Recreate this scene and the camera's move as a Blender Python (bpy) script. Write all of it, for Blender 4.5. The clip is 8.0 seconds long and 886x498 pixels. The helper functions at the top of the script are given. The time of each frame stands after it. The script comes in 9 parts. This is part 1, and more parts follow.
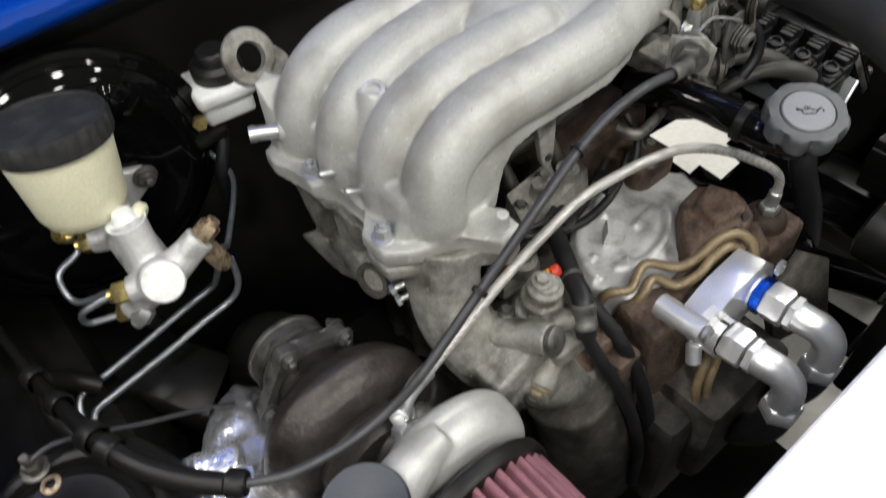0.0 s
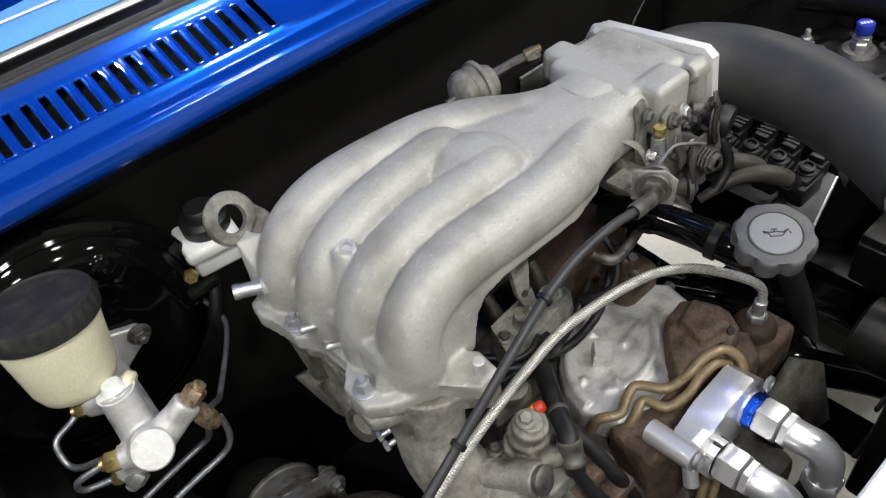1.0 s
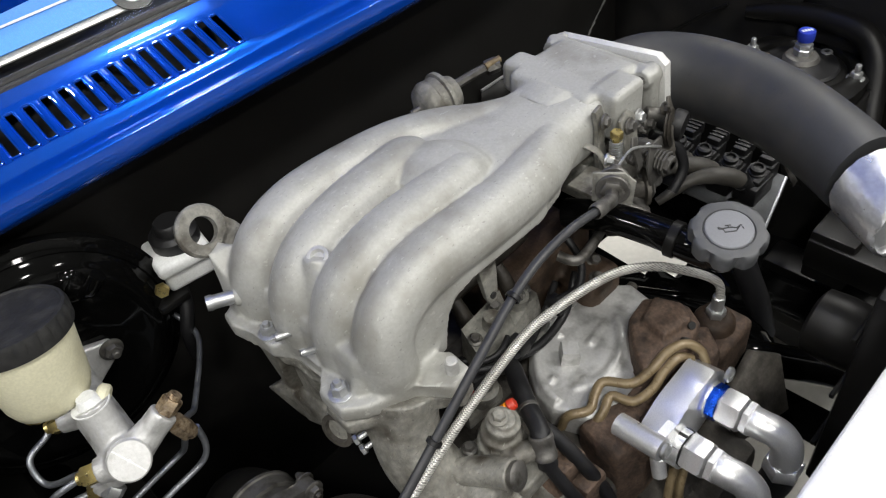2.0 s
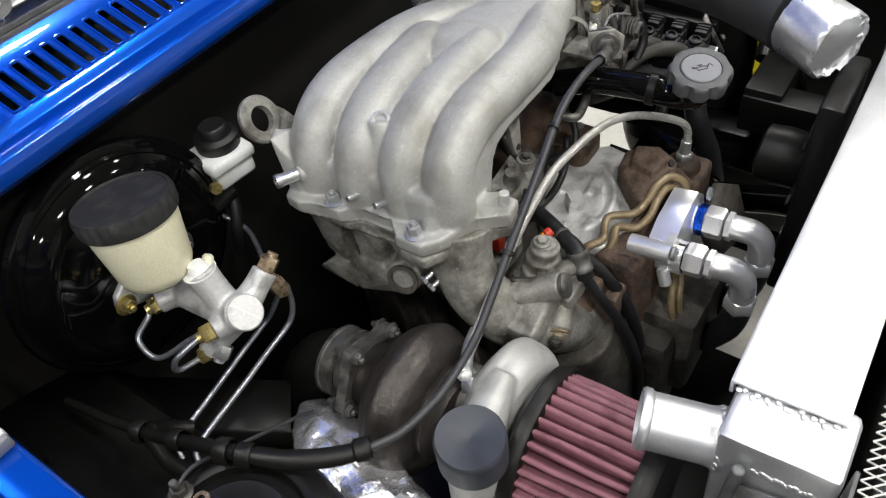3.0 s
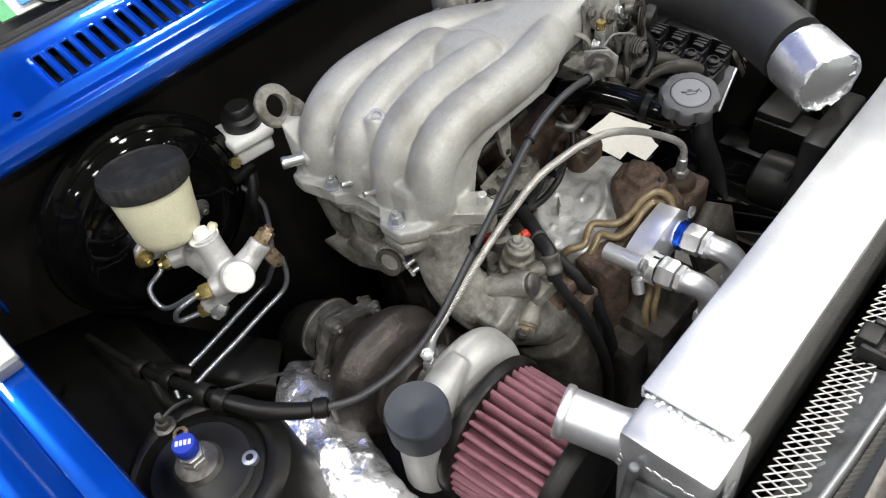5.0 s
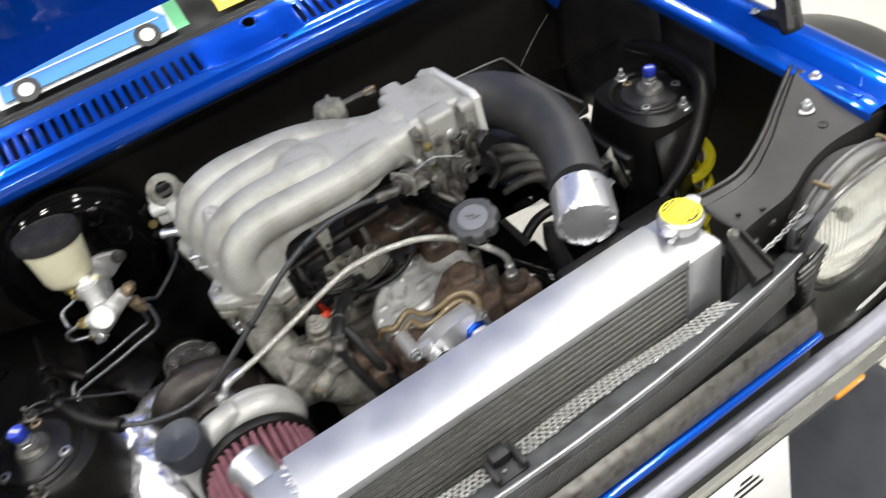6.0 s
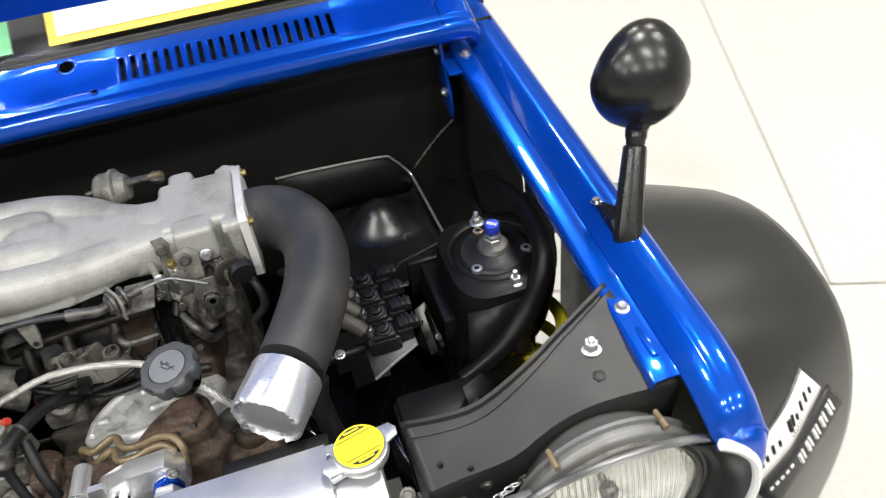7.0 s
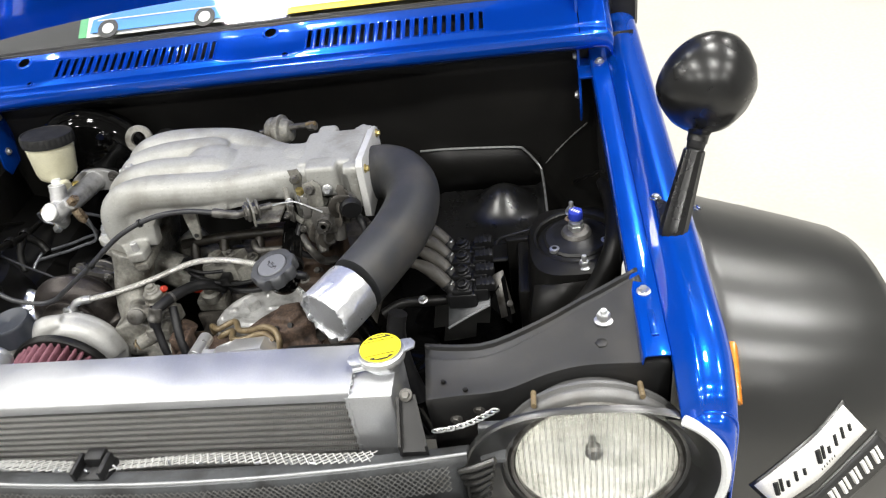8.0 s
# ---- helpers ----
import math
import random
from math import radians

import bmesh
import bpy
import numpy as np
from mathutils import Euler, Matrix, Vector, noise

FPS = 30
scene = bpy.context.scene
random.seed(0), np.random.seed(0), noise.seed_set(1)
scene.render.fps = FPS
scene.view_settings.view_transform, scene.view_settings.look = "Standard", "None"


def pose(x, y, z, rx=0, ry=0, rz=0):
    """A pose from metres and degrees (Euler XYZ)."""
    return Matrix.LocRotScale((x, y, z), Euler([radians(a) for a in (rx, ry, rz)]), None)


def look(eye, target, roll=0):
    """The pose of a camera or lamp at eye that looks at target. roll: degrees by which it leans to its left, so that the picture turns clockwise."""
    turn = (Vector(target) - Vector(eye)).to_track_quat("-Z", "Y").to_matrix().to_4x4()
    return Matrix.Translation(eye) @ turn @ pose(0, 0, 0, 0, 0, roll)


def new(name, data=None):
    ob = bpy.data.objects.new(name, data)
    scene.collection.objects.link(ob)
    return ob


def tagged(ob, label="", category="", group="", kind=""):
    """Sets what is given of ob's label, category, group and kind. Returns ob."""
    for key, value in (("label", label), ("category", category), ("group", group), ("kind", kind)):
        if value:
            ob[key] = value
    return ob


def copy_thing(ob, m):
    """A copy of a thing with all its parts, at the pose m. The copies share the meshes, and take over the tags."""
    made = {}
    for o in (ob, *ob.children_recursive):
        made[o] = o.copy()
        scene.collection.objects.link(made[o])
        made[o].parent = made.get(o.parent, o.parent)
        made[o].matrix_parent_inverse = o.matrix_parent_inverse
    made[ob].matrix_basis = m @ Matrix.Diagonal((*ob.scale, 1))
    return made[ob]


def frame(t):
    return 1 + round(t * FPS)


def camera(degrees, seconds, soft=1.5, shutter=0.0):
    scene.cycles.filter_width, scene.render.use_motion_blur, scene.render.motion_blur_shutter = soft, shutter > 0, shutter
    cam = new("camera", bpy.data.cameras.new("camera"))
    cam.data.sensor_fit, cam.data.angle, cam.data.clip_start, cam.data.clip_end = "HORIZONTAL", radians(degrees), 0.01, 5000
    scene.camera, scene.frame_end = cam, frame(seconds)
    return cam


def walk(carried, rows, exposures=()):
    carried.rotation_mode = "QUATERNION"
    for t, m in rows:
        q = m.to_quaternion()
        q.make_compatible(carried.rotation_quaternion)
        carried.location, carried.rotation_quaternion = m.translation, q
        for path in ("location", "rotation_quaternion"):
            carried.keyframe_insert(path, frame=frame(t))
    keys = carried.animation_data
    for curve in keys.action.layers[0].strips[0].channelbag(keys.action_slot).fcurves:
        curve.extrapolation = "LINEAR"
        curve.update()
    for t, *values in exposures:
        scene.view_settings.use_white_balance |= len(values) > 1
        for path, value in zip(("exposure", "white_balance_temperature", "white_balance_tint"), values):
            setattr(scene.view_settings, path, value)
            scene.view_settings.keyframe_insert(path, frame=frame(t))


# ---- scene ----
cam = camera(61.6, 8.0, soft=1.15, shutter=0.3)
PATH = [
    (0, (-0.404, -0.3, 1.224), (0.373, 0.743, -0.296), -4.9),
    (0.2, (-0.390, -0.298, 1.243), (0.416, 0.805, -0.218), -6.3),
    (0.5, (-0.375, -0.304, 1.262), (0.44, 0.849, -0.154), -8.4),
    (1, (-0.349, -0.302, 1.271), (0.472, 0.881, -0.116), -10.3),
    (1.2, (-0.341, -0.304, 1.262), (0.49, 0.897, -0.105), -10.9),
    (2.3, (-0.402, -0.315, 1.28), (0.572, 0.756, -0.1), -9.2),
    (2.5, (-0.454, -0.308, 1.281), (0.556, 0.698, -0.122), -9.7),
    (2.8, (-0.544, -0.318, 1.279), (0.495, 0.650, -0.127), -10.2),
    (3, (-0.567, -0.307, 1.286), (0.486, 0.592, -0.157), -9.4),
    (3.2, (-0.576, -0.321, 1.270), (0.494, 0.606, -0.143), -11.1),
    (3.5, (-0.568, -0.325, 1.263), (0.472, 0.613, -0.165), -11.3),
    (4, (-0.549, -0.332, 1.248), (0.458, 0.623, -0.192), -9.2),
    (4.2, (-0.549, -0.342, 1.254), (0.454, 0.609, -0.191), -7.9),
    (5.3, (-0.527, -0.493, 1.383), (0.249, 0.618, -0.087), -12.3),
    (5.5, (-0.463, -0.592, 1.421), (0.172, 0.65, -0.012), -16.2),
    (5.8, (-0.298, -0.733, 1.463), (0.236, 0.598, 0.070), -15.6),
    (6, (-0.197, -0.755, 1.458), (0.319, 0.601, 0.081), -16.3),
    (6.2, (-0.084, -0.757, 1.438), (0.430, 0.622, 0.078), -16.2),
    (6.5, (0.072, -0.752, 1.42), (0.572, 0.623, 0.056), -10.0),
    (6.8, (0.212, -0.710, 1.432), (0.630, 0.670, 0.046), -6.7),
    (7, (0.287, -0.704, 1.424), (0.587, 0.755, 0.091), -7.8),
    (7.2, (0.363, -0.708, 1.421), (0.442, 0.787, 0.097), -9.7),
    (7.5, (0.445, -0.765, 1.417), (0.281, 0.751, 0.122), -10.0),
    (7.8, (0.457, -0.828, 1.422), (0.194, 0.712, 0.186), -10.6),
    (8, (0.459, -0.871, 1.417), (0.178, 0.701, 0.213), -10.3),
]
walk(cam, [(t, look(eye, target, roll)) for t, eye, target, roll in PATH], exposures=[(0.0, 0.0), (0.5, 0.0), (1.0, -0.08), (2.5, -0.12), (3.2, 0.0), (4.2, 0.0), (5.5, 0.08), (6.0, 0.03), (7.0, 0.08), (8.0, 0.20)])

# ---- light ----
world = bpy.data.worlds.new("hall_air")
scene.world = world
world.use_nodes = True
world.node_tree.nodes["Background"].inputs[0].default_value = (0.93, 0.96, 1.0, 1)
world.node_tree.nodes["Background"].inputs[1].default_value = 0.25
scene.view_settings.exposure = 0.0


# ---- materials ----
def make_mat(name, base, rough=0.5, metal=0.0, dark=None, stain=0.0, scale=20.0, grain=200.0, bump=0.0, coat=0.0,
             rvar=0.1, coat_rough=0.05, bump_scale=None, light=None, spec=0.5, bdist=0.001, trans=0.0, per_object=0.0, flecks=0.0):
    """Principled surface with stains at one scale and grain at another."""
    m = bpy.data.materials.new(name)
    m.use_nodes = True
    nt = m.node_tree
    bs = nt.nodes["Principled BSDF"]
    bs.inputs["Metallic"].default_value = metal
    bs.inputs["Coat Weight"].default_value = coat
    bs.inputs["Coat Roughness"].default_value = coat_rough
    bs.inputs["Specular IOR Level"].default_value = spec
    bs.inputs["Transmission Weight"].default_value = trans
    geo = nt.nodes.new("ShaderNodeNewGeometry")
    src = geo.outputs["Position"]

    def noise_tex(s, detail=6.0):
        n = nt.nodes.new("ShaderNodeTexNoise")
        n.inputs["Scale"].default_value = s
        n.inputs["Detail"].default_value = detail
        nt.links.new(src, n.inputs["Vector"])
        return n

    def ramp(a, b, out):
        r = nt.nodes.new("ShaderNodeMapRange")
        r.inputs["From Min"].default_value, r.inputs["From Max"].default_value = a, b
        nt.links.new(out, r.inputs["Value"])
        return r.outputs["Result"]

    def mix(fac, a, b, kind="MIX"):
        x = nt.nodes.new("ShaderNodeMix")
        x.data_type, x.blend_type = "RGBA", kind
        for sock, v in ((x.inputs["Factor"], fac), (x.inputs["A"], a), (x.inputs["B"], b)):
            if hasattr(v, "is_linked"):
                nt.links.new(v, sock)
            else:
                sock.default_value = v
        return x.outputs["Result"]

    c = (*base, 1)
    big, fine = noise_tex(scale), noise_tex(grain, 4.0)
    d = (*(dark or [v * 0.6 for v in base]), 1)
    l = (*(light or [min(1, v * 1.15) for v in base]), 1)
    col = mix(ramp(0.35, 0.75, fine.outputs["Fac"]), c, l)
    fac = ramp(0.62 - 0.25 * stain, 0.85 - 0.2 * stain, big.outputs["Fac"])
    col = mix(fac, col, d)
    if flecks:
        # fine bright scuffs and dark pits, both drawn out a little
        for s, a, b, c2 in ((130.0, 0.655, 0.70, [min(1, v * 1.4) for v in base]), (210.0, 0.66, 0.72, [v * 0.45 for v in base])):
            mp = nt.nodes.new("ShaderNodeMapping")
            mp.inputs["Rotation"].default_value = (0.3, 0.5, 0.9)
            mp.inputs["Scale"].default_value = (1.0, 2.6, 1.4)
            nt.links.new(src, mp.inputs["Vector"])
            n = noise_tex(s, 3.0)
            nt.links.new(mp.outputs["Vector"], n.inputs["Vector"])
            mu = nt.nodes.new("ShaderNodeMath")
            mu.operation = "MULTIPLY"
            nt.links.new(ramp(a, b, n.outputs["Fac"]), mu.inputs[0])
            mu.inputs[1].default_value = flecks
            col = mix(mu.outputs["Value"], col, (*c2, 1))
    if per_object:
        oi = nt.nodes.new("ShaderNodeObjectInfo")
        v = nt.nodes.new("ShaderNodeMapRange")
        v.inputs["To Min"].default_value, v.inputs["To Max"].default_value = 1 - per_object, 1 + per_object
        nt.links.new(oi.outputs["Random"], v.inputs["Value"])
        col = mix(1.0, col, v.outputs["Result"], "MULTIPLY")
    nt.links.new(col, bs.inputs["Base Color"])
    rr = nt.nodes.new("ShaderNodeMapRange")
    rr.inputs["To Min"].default_value, rr.inputs["To Max"].default_value = max(0.02, rough - rvar), min(1, rough + rvar)
    nt.links.new(noise_tex(scale * 2.3).outputs["Fac"], rr.inputs["Value"])
    nt.links.new(rr.outputs["Result"], bs.inputs["Roughness"])
    if bump:
        bn = nt.nodes.new("ShaderNodeBump")
        bn.inputs["Strength"].default_value = bump
        bn.inputs["Distance"].default_value = bdist
        nt.links.new(noise_tex(bump_scale or grain, 5.0).outputs["Fac"], bn.inputs["Height"])
        nt.links.new(bn.outputs["Normal"], bs.inputs["Normal"])
    return m


def glow_mat(name, colour, strength):
    m = bpy.data.materials.new(name)
    m.use_nodes = True
    bs = m.node_tree.nodes["Principled BSDF"]
    bs.inputs["Base Color"].default_value = (*colour, 1)
    bs.inputs["Emission Color"].default_value = (*colour, 1)
    bs.inputs["Emission Strength"].default_value = strength
    return m


def glass_mat(name, colour=(1, 1, 1), rough=0.0, bump=0.0, bump_scale=60.0):
    m = make_mat(name, colour, rough, trans=1.0, rvar=0.0, dark=colour, light=colour, bump=bump, bump_scale=bump_scale)
    m.node_tree.nodes["Principled BSDF"].inputs["IOR"].default_value = 1.45
    return m


BLUE = make_mat("blue_paint", (0.002, 0.064, 0.46), 0.22, 0.52, dark=(0.002, 0.056, 0.42), light=(0.002, 0.072, 0.50), stain=-0.3, scale=6, grain=900, coat=1.0,
                coat_rough=0.01, rvar=0.03, bump=0.02, bump_scale=40, bdist=0.0005, spec=0.0)
BAY = make_mat("bay_black", (0.0066, 0.0064, 0.0060), 0.40, spec=0.24, dark=(0.009, 0.0085, 0.0075), stain=0.3, scale=9, grain=500, bump=0.25, bump_scale=350, bdist=0.0004, rvar=0.12)
APRON = make_mat("apron_black", (0.0125, 0.0125, 0.0125), 0.42, spec=0.42, dark=(0.026, 0.024, 0.022), stain=0.55, scale=16, grain=600, bump=0.25, bump_scale=500, bdist=0.0003, rvar=0.14, flecks=0.6)
GLOSS = make_mat("gloss_black", (0.0025, 0.0025, 0.0025), 0.06, spec=0.17, dark=(0.004, 0.004, 0.004), scale=14, grain=300, bump=0.015, bump_scale=40, rvar=0.03)
PLASTIC = make_mat("black_plastic", (0.008, 0.008, 0.0085), 0.45, spec=0.4, dark=(0.014, 0.014, 0.014), stain=0.2, scale=40, grain=900, bump=0.2, bump_scale=1200, bdist=0.0002)
CAPRIM = make_mat("dark_grey_plastic", (0.062, 0.064, 0.068), 0.45, scale=50, grain=900, bump=0.15, bump_scale=1500, bdist=0.0002)
CAPGREY = make_mat("grey_plastic", (0.16, 0.165, 0.18), 0.40, scale=50, grain=900, bump=0.15, bump_scale=1500, bdist=0.0002)
RUBBER = make_mat("rubber", (0.009, 0.009, 0.01), 0.48, spec=0.4, dark=(0.016, 0.0155, 0.015), stain=0.3, scale=60, grain=700, bump=0.15)
HOSE = make_mat("silicone_hose", (0.031, 0.032, 0.034), 0.50, dark=(0.058, 0.055, 0.050), stain=0.6, scale=16, grain=1400, bump=0.35, bump_scale=1800, bdist=0.0003, rvar=0.14, flecks=0.5)
CAST = make_mat("cast_aluminium", (0.395, 0.395, 0.370), 0.50, 0.22, dark=(0.265, 0.258, 0.228), light=(0.45, 0.45, 0.428), stain=0.62, scale=22, grain=330, bump=0.35,
                bump_scale=480, bdist=0.0006, rvar=0.16, flecks=0.5)
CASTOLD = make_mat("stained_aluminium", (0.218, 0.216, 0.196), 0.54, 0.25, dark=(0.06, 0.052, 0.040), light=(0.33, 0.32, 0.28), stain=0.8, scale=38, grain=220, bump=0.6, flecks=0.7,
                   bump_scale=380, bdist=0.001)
CASTPALE = make_mat("pale_aluminium", (0.52, 0.52, 0.51), 0.42, 0.4, dark=(0.22, 0.218, 0.205), stain=0.5, scale=48, grain=300, bump=0.5, bump_scale=420, bdist=0.0007)
ALU = make_mat("brushed_aluminium", (0.56, 0.57, 0.585), 0.40, 0.85, dark=(0.48, 0.49, 0.51), stain=0.5, scale=12, grain=700, bump=0.08, bump_scale=260, rvar=0.14)
COMPRESSOR = make_mat("bare_casting", (0.42, 0.42, 0.405), 0.44, 0.35, dark=(0.30, 0.295, 0.275), stain=0.4, scale=30, grain=500, bump=0.3, bump_scale=520, bdist=0.0004)
MACHINED = make_mat("machined_aluminium", (0.86, 0.865, 0.87), 0.30, 0.78, dark=(0.80, 0.80, 0.81), stain=0.0, scale=14, grain=800, bump=0.04, rvar=0.08)
SATIN = make_mat("mirror_black", (0.008, 0.008, 0.008), 0.28, dark=(0.01, 0.01, 0.01), scale=14, grain=900, rvar=0.04)
PALEALU = make_mat("pale_adaptor", (0.72, 0.72, 0.70), 0.4, 0.3, dark=(0.6, 0.6, 0.57), stain=0.2, scale=40, grain=500)
STEEL = make_mat("zinc_steel", (0.56, 0.57, 0.57), 0.34, 0.85, dark=(0.35, 0.34, 0.32), stain=0.3, scale=90, grain=900, bump=0.08)
TRIM = make_mat("silver_trim", (0.42, 0.43, 0.44), 0.35, 0.6, dark=(0.3, 0.3, 0.3), stain=0.3, scale=30, grain=500)
GRUBBY = make_mat("grubby_iron", (0.07, 0.064, 0.055), 0.6, 0.2, dark=(0.02, 0.018, 0.015), light=(0.11, 0.10, 0.085), stain=0.6, scale=45, grain=300, bump=0.5, bump_scale=420, bdist=0.0008)
DULL = make_mat("dull_steel", (0.15, 0.145, 0.135), 0.5, 0.75, dark=(0.055, 0.05, 0.042), stain=0.6, scale=80, grain=600, bump=0.3)
LINE = make_mat("pipe_steel", (0.30, 0.315, 0.34), 0.38, 0.8, dark=(0.17, 0.18, 0.195), stain=0.3, scale=60, grain=800)
IRON = make_mat("heat_stained_iron", (0.040, 0.034, 0.031), 0.38, 0.55, dark=(0.016, 0.013, 0.012), light=(0.062, 0.054, 0.049), stain=0.55, scale=24, grain=250, bump=0.55,
                bump_scale=300, bdist=0.001)
RUST = make_mat("rusty_iron", (0.075, 0.05, 0.037), 0.75, 0.15, dark=(0.028, 0.02, 0.016), light=(0.15, 0.10, 0.07), stain=0.6, scale=60, grain=260, bump=0.8,
                bump_scale=260, bdist=0.0016)
BRASS = make_mat("yellow_zinc", (0.62, 0.5, 0.2), 0.3, 0.9, dark=(0.35, 0.26, 0.12), stain=0.3, scale=120, grain=800)
BRONZE = make_mat("aged_bronze", (0.19, 0.145, 0.082), 0.30, 0.15, dark=(0.10, 0.072, 0.038), stain=0.5, scale=70, grain=500)
COPPER = make_mat("rusty_brass", (0.34, 0.25, 0.15), 0.4, 0.75, dark=(0.09, 0.055, 0.03), light=(0.55, 0.45, 0.33), stain=0.7, scale=190, grain=500, bump=0.4)
CREAM = make_mat("cream_plastic", (0.63, 0.605, 0.44), 0.4, dark=(0.54, 0.505, 0.34), stain=0.3, scale=25, grain=500, bump=0.05)
WHITEP = make_mat("white_plastic", (0.72, 0.73, 0.72), 0.4, dark=(0.6, 0.6, 0.58), scale=30, grain=500)
PINK = make_mat("filter_cotton", (0.165, 0.058, 0.078), 0.70, dark=(0.095, 0.028, 0.040), light=(0.25, 0.115, 0.14), stain=0.4, scale=60, grain=2200, bump=0.5, bump_scale=2600, bdist=0.0004)
FOIL = make_mat("crinkled_foil", (0.90, 0.91, 0.94), 0.22, 0.85, dark=(0.8, 0.82, 0.86), scale=30, grain=300, bump=0.7, bump_scale=75, bdist=0.005, rvar=0.1)
FOILTAPE = make_mat("foil_tape", (0.80, 0.81, 0.83), 0.30, 0.85, dark=(0.70, 0.72, 0.75), scale=30, grain=300, bump=0.5, bump_scale=45, bdist=0.003, rvar=0.08)
ANOD = make_mat("blue_anodised", (0.01, 0.08, 0.55), 0.25, 0.9, scale=60, grain=600)
KNOB = make_mat("blue_knob", (0.03, 0.06, 0.5), 0.35, 0.3, scale=60, grain=600)
YELLOW = make_mat("yellow_paint", (0.75, 0.66, 0.02), 0.35, scale=60, grain=700, coat=0.3)
ORANGE = make_mat("orange_plastic", (0.8, 0.28, 0.02), 0.25, scale=60, grain=700, coat=0.5)
RED = make_mat("red_plastic", (0.4, 0.03, 0.012), 0.4, scale=60, grain=700)
CHROME = make_mat("chrome", (0.85, 0.86, 0.88), 0.07, 1.0, scale=20, grain=300, rvar=0.03)
REFLECT = make_mat("lamp_reflector", (0.86, 0.85, 0.80), 0.22, 0.66, dark=(0.60, 0.59, 0.54), stain=0.5, scale=42, grain=300, bump=0.9, bump_scale=38, bdist=0.010)
LENS = glass_mat("fluted_glass", (0.96, 0.97, 0.95), 0.05, 0.0)


def pane_mat(name, tint):
    """Thin clear pane: see-through, with gloss that grows towards the edge-on view."""
    m = bpy.data.materials.new(name)
    m.use_nodes = True
    nt = m.node_tree
    nt.nodes.remove(nt.nodes["Principled BSDF"])
    out = nt.nodes["Material Output"]
    clear, gloss = nt.nodes.new("ShaderNodeBsdfTransparent"), nt.nodes.new("ShaderNodeBsdfGlossy")
    clear.inputs["Color"].default_value = (*tint, 1)
    gloss.inputs["Roughness"].default_value = 0.02
    fr, mx = nt.nodes.new("ShaderNodeFresnel"), nt.nodes.new("ShaderNodeMixShader")
    fr.inputs["IOR"].default_value = 1.3
    nt.links.new(fr.outputs["Fac"], mx.inputs["Fac"])
    nt.links.new(clear.outputs["BSDF"], mx.inputs[1])
    nt.links.new(gloss.outputs["BSDF"], mx.inputs[2])
    nt.links.new(mx.outputs["Shader"], out.inputs["Surface"])
    return m


GLASS = pane_mat("window_glass", (0.97, 0.99, 0.98))
HOLE = make_mat("dark_hole", (0.002, 0.002, 0.002), 0.95, spec=0.0)
FLARE = make_mat("satin_black", (0.011, 0.011, 0.0105), 0.31, dark=(0.014, 0.014, 0.0135), scale=8, grain=900, bump=0.08, bump_scale=1500, bdist=0.0002, rvar=0.05, spec=1.0)
GREYP = make_mat("grey_paint", (0.10, 0.105, 0.11), 0.42, 0.2, dark=(0.05, 0.05, 0.05), stain=0.7, scale=34, grain=500, bump=0.3, flecks=0.7)
FLOOR = make_mat("hall_floor", (0.405, 0.395, 0.365), 0.42, dark=(0.375, 0.36, 0.325), stain=0.35, scale=1.6, grain=70, bump=0.1, bump_scale=200)
JOINT = make_mat("floor_joint", (0.3, 0.29, 0.27), 0.8, scale=5, grain=100)
CARPET = make_mat("carpet", (0.05, 0.055, 0.065), 0.95, dark=(0.035, 0.04, 0.05), stain=0.3, scale=15, grain=900, bump=0.8, bump_scale=1200, bdist=0.002)
WALLP = make_mat("hall_wall", (0.55, 0.56, 0.56), 0.8, scale=1.0, grain=40, bump=0.05)
CEIL = make_mat("hall_ceiling", (0.35, 0.36, 0.37), 0.9, scale=0.8, grain=30, bump=0.05)
LAMP = glow_mat("lamp_face", (1.0, 0.98, 0.94), 125.0)
PAPER = make_mat("white_paper", (0.78, 0.77, 0.74), 0.5, dark=(0.75, 0.74, 0.7), scale=10, grain=400)
YPAPER = make_mat("yellow_paper", (0.85, 0.6, 0.06), 0.5, scale=10, grain=400)
GPAPER = make_mat("green_paper", (0.12, 0.45, 0.2), 0.5, scale=10, grain=400)
PPAPER = make_mat("pink_paper", (0.75, 0.25, 0.4), 0.5, scale=10, grain=400)
BPAPER = make_mat("blue_paper", (0.06, 0.28, 0.7), 0.5, scale=10, grain=400)
INK = make_mat("black_ink", (0.015, 0.015, 0.015), 0.5, scale=10, grain=400)
PLATEP = make_mat("plate_white", (0.8, 0.8, 0.78), 0.4, scale=10, grain=400)
PALECHROME = make_mat("pale_chrome", (0.8, 0.79, 0.75), 0.16, 0.95, dark=(0.7, 0.68, 0.62), stain=0.3, scale=12, grain=300)
GREYSTRIP = make_mat("grey_strip", (0.24, 0.245, 0.29), 0.38, 0.3, scale=20, grain=400)
SHEATH = make_mat("grey_sheath", (0.035, 0.036, 0.039), 0.42, dark=(0.022, 0.022, 0.024), stain=0.3, scale=50, grain=600)
CAPWORN = make_mat("worn_cap", (0.018, 0.0182, 0.0182), 0.68, spec=0.25, dark=(0.036, 0.0355, 0.034), stain=0.75, scale=70, grain=500, bump=0.4, bump_scale=300)
BUCKET = make_mat("bucket_steel", (0.15, 0.15, 0.147), 0.45, 0.5, dark=(0.13, 0.125, 0.115), stain=0.5, scale=50, grain=500)
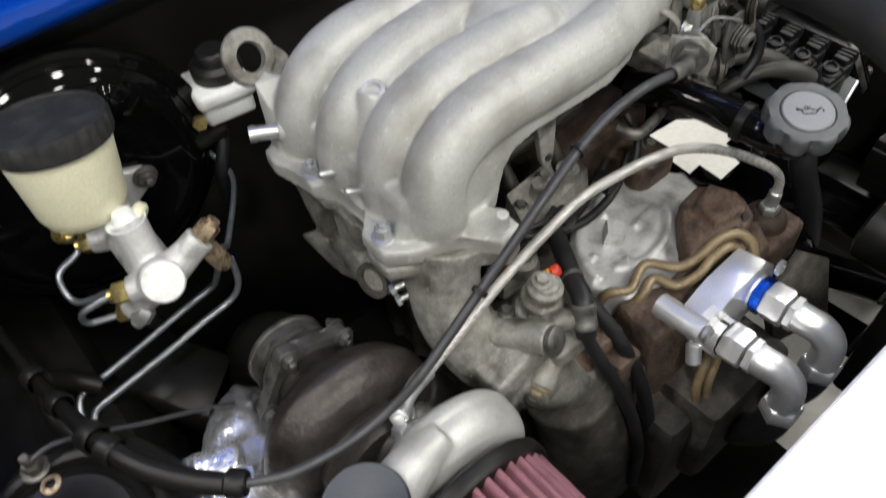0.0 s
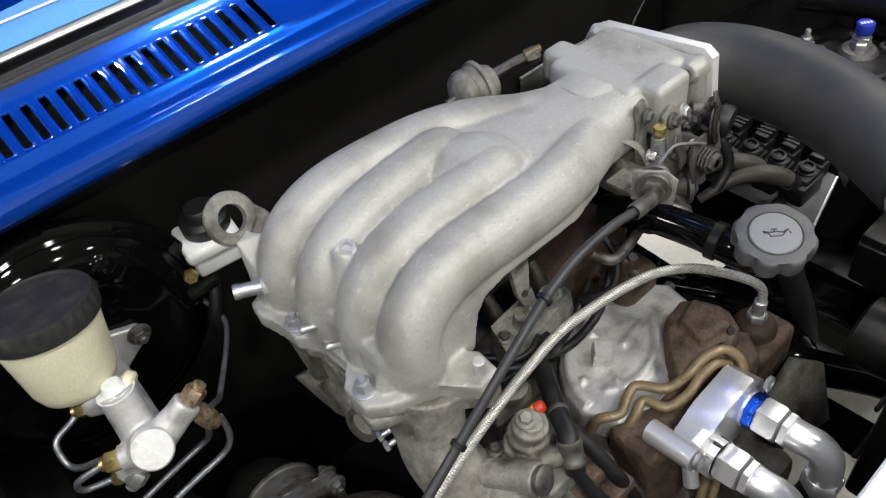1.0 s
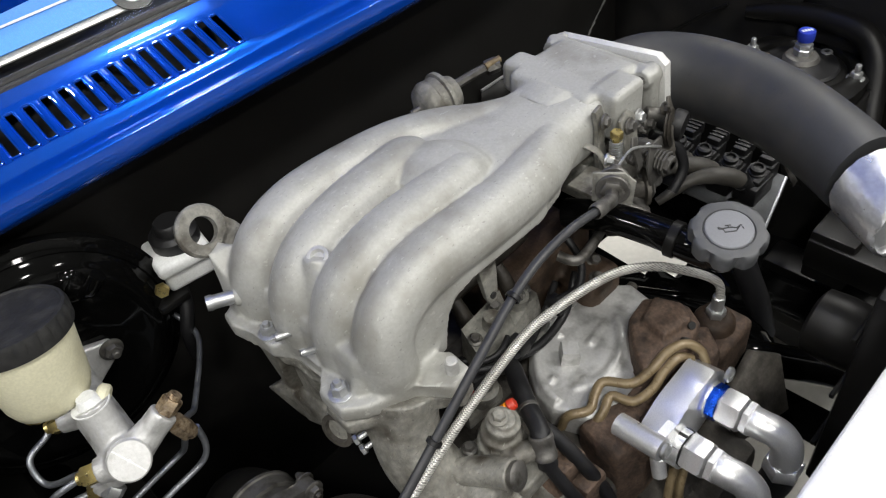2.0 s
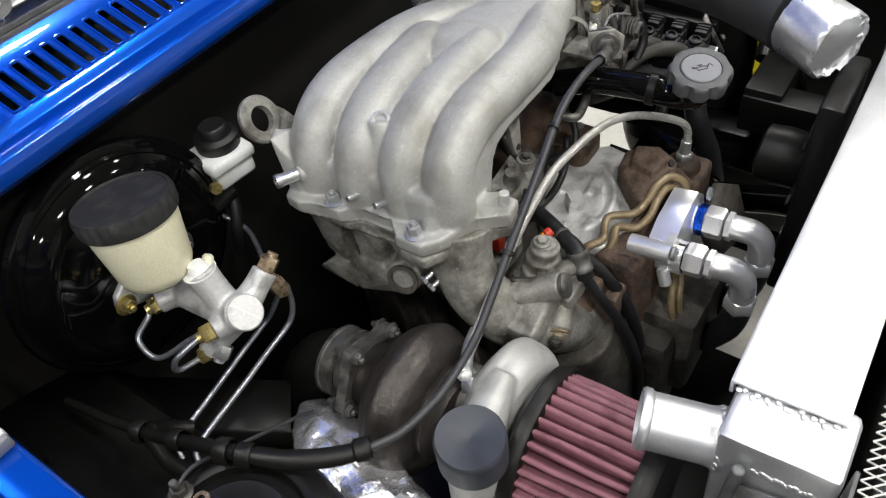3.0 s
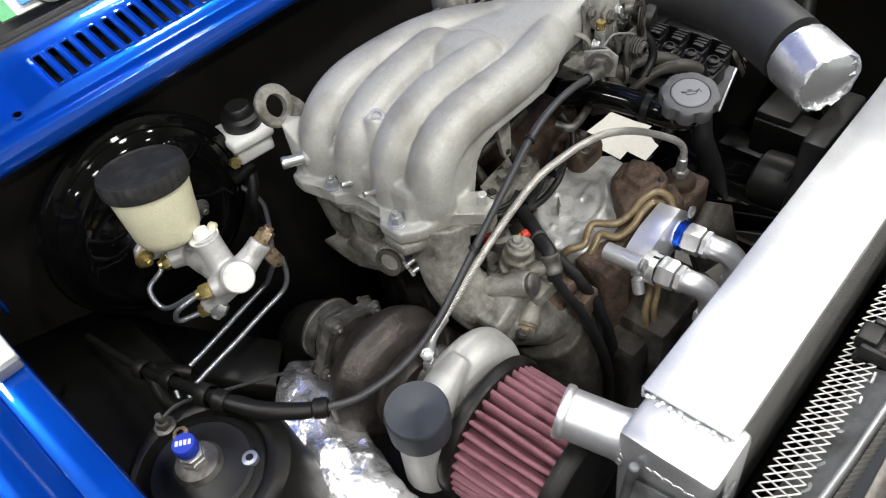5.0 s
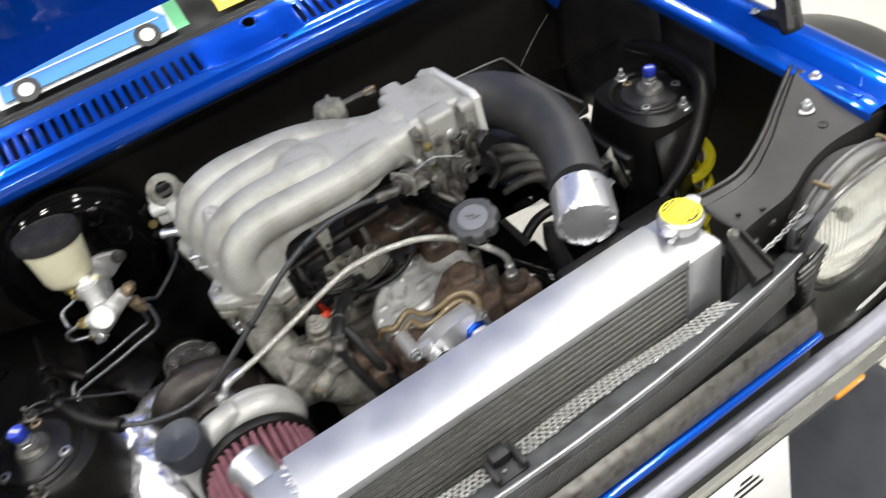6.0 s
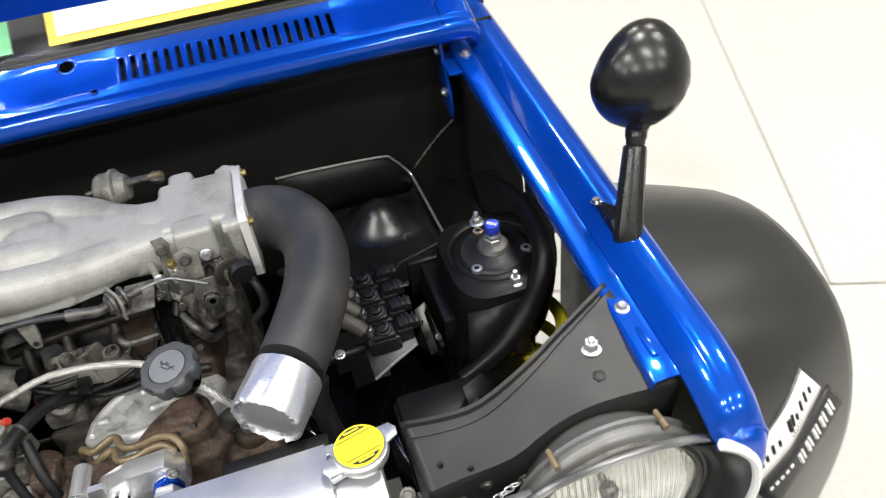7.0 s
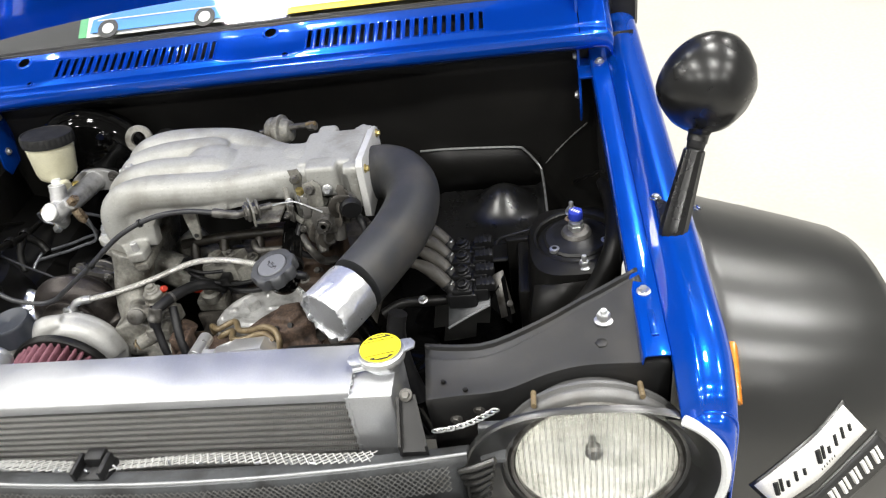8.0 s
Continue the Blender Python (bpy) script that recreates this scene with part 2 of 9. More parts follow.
CAPBLUE = make_mat("faded_rubber", (0.030, 0.035, 0.045), 0.5, dark=(0.02, 0.023, 0.028), stain=0.4, scale=40, grain=600, bump=0.1)
SUMP = make_mat("sooty_block", (0.065, 0.058, 0.05), 0.6, 0.2, dark=(0.025, 0.022, 0.018), light=(0.11, 0.10, 0.085), stain=0.85, scale=42, grain=260, bump=0.6, bump_scale=400, bdist=0.001)
OILY = make_mat("oily_grime", (0.022, 0.019, 0.015), 0.42, 0.2, dark=(0.008, 0.007, 0.006), light=(0.04, 0.035, 0.028), stain=0.6, scale=50, grain=300, bump=0.5, bump_scale=400, bdist=0.0008)
BROWN = make_mat("brown_iron", (0.055, 0.034, 0.021), 0.6, 0.2, dark=(0.018, 0.012, 0.008), light=(0.09, 0.06, 0.04), stain=0.6, scale=45, grain=300, bump=0.5, bump_scale=420, bdist=0.0008)
BOOT = make_mat("lead_boot", (0.055, 0.051, 0.044), 0.5, dark=(0.03, 0.028, 0.024), stain=0.5, scale=60, grain=500, bump=0.2)
BULKHEAD = make_mat("bulkhead_black", (0.0072, 0.0069, 0.0064), 0.48, spec=0.26, dark=(0.012, 0.0112, 0.010), stain=0.5, scale=7, grain=420, bump=0.3, bump_scale=350, bdist=0.0004, rvar=0.12)
DASH = make_mat("dashboard", (0.02, 0.02, 0.022), 0.6, scale=20, grain=400, bump=0.2)


def braid_mat():
    """Woven steel: two crossing sets of fine ridges."""
    m = make_mat("steel_braid", (0.72, 0.71, 0.67), 0.4, 0.6, dark=(0.55, 0.54, 0.5), stain=0.4, scale=60, grain=1500)
    nt = m.node_tree
    geo = nt.nodes.new("ShaderNodeNewGeometry")
    waves = []
    for d, turn in (("X", (0.4, 0.7, 0.6)), ("Y", (-0.5, 0.3, 0.9))):
        mp = nt.nodes.new("ShaderNodeMapping")
        mp.inputs["Rotation"].default_value = turn
        wv = nt.nodes.new("ShaderNodeTexWave")
        wv.bands_direction = d
        wv.inputs["Scale"].default_value = 190
        nt.links.new(geo.outputs["Position"], mp.inputs["Vector"])
        nt.links.new(mp.outputs["Vector"], wv.inputs["Vector"])
        waves.append(wv)
    mx = nt.nodes.new("ShaderNodeMath")
    mx.operation = "MAXIMUM"
    for i, wv in enumerate(waves):
        nt.links.new(wv.outputs["Fac"], mx.inputs[i])
    bs = nt.nodes["Principled BSDF"]
    old = bs.inputs["Base Color"].links[0].from_socket
    mr = nt.nodes.new("ShaderNodeMapRange")
    mr.inputs["To Min"].default_value, mr.inputs["To Max"].default_value = 0.25, 1.1
    nt.links.new(mx.outputs["Value"], mr.inputs["Value"])
    mu = nt.nodes.new("ShaderNodeMix")
    mu.data_type, mu.blend_type = "RGBA", "MULTIPLY"
    mu.inputs["Factor"].default_value = 1.0
    nt.links.new(old, mu.inputs["A"])
    nt.links.new(mr.outputs["Result"], mu.inputs["B"])
    nt.links.new(mu.outputs["Result"], bs.inputs["Base Color"])
    bn = nt.nodes.new("ShaderNodeBump")
    bn.inputs["Strength"].default_value, bn.inputs["Distance"].default_value = 0.8, 0.0008
    nt.links.new(mx.outputs["Value"], bn.inputs["Height"])
    nt.links.new(bn.outputs["Normal"], nt.nodes["Principled BSDF"].inputs["Normal"])
    return m


BRAID = braid_mat()

# ---- building helpers ----
V = Vector


def part(name, bm, material, parent=None, label="", smooth=True, angle=40):
    """Link a bmesh as one mesh object under a thing or a part."""
    me = bpy.data.meshes.new(name)
    bmesh.ops.recalc_face_normals(bm, faces=bm.faces)
    bm.to_mesh(me)
    bm.free()
    me.materials.append(material)
    if smooth:
        me.shade_smooth()
        me.set_sharp_from_angle(angle=radians(angle))
    ob = new(name, me)
    if parent:
        ob.parent = parent
        ob.matrix_parent_inverse = parent.matrix_basis.inverted() if parent.parent is None else (parent.parent.matrix_basis @ parent.matrix_parent_inverse @ parent.matrix_basis).inverted()
    if label:
        ob["label"] = label
    return ob


def thing(name, at, label, category, group="", kind=""):
    ob = new(name)
    ob.location = at
    ob.empty_display_size = 0.02
    return tagged(ob, label, category, group, kind)


def axes_of(way, up=(0, 0, 1)):
    """A turn whose z runs along way."""
    z = V(way).normalized()
    u = V(up)
    if abs(z.dot(u)) > 0.98:
        u = V((0, 1, 0))
    x = u.cross(z).normalized()
    y = z.cross(x)
    return Matrix((x, y, z)).transposed()


def frame_of(at, way, up=(0, 0, 1)):
    return Matrix.Translation(at) @ axes_of(way, up).to_4x4()


def box(bm, x0, x1, y0, y1, z0, z1, bevel=0.0, m=None, seg=2):
    r = bmesh.ops.create_cube(bm, size=1.0)
    vs = r["verts"]
    bmesh.ops.scale(bm, vec=(x1 - x0, y1 - y0, z1 - z0), verts=vs)
    bmesh.ops.translate(bm, vec=((x0 + x1) / 2, (y0 + y1) / 2, (z0 + z1) / 2), verts=vs)
    if bevel:
        es = list({e for v in vs for e in v.link_edges})
        r = bmesh.ops.bevel(bm, geom=es, offset=bevel, segments=seg, affect="EDGES", profile=0.5)
        vs = list({v for f in r["faces"] for v in f.verts} | {v for v in vs if v.is_valid})
    if m is not None:
        seen = set(vs)
        stack = list(vs)
        while stack:
            v = stack.pop()
            for e in v.link_edges:
                o = e.other_vert(v)
                if o not in seen:
                    seen.add(o)
                    stack.append(o)
        bmesh.ops.transform(bm, matrix=m, verts=list(seen))
    return bm


def lathe(bm, profile, at, way, n=32, up=(0, 0, 1), squash=(1, 1)):
    """Turn a profile of (radius, height) about way at at. Radius 0 closes the end."""
    m = frame_of(at, way, up)
    rings = []
    for r, h in profile:
        if r <= 1e-6:
            rings.append([bm.verts.new(m @ V((0, 0, h)))])
        else:
            rings.append([bm.verts.new(m @ V((r * math.cos(2 * math.pi * i / n) * squash[0], r * math.sin(2 * math.pi * i / n) * squash[1], h))) for i in range(n)])
    for a, b in zip(rings, rings[1:]):
        if len(a) == 1 and len(b) == 1:
            continue
        for i in range(n):
            j = (i + 1) % n
            if len(a) == 1:
                bm.faces.new((a[0], b[j], b[i]))
            elif len(b) == 1:
                bm.faces.new((a[i], a[j], b[0]))
            else:
                bm.faces.new((a[i], a[j], b[j], b[i]))
    return bm


def rod(bm, p, q, r, r2=None, n=16, bevel=0.0):
    """A closed round bar from p to q."""
    p, q = V(p), V(q)
    h = (q - p).length
    r2 = r if r2 is None else r2
    b = bevel
    prof = [(0, 0), (r - b, 0), (r, b), (r2, h - b), (r2 - b, h), (0, h)] if b else [(0, 0), (r, 0), (r2, h), (0, h)]
    return lathe(bm, prof, p, q - p, n)


def smooth_path(pts, step=6):
    """Catmull-Rom through the points."""
    pts = [V(p) for p in pts]
    out = []
    for i in range(len(pts) - 1):
        a, b, c, d = pts[max(i - 1, 0)], pts[i], pts[i + 1], pts[min(i + 2, len(pts) - 1)]
        for k in range(step):
            t = k / step
            out.append(0.5 * ((2 * b) + (c - a) * t + (2 * a - 5 * b + 4 * c - d) * t * t + (3 * b - a - 3 * c + d) * t ** 3))
    out.append(pts[-1])
    return out


def tube(bm, pts, r, n=12, step=6, smooth=True, flat=1.0, up=(0, 0, 1), caps=True, hollow=0.0):
    """A pipe through pts. r: a number, or one for each point. flat: height against width."""
    path = smooth_path(pts, step) if smooth else [V(p) for p in pts]
    cnt = len(path)
    if hasattr(r, "__len__"):
        k = (len(r) - 1) / (cnt - 1)
        rad = [r[min(int(i * k), len(r) - 2)] * (1 - (i * k - min(int(i * k), len(r) - 2))) + r[min(int(i * k), len(r) - 2) + 1] * (i * k - min(int(i * k), len(r) - 2)) for i in range(cnt)]
    else:
        rad = [r] * cnt
    rings = []
    side = None
    for i, p in enumerate(path):
        way = (path[min(i + 1, cnt - 1)] - path[max(i - 1, 0)]).normalized()
        if side is None:
            u = V(up) if abs(way.dot(V(up))) < 0.95 else V((1, 0, 0))
            side = way.cross(u).normalized()
        side = (side - way * side.dot(way)).normalized()
        top = side.cross(way)
        rings.append([bm.verts.new(p + (side * math.cos(2 * math.pi * j / n) + top * flat * math.sin(2 * math.pi * j / n)) * rad[i]) for j in range(n)])
    for a, b in zip(rings, rings[1:]):
        for j in range(n):
            bm.faces.new((a[j], a[(j + 1) % n], b[(j + 1) % n], b[j]))
    if caps:
        bm.faces.new(rings[0])
        bm.faces.new(rings[-1])
    return bm


def prism(bm, outline, m, depth, bevel=0.0, seg=2):
    """A plate: an outline in the x-y plane of m, depth thick along its z."""
    lo = [bm.verts.new(V((x, y, 0))) for x, y in outline]
    hi = [bm.verts.new(V((x, y, depth))) for x, y in outline]
    f0 = bm.faces.new(lo)
    f1 = bm.faces.new(hi)
    n = len(lo)
    for i in range(n):
        bm.faces.new((lo[i], lo[(i + 1) % n], hi[(i + 1) % n], hi[i]))
    vs = lo + hi
    if bevel:
        r = bmesh.ops.bevel(bm, geom=list(f0.edges) + list(f1.edges), offset=bevel, segments=seg, affect="EDGES", profile=0.5)
        vs = list({v for f in r["faces"] for v in f.verts} | {v for v in vs if v.is_valid})
    bmesh.ops.transform(bm, matrix=m, verts=list(set(vs)))
    return bm


def sheet(bm, rows, skip=None):
    """A skin over rows of points. skip(i, j): leave that cell out."""
    vs = [[bm.verts.new(V(p)) for p in row] for row in rows]
    for i in range(len(vs) - 1):
        for j in range(len(vs[0]) - 1):
            if not (skip and skip(i, j)):
                bm.faces.new((vs[i][j], vs[i + 1][j], vs[i + 1][j + 1], vs[i][j + 1]))
    return bm


def loft(bm, sections, n=28):
    """A closed skin over rounded-square sections along x: (x, y, z, half width, half height, squareness)."""
    rings = []
    for x, y, z, w, h, e in sections:
        ring = []
        for i in range(n):
            a = 2 * math.pi * (i + 0.5) / n
            c, q = math.cos(a), math.sin(a)
            ring.append(bm.verts.new((x, y + w * math.copysign(abs(c) ** e, c), z + h * math.copysign(abs(q) ** e, q))))
        rings.append(ring)
    for a, b in zip(rings, rings[1:]):
        for i in range(n):
            bm.faces.new((a[i], a[(i + 1) % n], b[(i + 1) % n], b[i]))
    bm.faces.new(rings[0])
    bm.faces.new(rings[-1])
    return bm


def hull(bm, pts):
    """The tight skin round a few corner points."""
    vs = [bm.verts.new(V(p)) for p in pts]
    r = bmesh.ops.convex_hull(bm, input=vs)
    spare = [g for g in r["geom_interior"] if isinstance(g, bmesh.types.BMVert)]
    if spare:
        bmesh.ops.delete(bm, geom=spare, context="VERTS")
    return bm


def thicken(ob, t, offset=-1, bevel=0.0, seg=2, sub=0):
    if sub:
        s = ob.modifiers.new("round", "SUBSURF")
        s.levels = s.render_levels = sub
    s = ob.modifiers.new("thickness", "SOLIDIFY")
    s.thickness, s.offset = t, offset
    if bevel:
        b = ob.modifiers.new("edge", "BEVEL")
        b.width, b.segments, b.limit_method = bevel, seg, "ANGLE"
    return ob


def blend(ob, voxel, rounds=4, factor=0.6):
    """Melt overlapping shapes into one casting."""
    r = ob.modifiers.new("cast", "REMESH")
    r.mode, r.voxel_size, r.use_smooth_shade = "VOXEL", voxel, True
    s = ob.modifiers.new("soften", "SMOOTH")
    s.iterations, s.factor = rounds, factor
    return ob


def hex_bolt(parent, at, way, r=0.006, h=0.005, mat=None, washer=True, name="bolt", shank=0.0):
    """A flanged hexagon head, with the end of its stud where it shows."""
    bm = bmesh.new()
    m = V(way).normalized()
    at = V(at)
    if washer:
        lathe(bm, [(0, 0), (r * 1.45, 0), (r * 1.45, 0.0012), (r * 1.2, 0.0022), (0, 0.0022)], at, m, 18)
    lathe(bm, [(0, 0.001), (r, 0.001), (r, h), (r * 0.85, h + 0.0012), (r * 0.5, h + 0.0012), (0, h + 0.0004)], at, m, 6)
    if shank:
        lathe(bm, [(0, h), (r * 0.5, h), (r * 0.5, h + shank - 0.001), (r * 0.38, h + shank), (0, h + shank)], at, m, 12)
    return part(name, bm, mat or STEEL, parent)


def nut(bm, at, way, r, h, n=6):
    return lathe(bm, [(0, 0), (r * 0.9, 0), (r, h * 0.12), (r, h * 0.88), (r * 0.9, h), (0, h)], at, way, n)

from mathutils.bvhtree import BVHTree

# ---- the hall ----
bm = bmesh.new()
sheet(bm, [[(-14 + 28 * i / 8, -14 + 28 * j / 8, 0) for j in range(9)] for i in range(9)])
hall_floor = tagged(part("floor", bm, FLOOR), "pale polished concrete exhibition hall floor", "floor", kind="structure")
for k, (p, q) in enumerate((((1.484, 0.335), (9.0, -2.46)), ((1.484, 0.335), (0.2, 0.813)), ((1.484, 0.335), (2.9, 4.14)))):
    a, b = V((*p, 0.004)), V((*q, 0.004))
    n = (b - a).normalized().cross(V((0, 0, 1))) * 0.003
    bm = bmesh.new()
    bm.faces.new([bm.verts.new(v) for v in (a - n, b - n, b + n, a + n)])
    part("floor_joint", bm, JOINT, hall_floor, "dark narrow joint in the concrete")
bm = bmesh.new()
box(bm, -1.2, 0.86, -2.6, -0.29, 0.0, 0.008, 0.002)
tagged(part("floor_mat", bm, CARPET), "dark blue-grey carpet mat laid under the car's nose", "mat")
for name, at in (("wall_north", (-14, 14, 14, 14.2)), ("wall_south", (-14, 14, -14.2, -14)), ("wall_east", (14, 14.2, -14, 14)), ("wall_west", (-14.2, -14, -14, 14))):
    bm = bmesh.new()
    box(bm, *at, 0, 7.5)
    tagged(part(name, bm, WALLP), "plain grey exhibition hall wall", "wall", kind="structure")
bm = bmesh.new()
box(bm, -14.2, 14.2, -14.2, 14.2, 7.5, 7.7)
tagged(part("ceiling", bm, CEIL), "grey exhibition hall ceiling", "ceiling", kind="structure")


def hall_lamp():
    th = thing("hall_lamp", (0, 0, 7.5), "round white high-bay lamp hung under the hall ceiling", "lamp", "hall lamps")
    bm = bmesh.new()
    lathe(bm, [(0, 7.5), (0.05, 7.5), (0.06, 7.1), (0.2, 7.0), (0.42, 6.72), (0.43, 6.7), (0.4, 6.705)], (0, 0, 0), (0, 0, 1), 24)
    part("housing", bm, WALLP, th)
    bm = bmesh.new()
    lathe(bm, [(0, 6.712), (0.4, 6.712)], (0, 0, 0), (0, 0, 1), 24)
    part("diffuser", bm, LAMP, th)
    return th


lamp = hall_lamp()
first = True
for gx in (-6.3, -2.1, 2.1, 6.3):
    for gy in (-7.0, -3.0, 1.0, 5.0):
        if first:
            lamp.location = (gx, gy, 7.5)
            first = False
        else:
            copy_thing(lamp, Matrix.Translation((gx, gy, 7.5)))

# ---- the car's body round the engine bay ----
car = thing("car_body", (0, 0.2, 0.0), "bright metallic blue compact car with its bonnet open", "car")


def cowl_profile(y):
    return 0.957 + 0.385 * (y - 0.27)


def cowl():
    """The blue panel under the windscreen: a rolled front lip and two rows of slots."""
    ys = [0.285, 0.272, 0.262, 0.2575, 0.2572, 0.2590, 0.2635, 0.2690, 0.2740, 0.2770, 0.2803, 0.2818, 0.3215, 0.3232, 0.338, 0.344, 0.352]
    zs = [0.922, 0.924, 0.929, 0.935, 0.944, 0.9505, 0.9535, 0.9540, 0.9555, 0.9590]
    prof = [(y, zs[i] if i < len(zs) else cowl_profile(y)) for i, y in enumerate(ys)]
    xs = [-0.582, -0.578, -0.572, -0.55, -0.50, -0.45, -0.41]
    slots = []
    for x0 in (-0.372, 0.086):
        for k in range(20):
            a = x0 + k * 0.0151
            slots.append((a, a + 0.0090))
    for a, b in slots:
        xs += [a, b]
    xs += [-0.40, -0.38, -0.07, -0.05, -0.02, 0.02, 0.045, 0.062, 0.082, 0.385, 0.405, 0.42, 0.46, 0.50, 0.55, 0.572, 0.578, 0.582]
    xs = sorted(xs)
    starts = {round(a, 5) for a, b in slots}
    bm = bmesh.new()

    def crown(x):
        return 0.004 - 0.016 * x * x - 60.0 * max(0.0, abs(x) - 0.566) ** 2, 0.012 * x * x

    def plateau(x, y):
        k = max(0.0, min(1.0, min((x + 0.40) / 0.02, (-0.05 - x) / 0.02))) + max(0.0, min(1.0, min((x - 0.062) / 0.02, (0.405 - x) / 0.02)))
        return 0.0030 * k * max(0.0, min(1.0, min((y - 0.2760) / 0.005, (0.346 - y) / 0.010)))

    rows = [[(x, y + crown(x)[1], z + crown(x)[0] + plateau(x, y)) for y, z in prof] for x in xs]
    sheet(bm, rows, lambda i, j: round(xs[i], 5) in starts and j == 11)
    ob = part("cowl_panel", bm, BLUE, car, "glossy blue cowl panel with two rows of air slots", angle=60)
    thicken(ob, 0.0025, 1, 0.0012)
    for a, b in slots:
        bm = bmesh.new()
        loop = []
        for cx, cy, s0 in ((b - 0.0028, 0.3215 - 0.0026, 0), (a + 0.0028, 0.3215 - 0.0026, 90), (a + 0.0028, 0.2818 + 0.0026, 180), (b - 0.0028, 0.2818 + 0.0026, 270)):
            for k in range(4):
                t = radians(s0 + 30 * k)
                x, y = cx + 0.0028 * math.cos(t), cy + 0.0028 * math.sin(t)
                loop.append((x, y + crown(x)[1], cowl_profile(y) + crown(x)[0] + plateau(x, y) + 0.0024))
        tube(bm, loop + loop[:1], 0.0014, 6, 1, False, caps=False)
        part("slot_rim", bm, BLUE, ob)
    for x, y, r in ((0.018, 0.330, 0.010), (-0.446, 0.330, 0.010), (0.05, 0.279, 0.0035), (-0.417, 0.279, 0.0035)):
        z = cowl_profile(y) + crown(x)[0]
        n = V((0, -0.36, 0.93))
        bm = bmesh.new()
        lathe(bm, [(r, 0.0035), (r * 1.15, 0.0045), (r * 1.4, 0.0036), (r * 1.5, 0.002)], (x, y + crown(x)[1], z), n, 20)
        rim = part("spindle_rim", bm, BLUE, car)
        bm = bmesh.new()
        lathe(bm, [(0, 0.0034), (r, 0.0034)], (x, y + crown(x)[1], z), n, 20)
        part("spindle_hole", bm, HOLE, rim, "dark open hole")
    for side in (-1, 1):
        bm = bmesh.new()
        x = side * 0.531
        tube(bm, [(x, y + crown(x)[1], z + crown(x)[0] + 0.0021) for y, z in prof[5:]], 0.0011, 6, 1)
        part("panel_gap", bm, HOLE, ob, "dark gap between the cowl and its corner")
    # the air box under the slots
    bm = bmesh.new()
    sheet(bm, [[(x, y, z) for y, z in ((0.2865, 0.925), (0.2865, 0.915), (0.345, 0.905), (0.352, 0.978))] for x in (-0.54, 0, 0.54)])
    ob = part("air_box", bm, DASH, car, "dark dusty air box under the slots")
    thicken(ob, 0.002)


cowl()


def firewall():
    bm = bmesh.new()
    xs = [-0.62 + 1.24 * i / 16 for i in range(17)]
    rows = []
    for x in xs:
        low = 0.50 if x > 0.12 else 0.30
        zs = [low, 0.55, 0.66, 0.72, 0.80, 0.83, 0.88, 0.925]
        row = []
        for z in zs:
            y = 0.315 + (0.012 if 0.72 < z < 0.9 and -0.2 < x < 0.25 else 0) - 0.006 * math.sin(6 * x) * (z > 0.7)
            row.append((x, y, z))
        rows.append(row)
    sheet(bm, rows)
    ob = part("firewall", bm, BULKHEAD, car, "satin black bulkhead with stiffening swages")
    thicken(ob, 0.004, 1)


firewall()


def seam_bead():
    """Lumpy sealer along the joint of bulkhead and inner wing."""
    rng = random.Random(4)
    pts, rad = [], []
    for k in range(27):
        f = k / 26
        pts.append((0.465 + 0.077 * f, 0.311 + 0.001 * rng.random(), 0.692 + 0.075 * f + 0.004 * math.sin(3 * f)))
        rad.append(0.0006 + 0.0015 * rng.random())
    bm = bmesh.new()
    tube(bm, pts, rad, 6, 1)
    part("seam_sealer", bm, BUCKET, car, "grey bead of seam sealer")


seam_bead()


def flange_z(y):
    return 0.874 + 0.085 * y - (0.9 * (y + 0.33) ** 2 if y < -0.33 else 0)


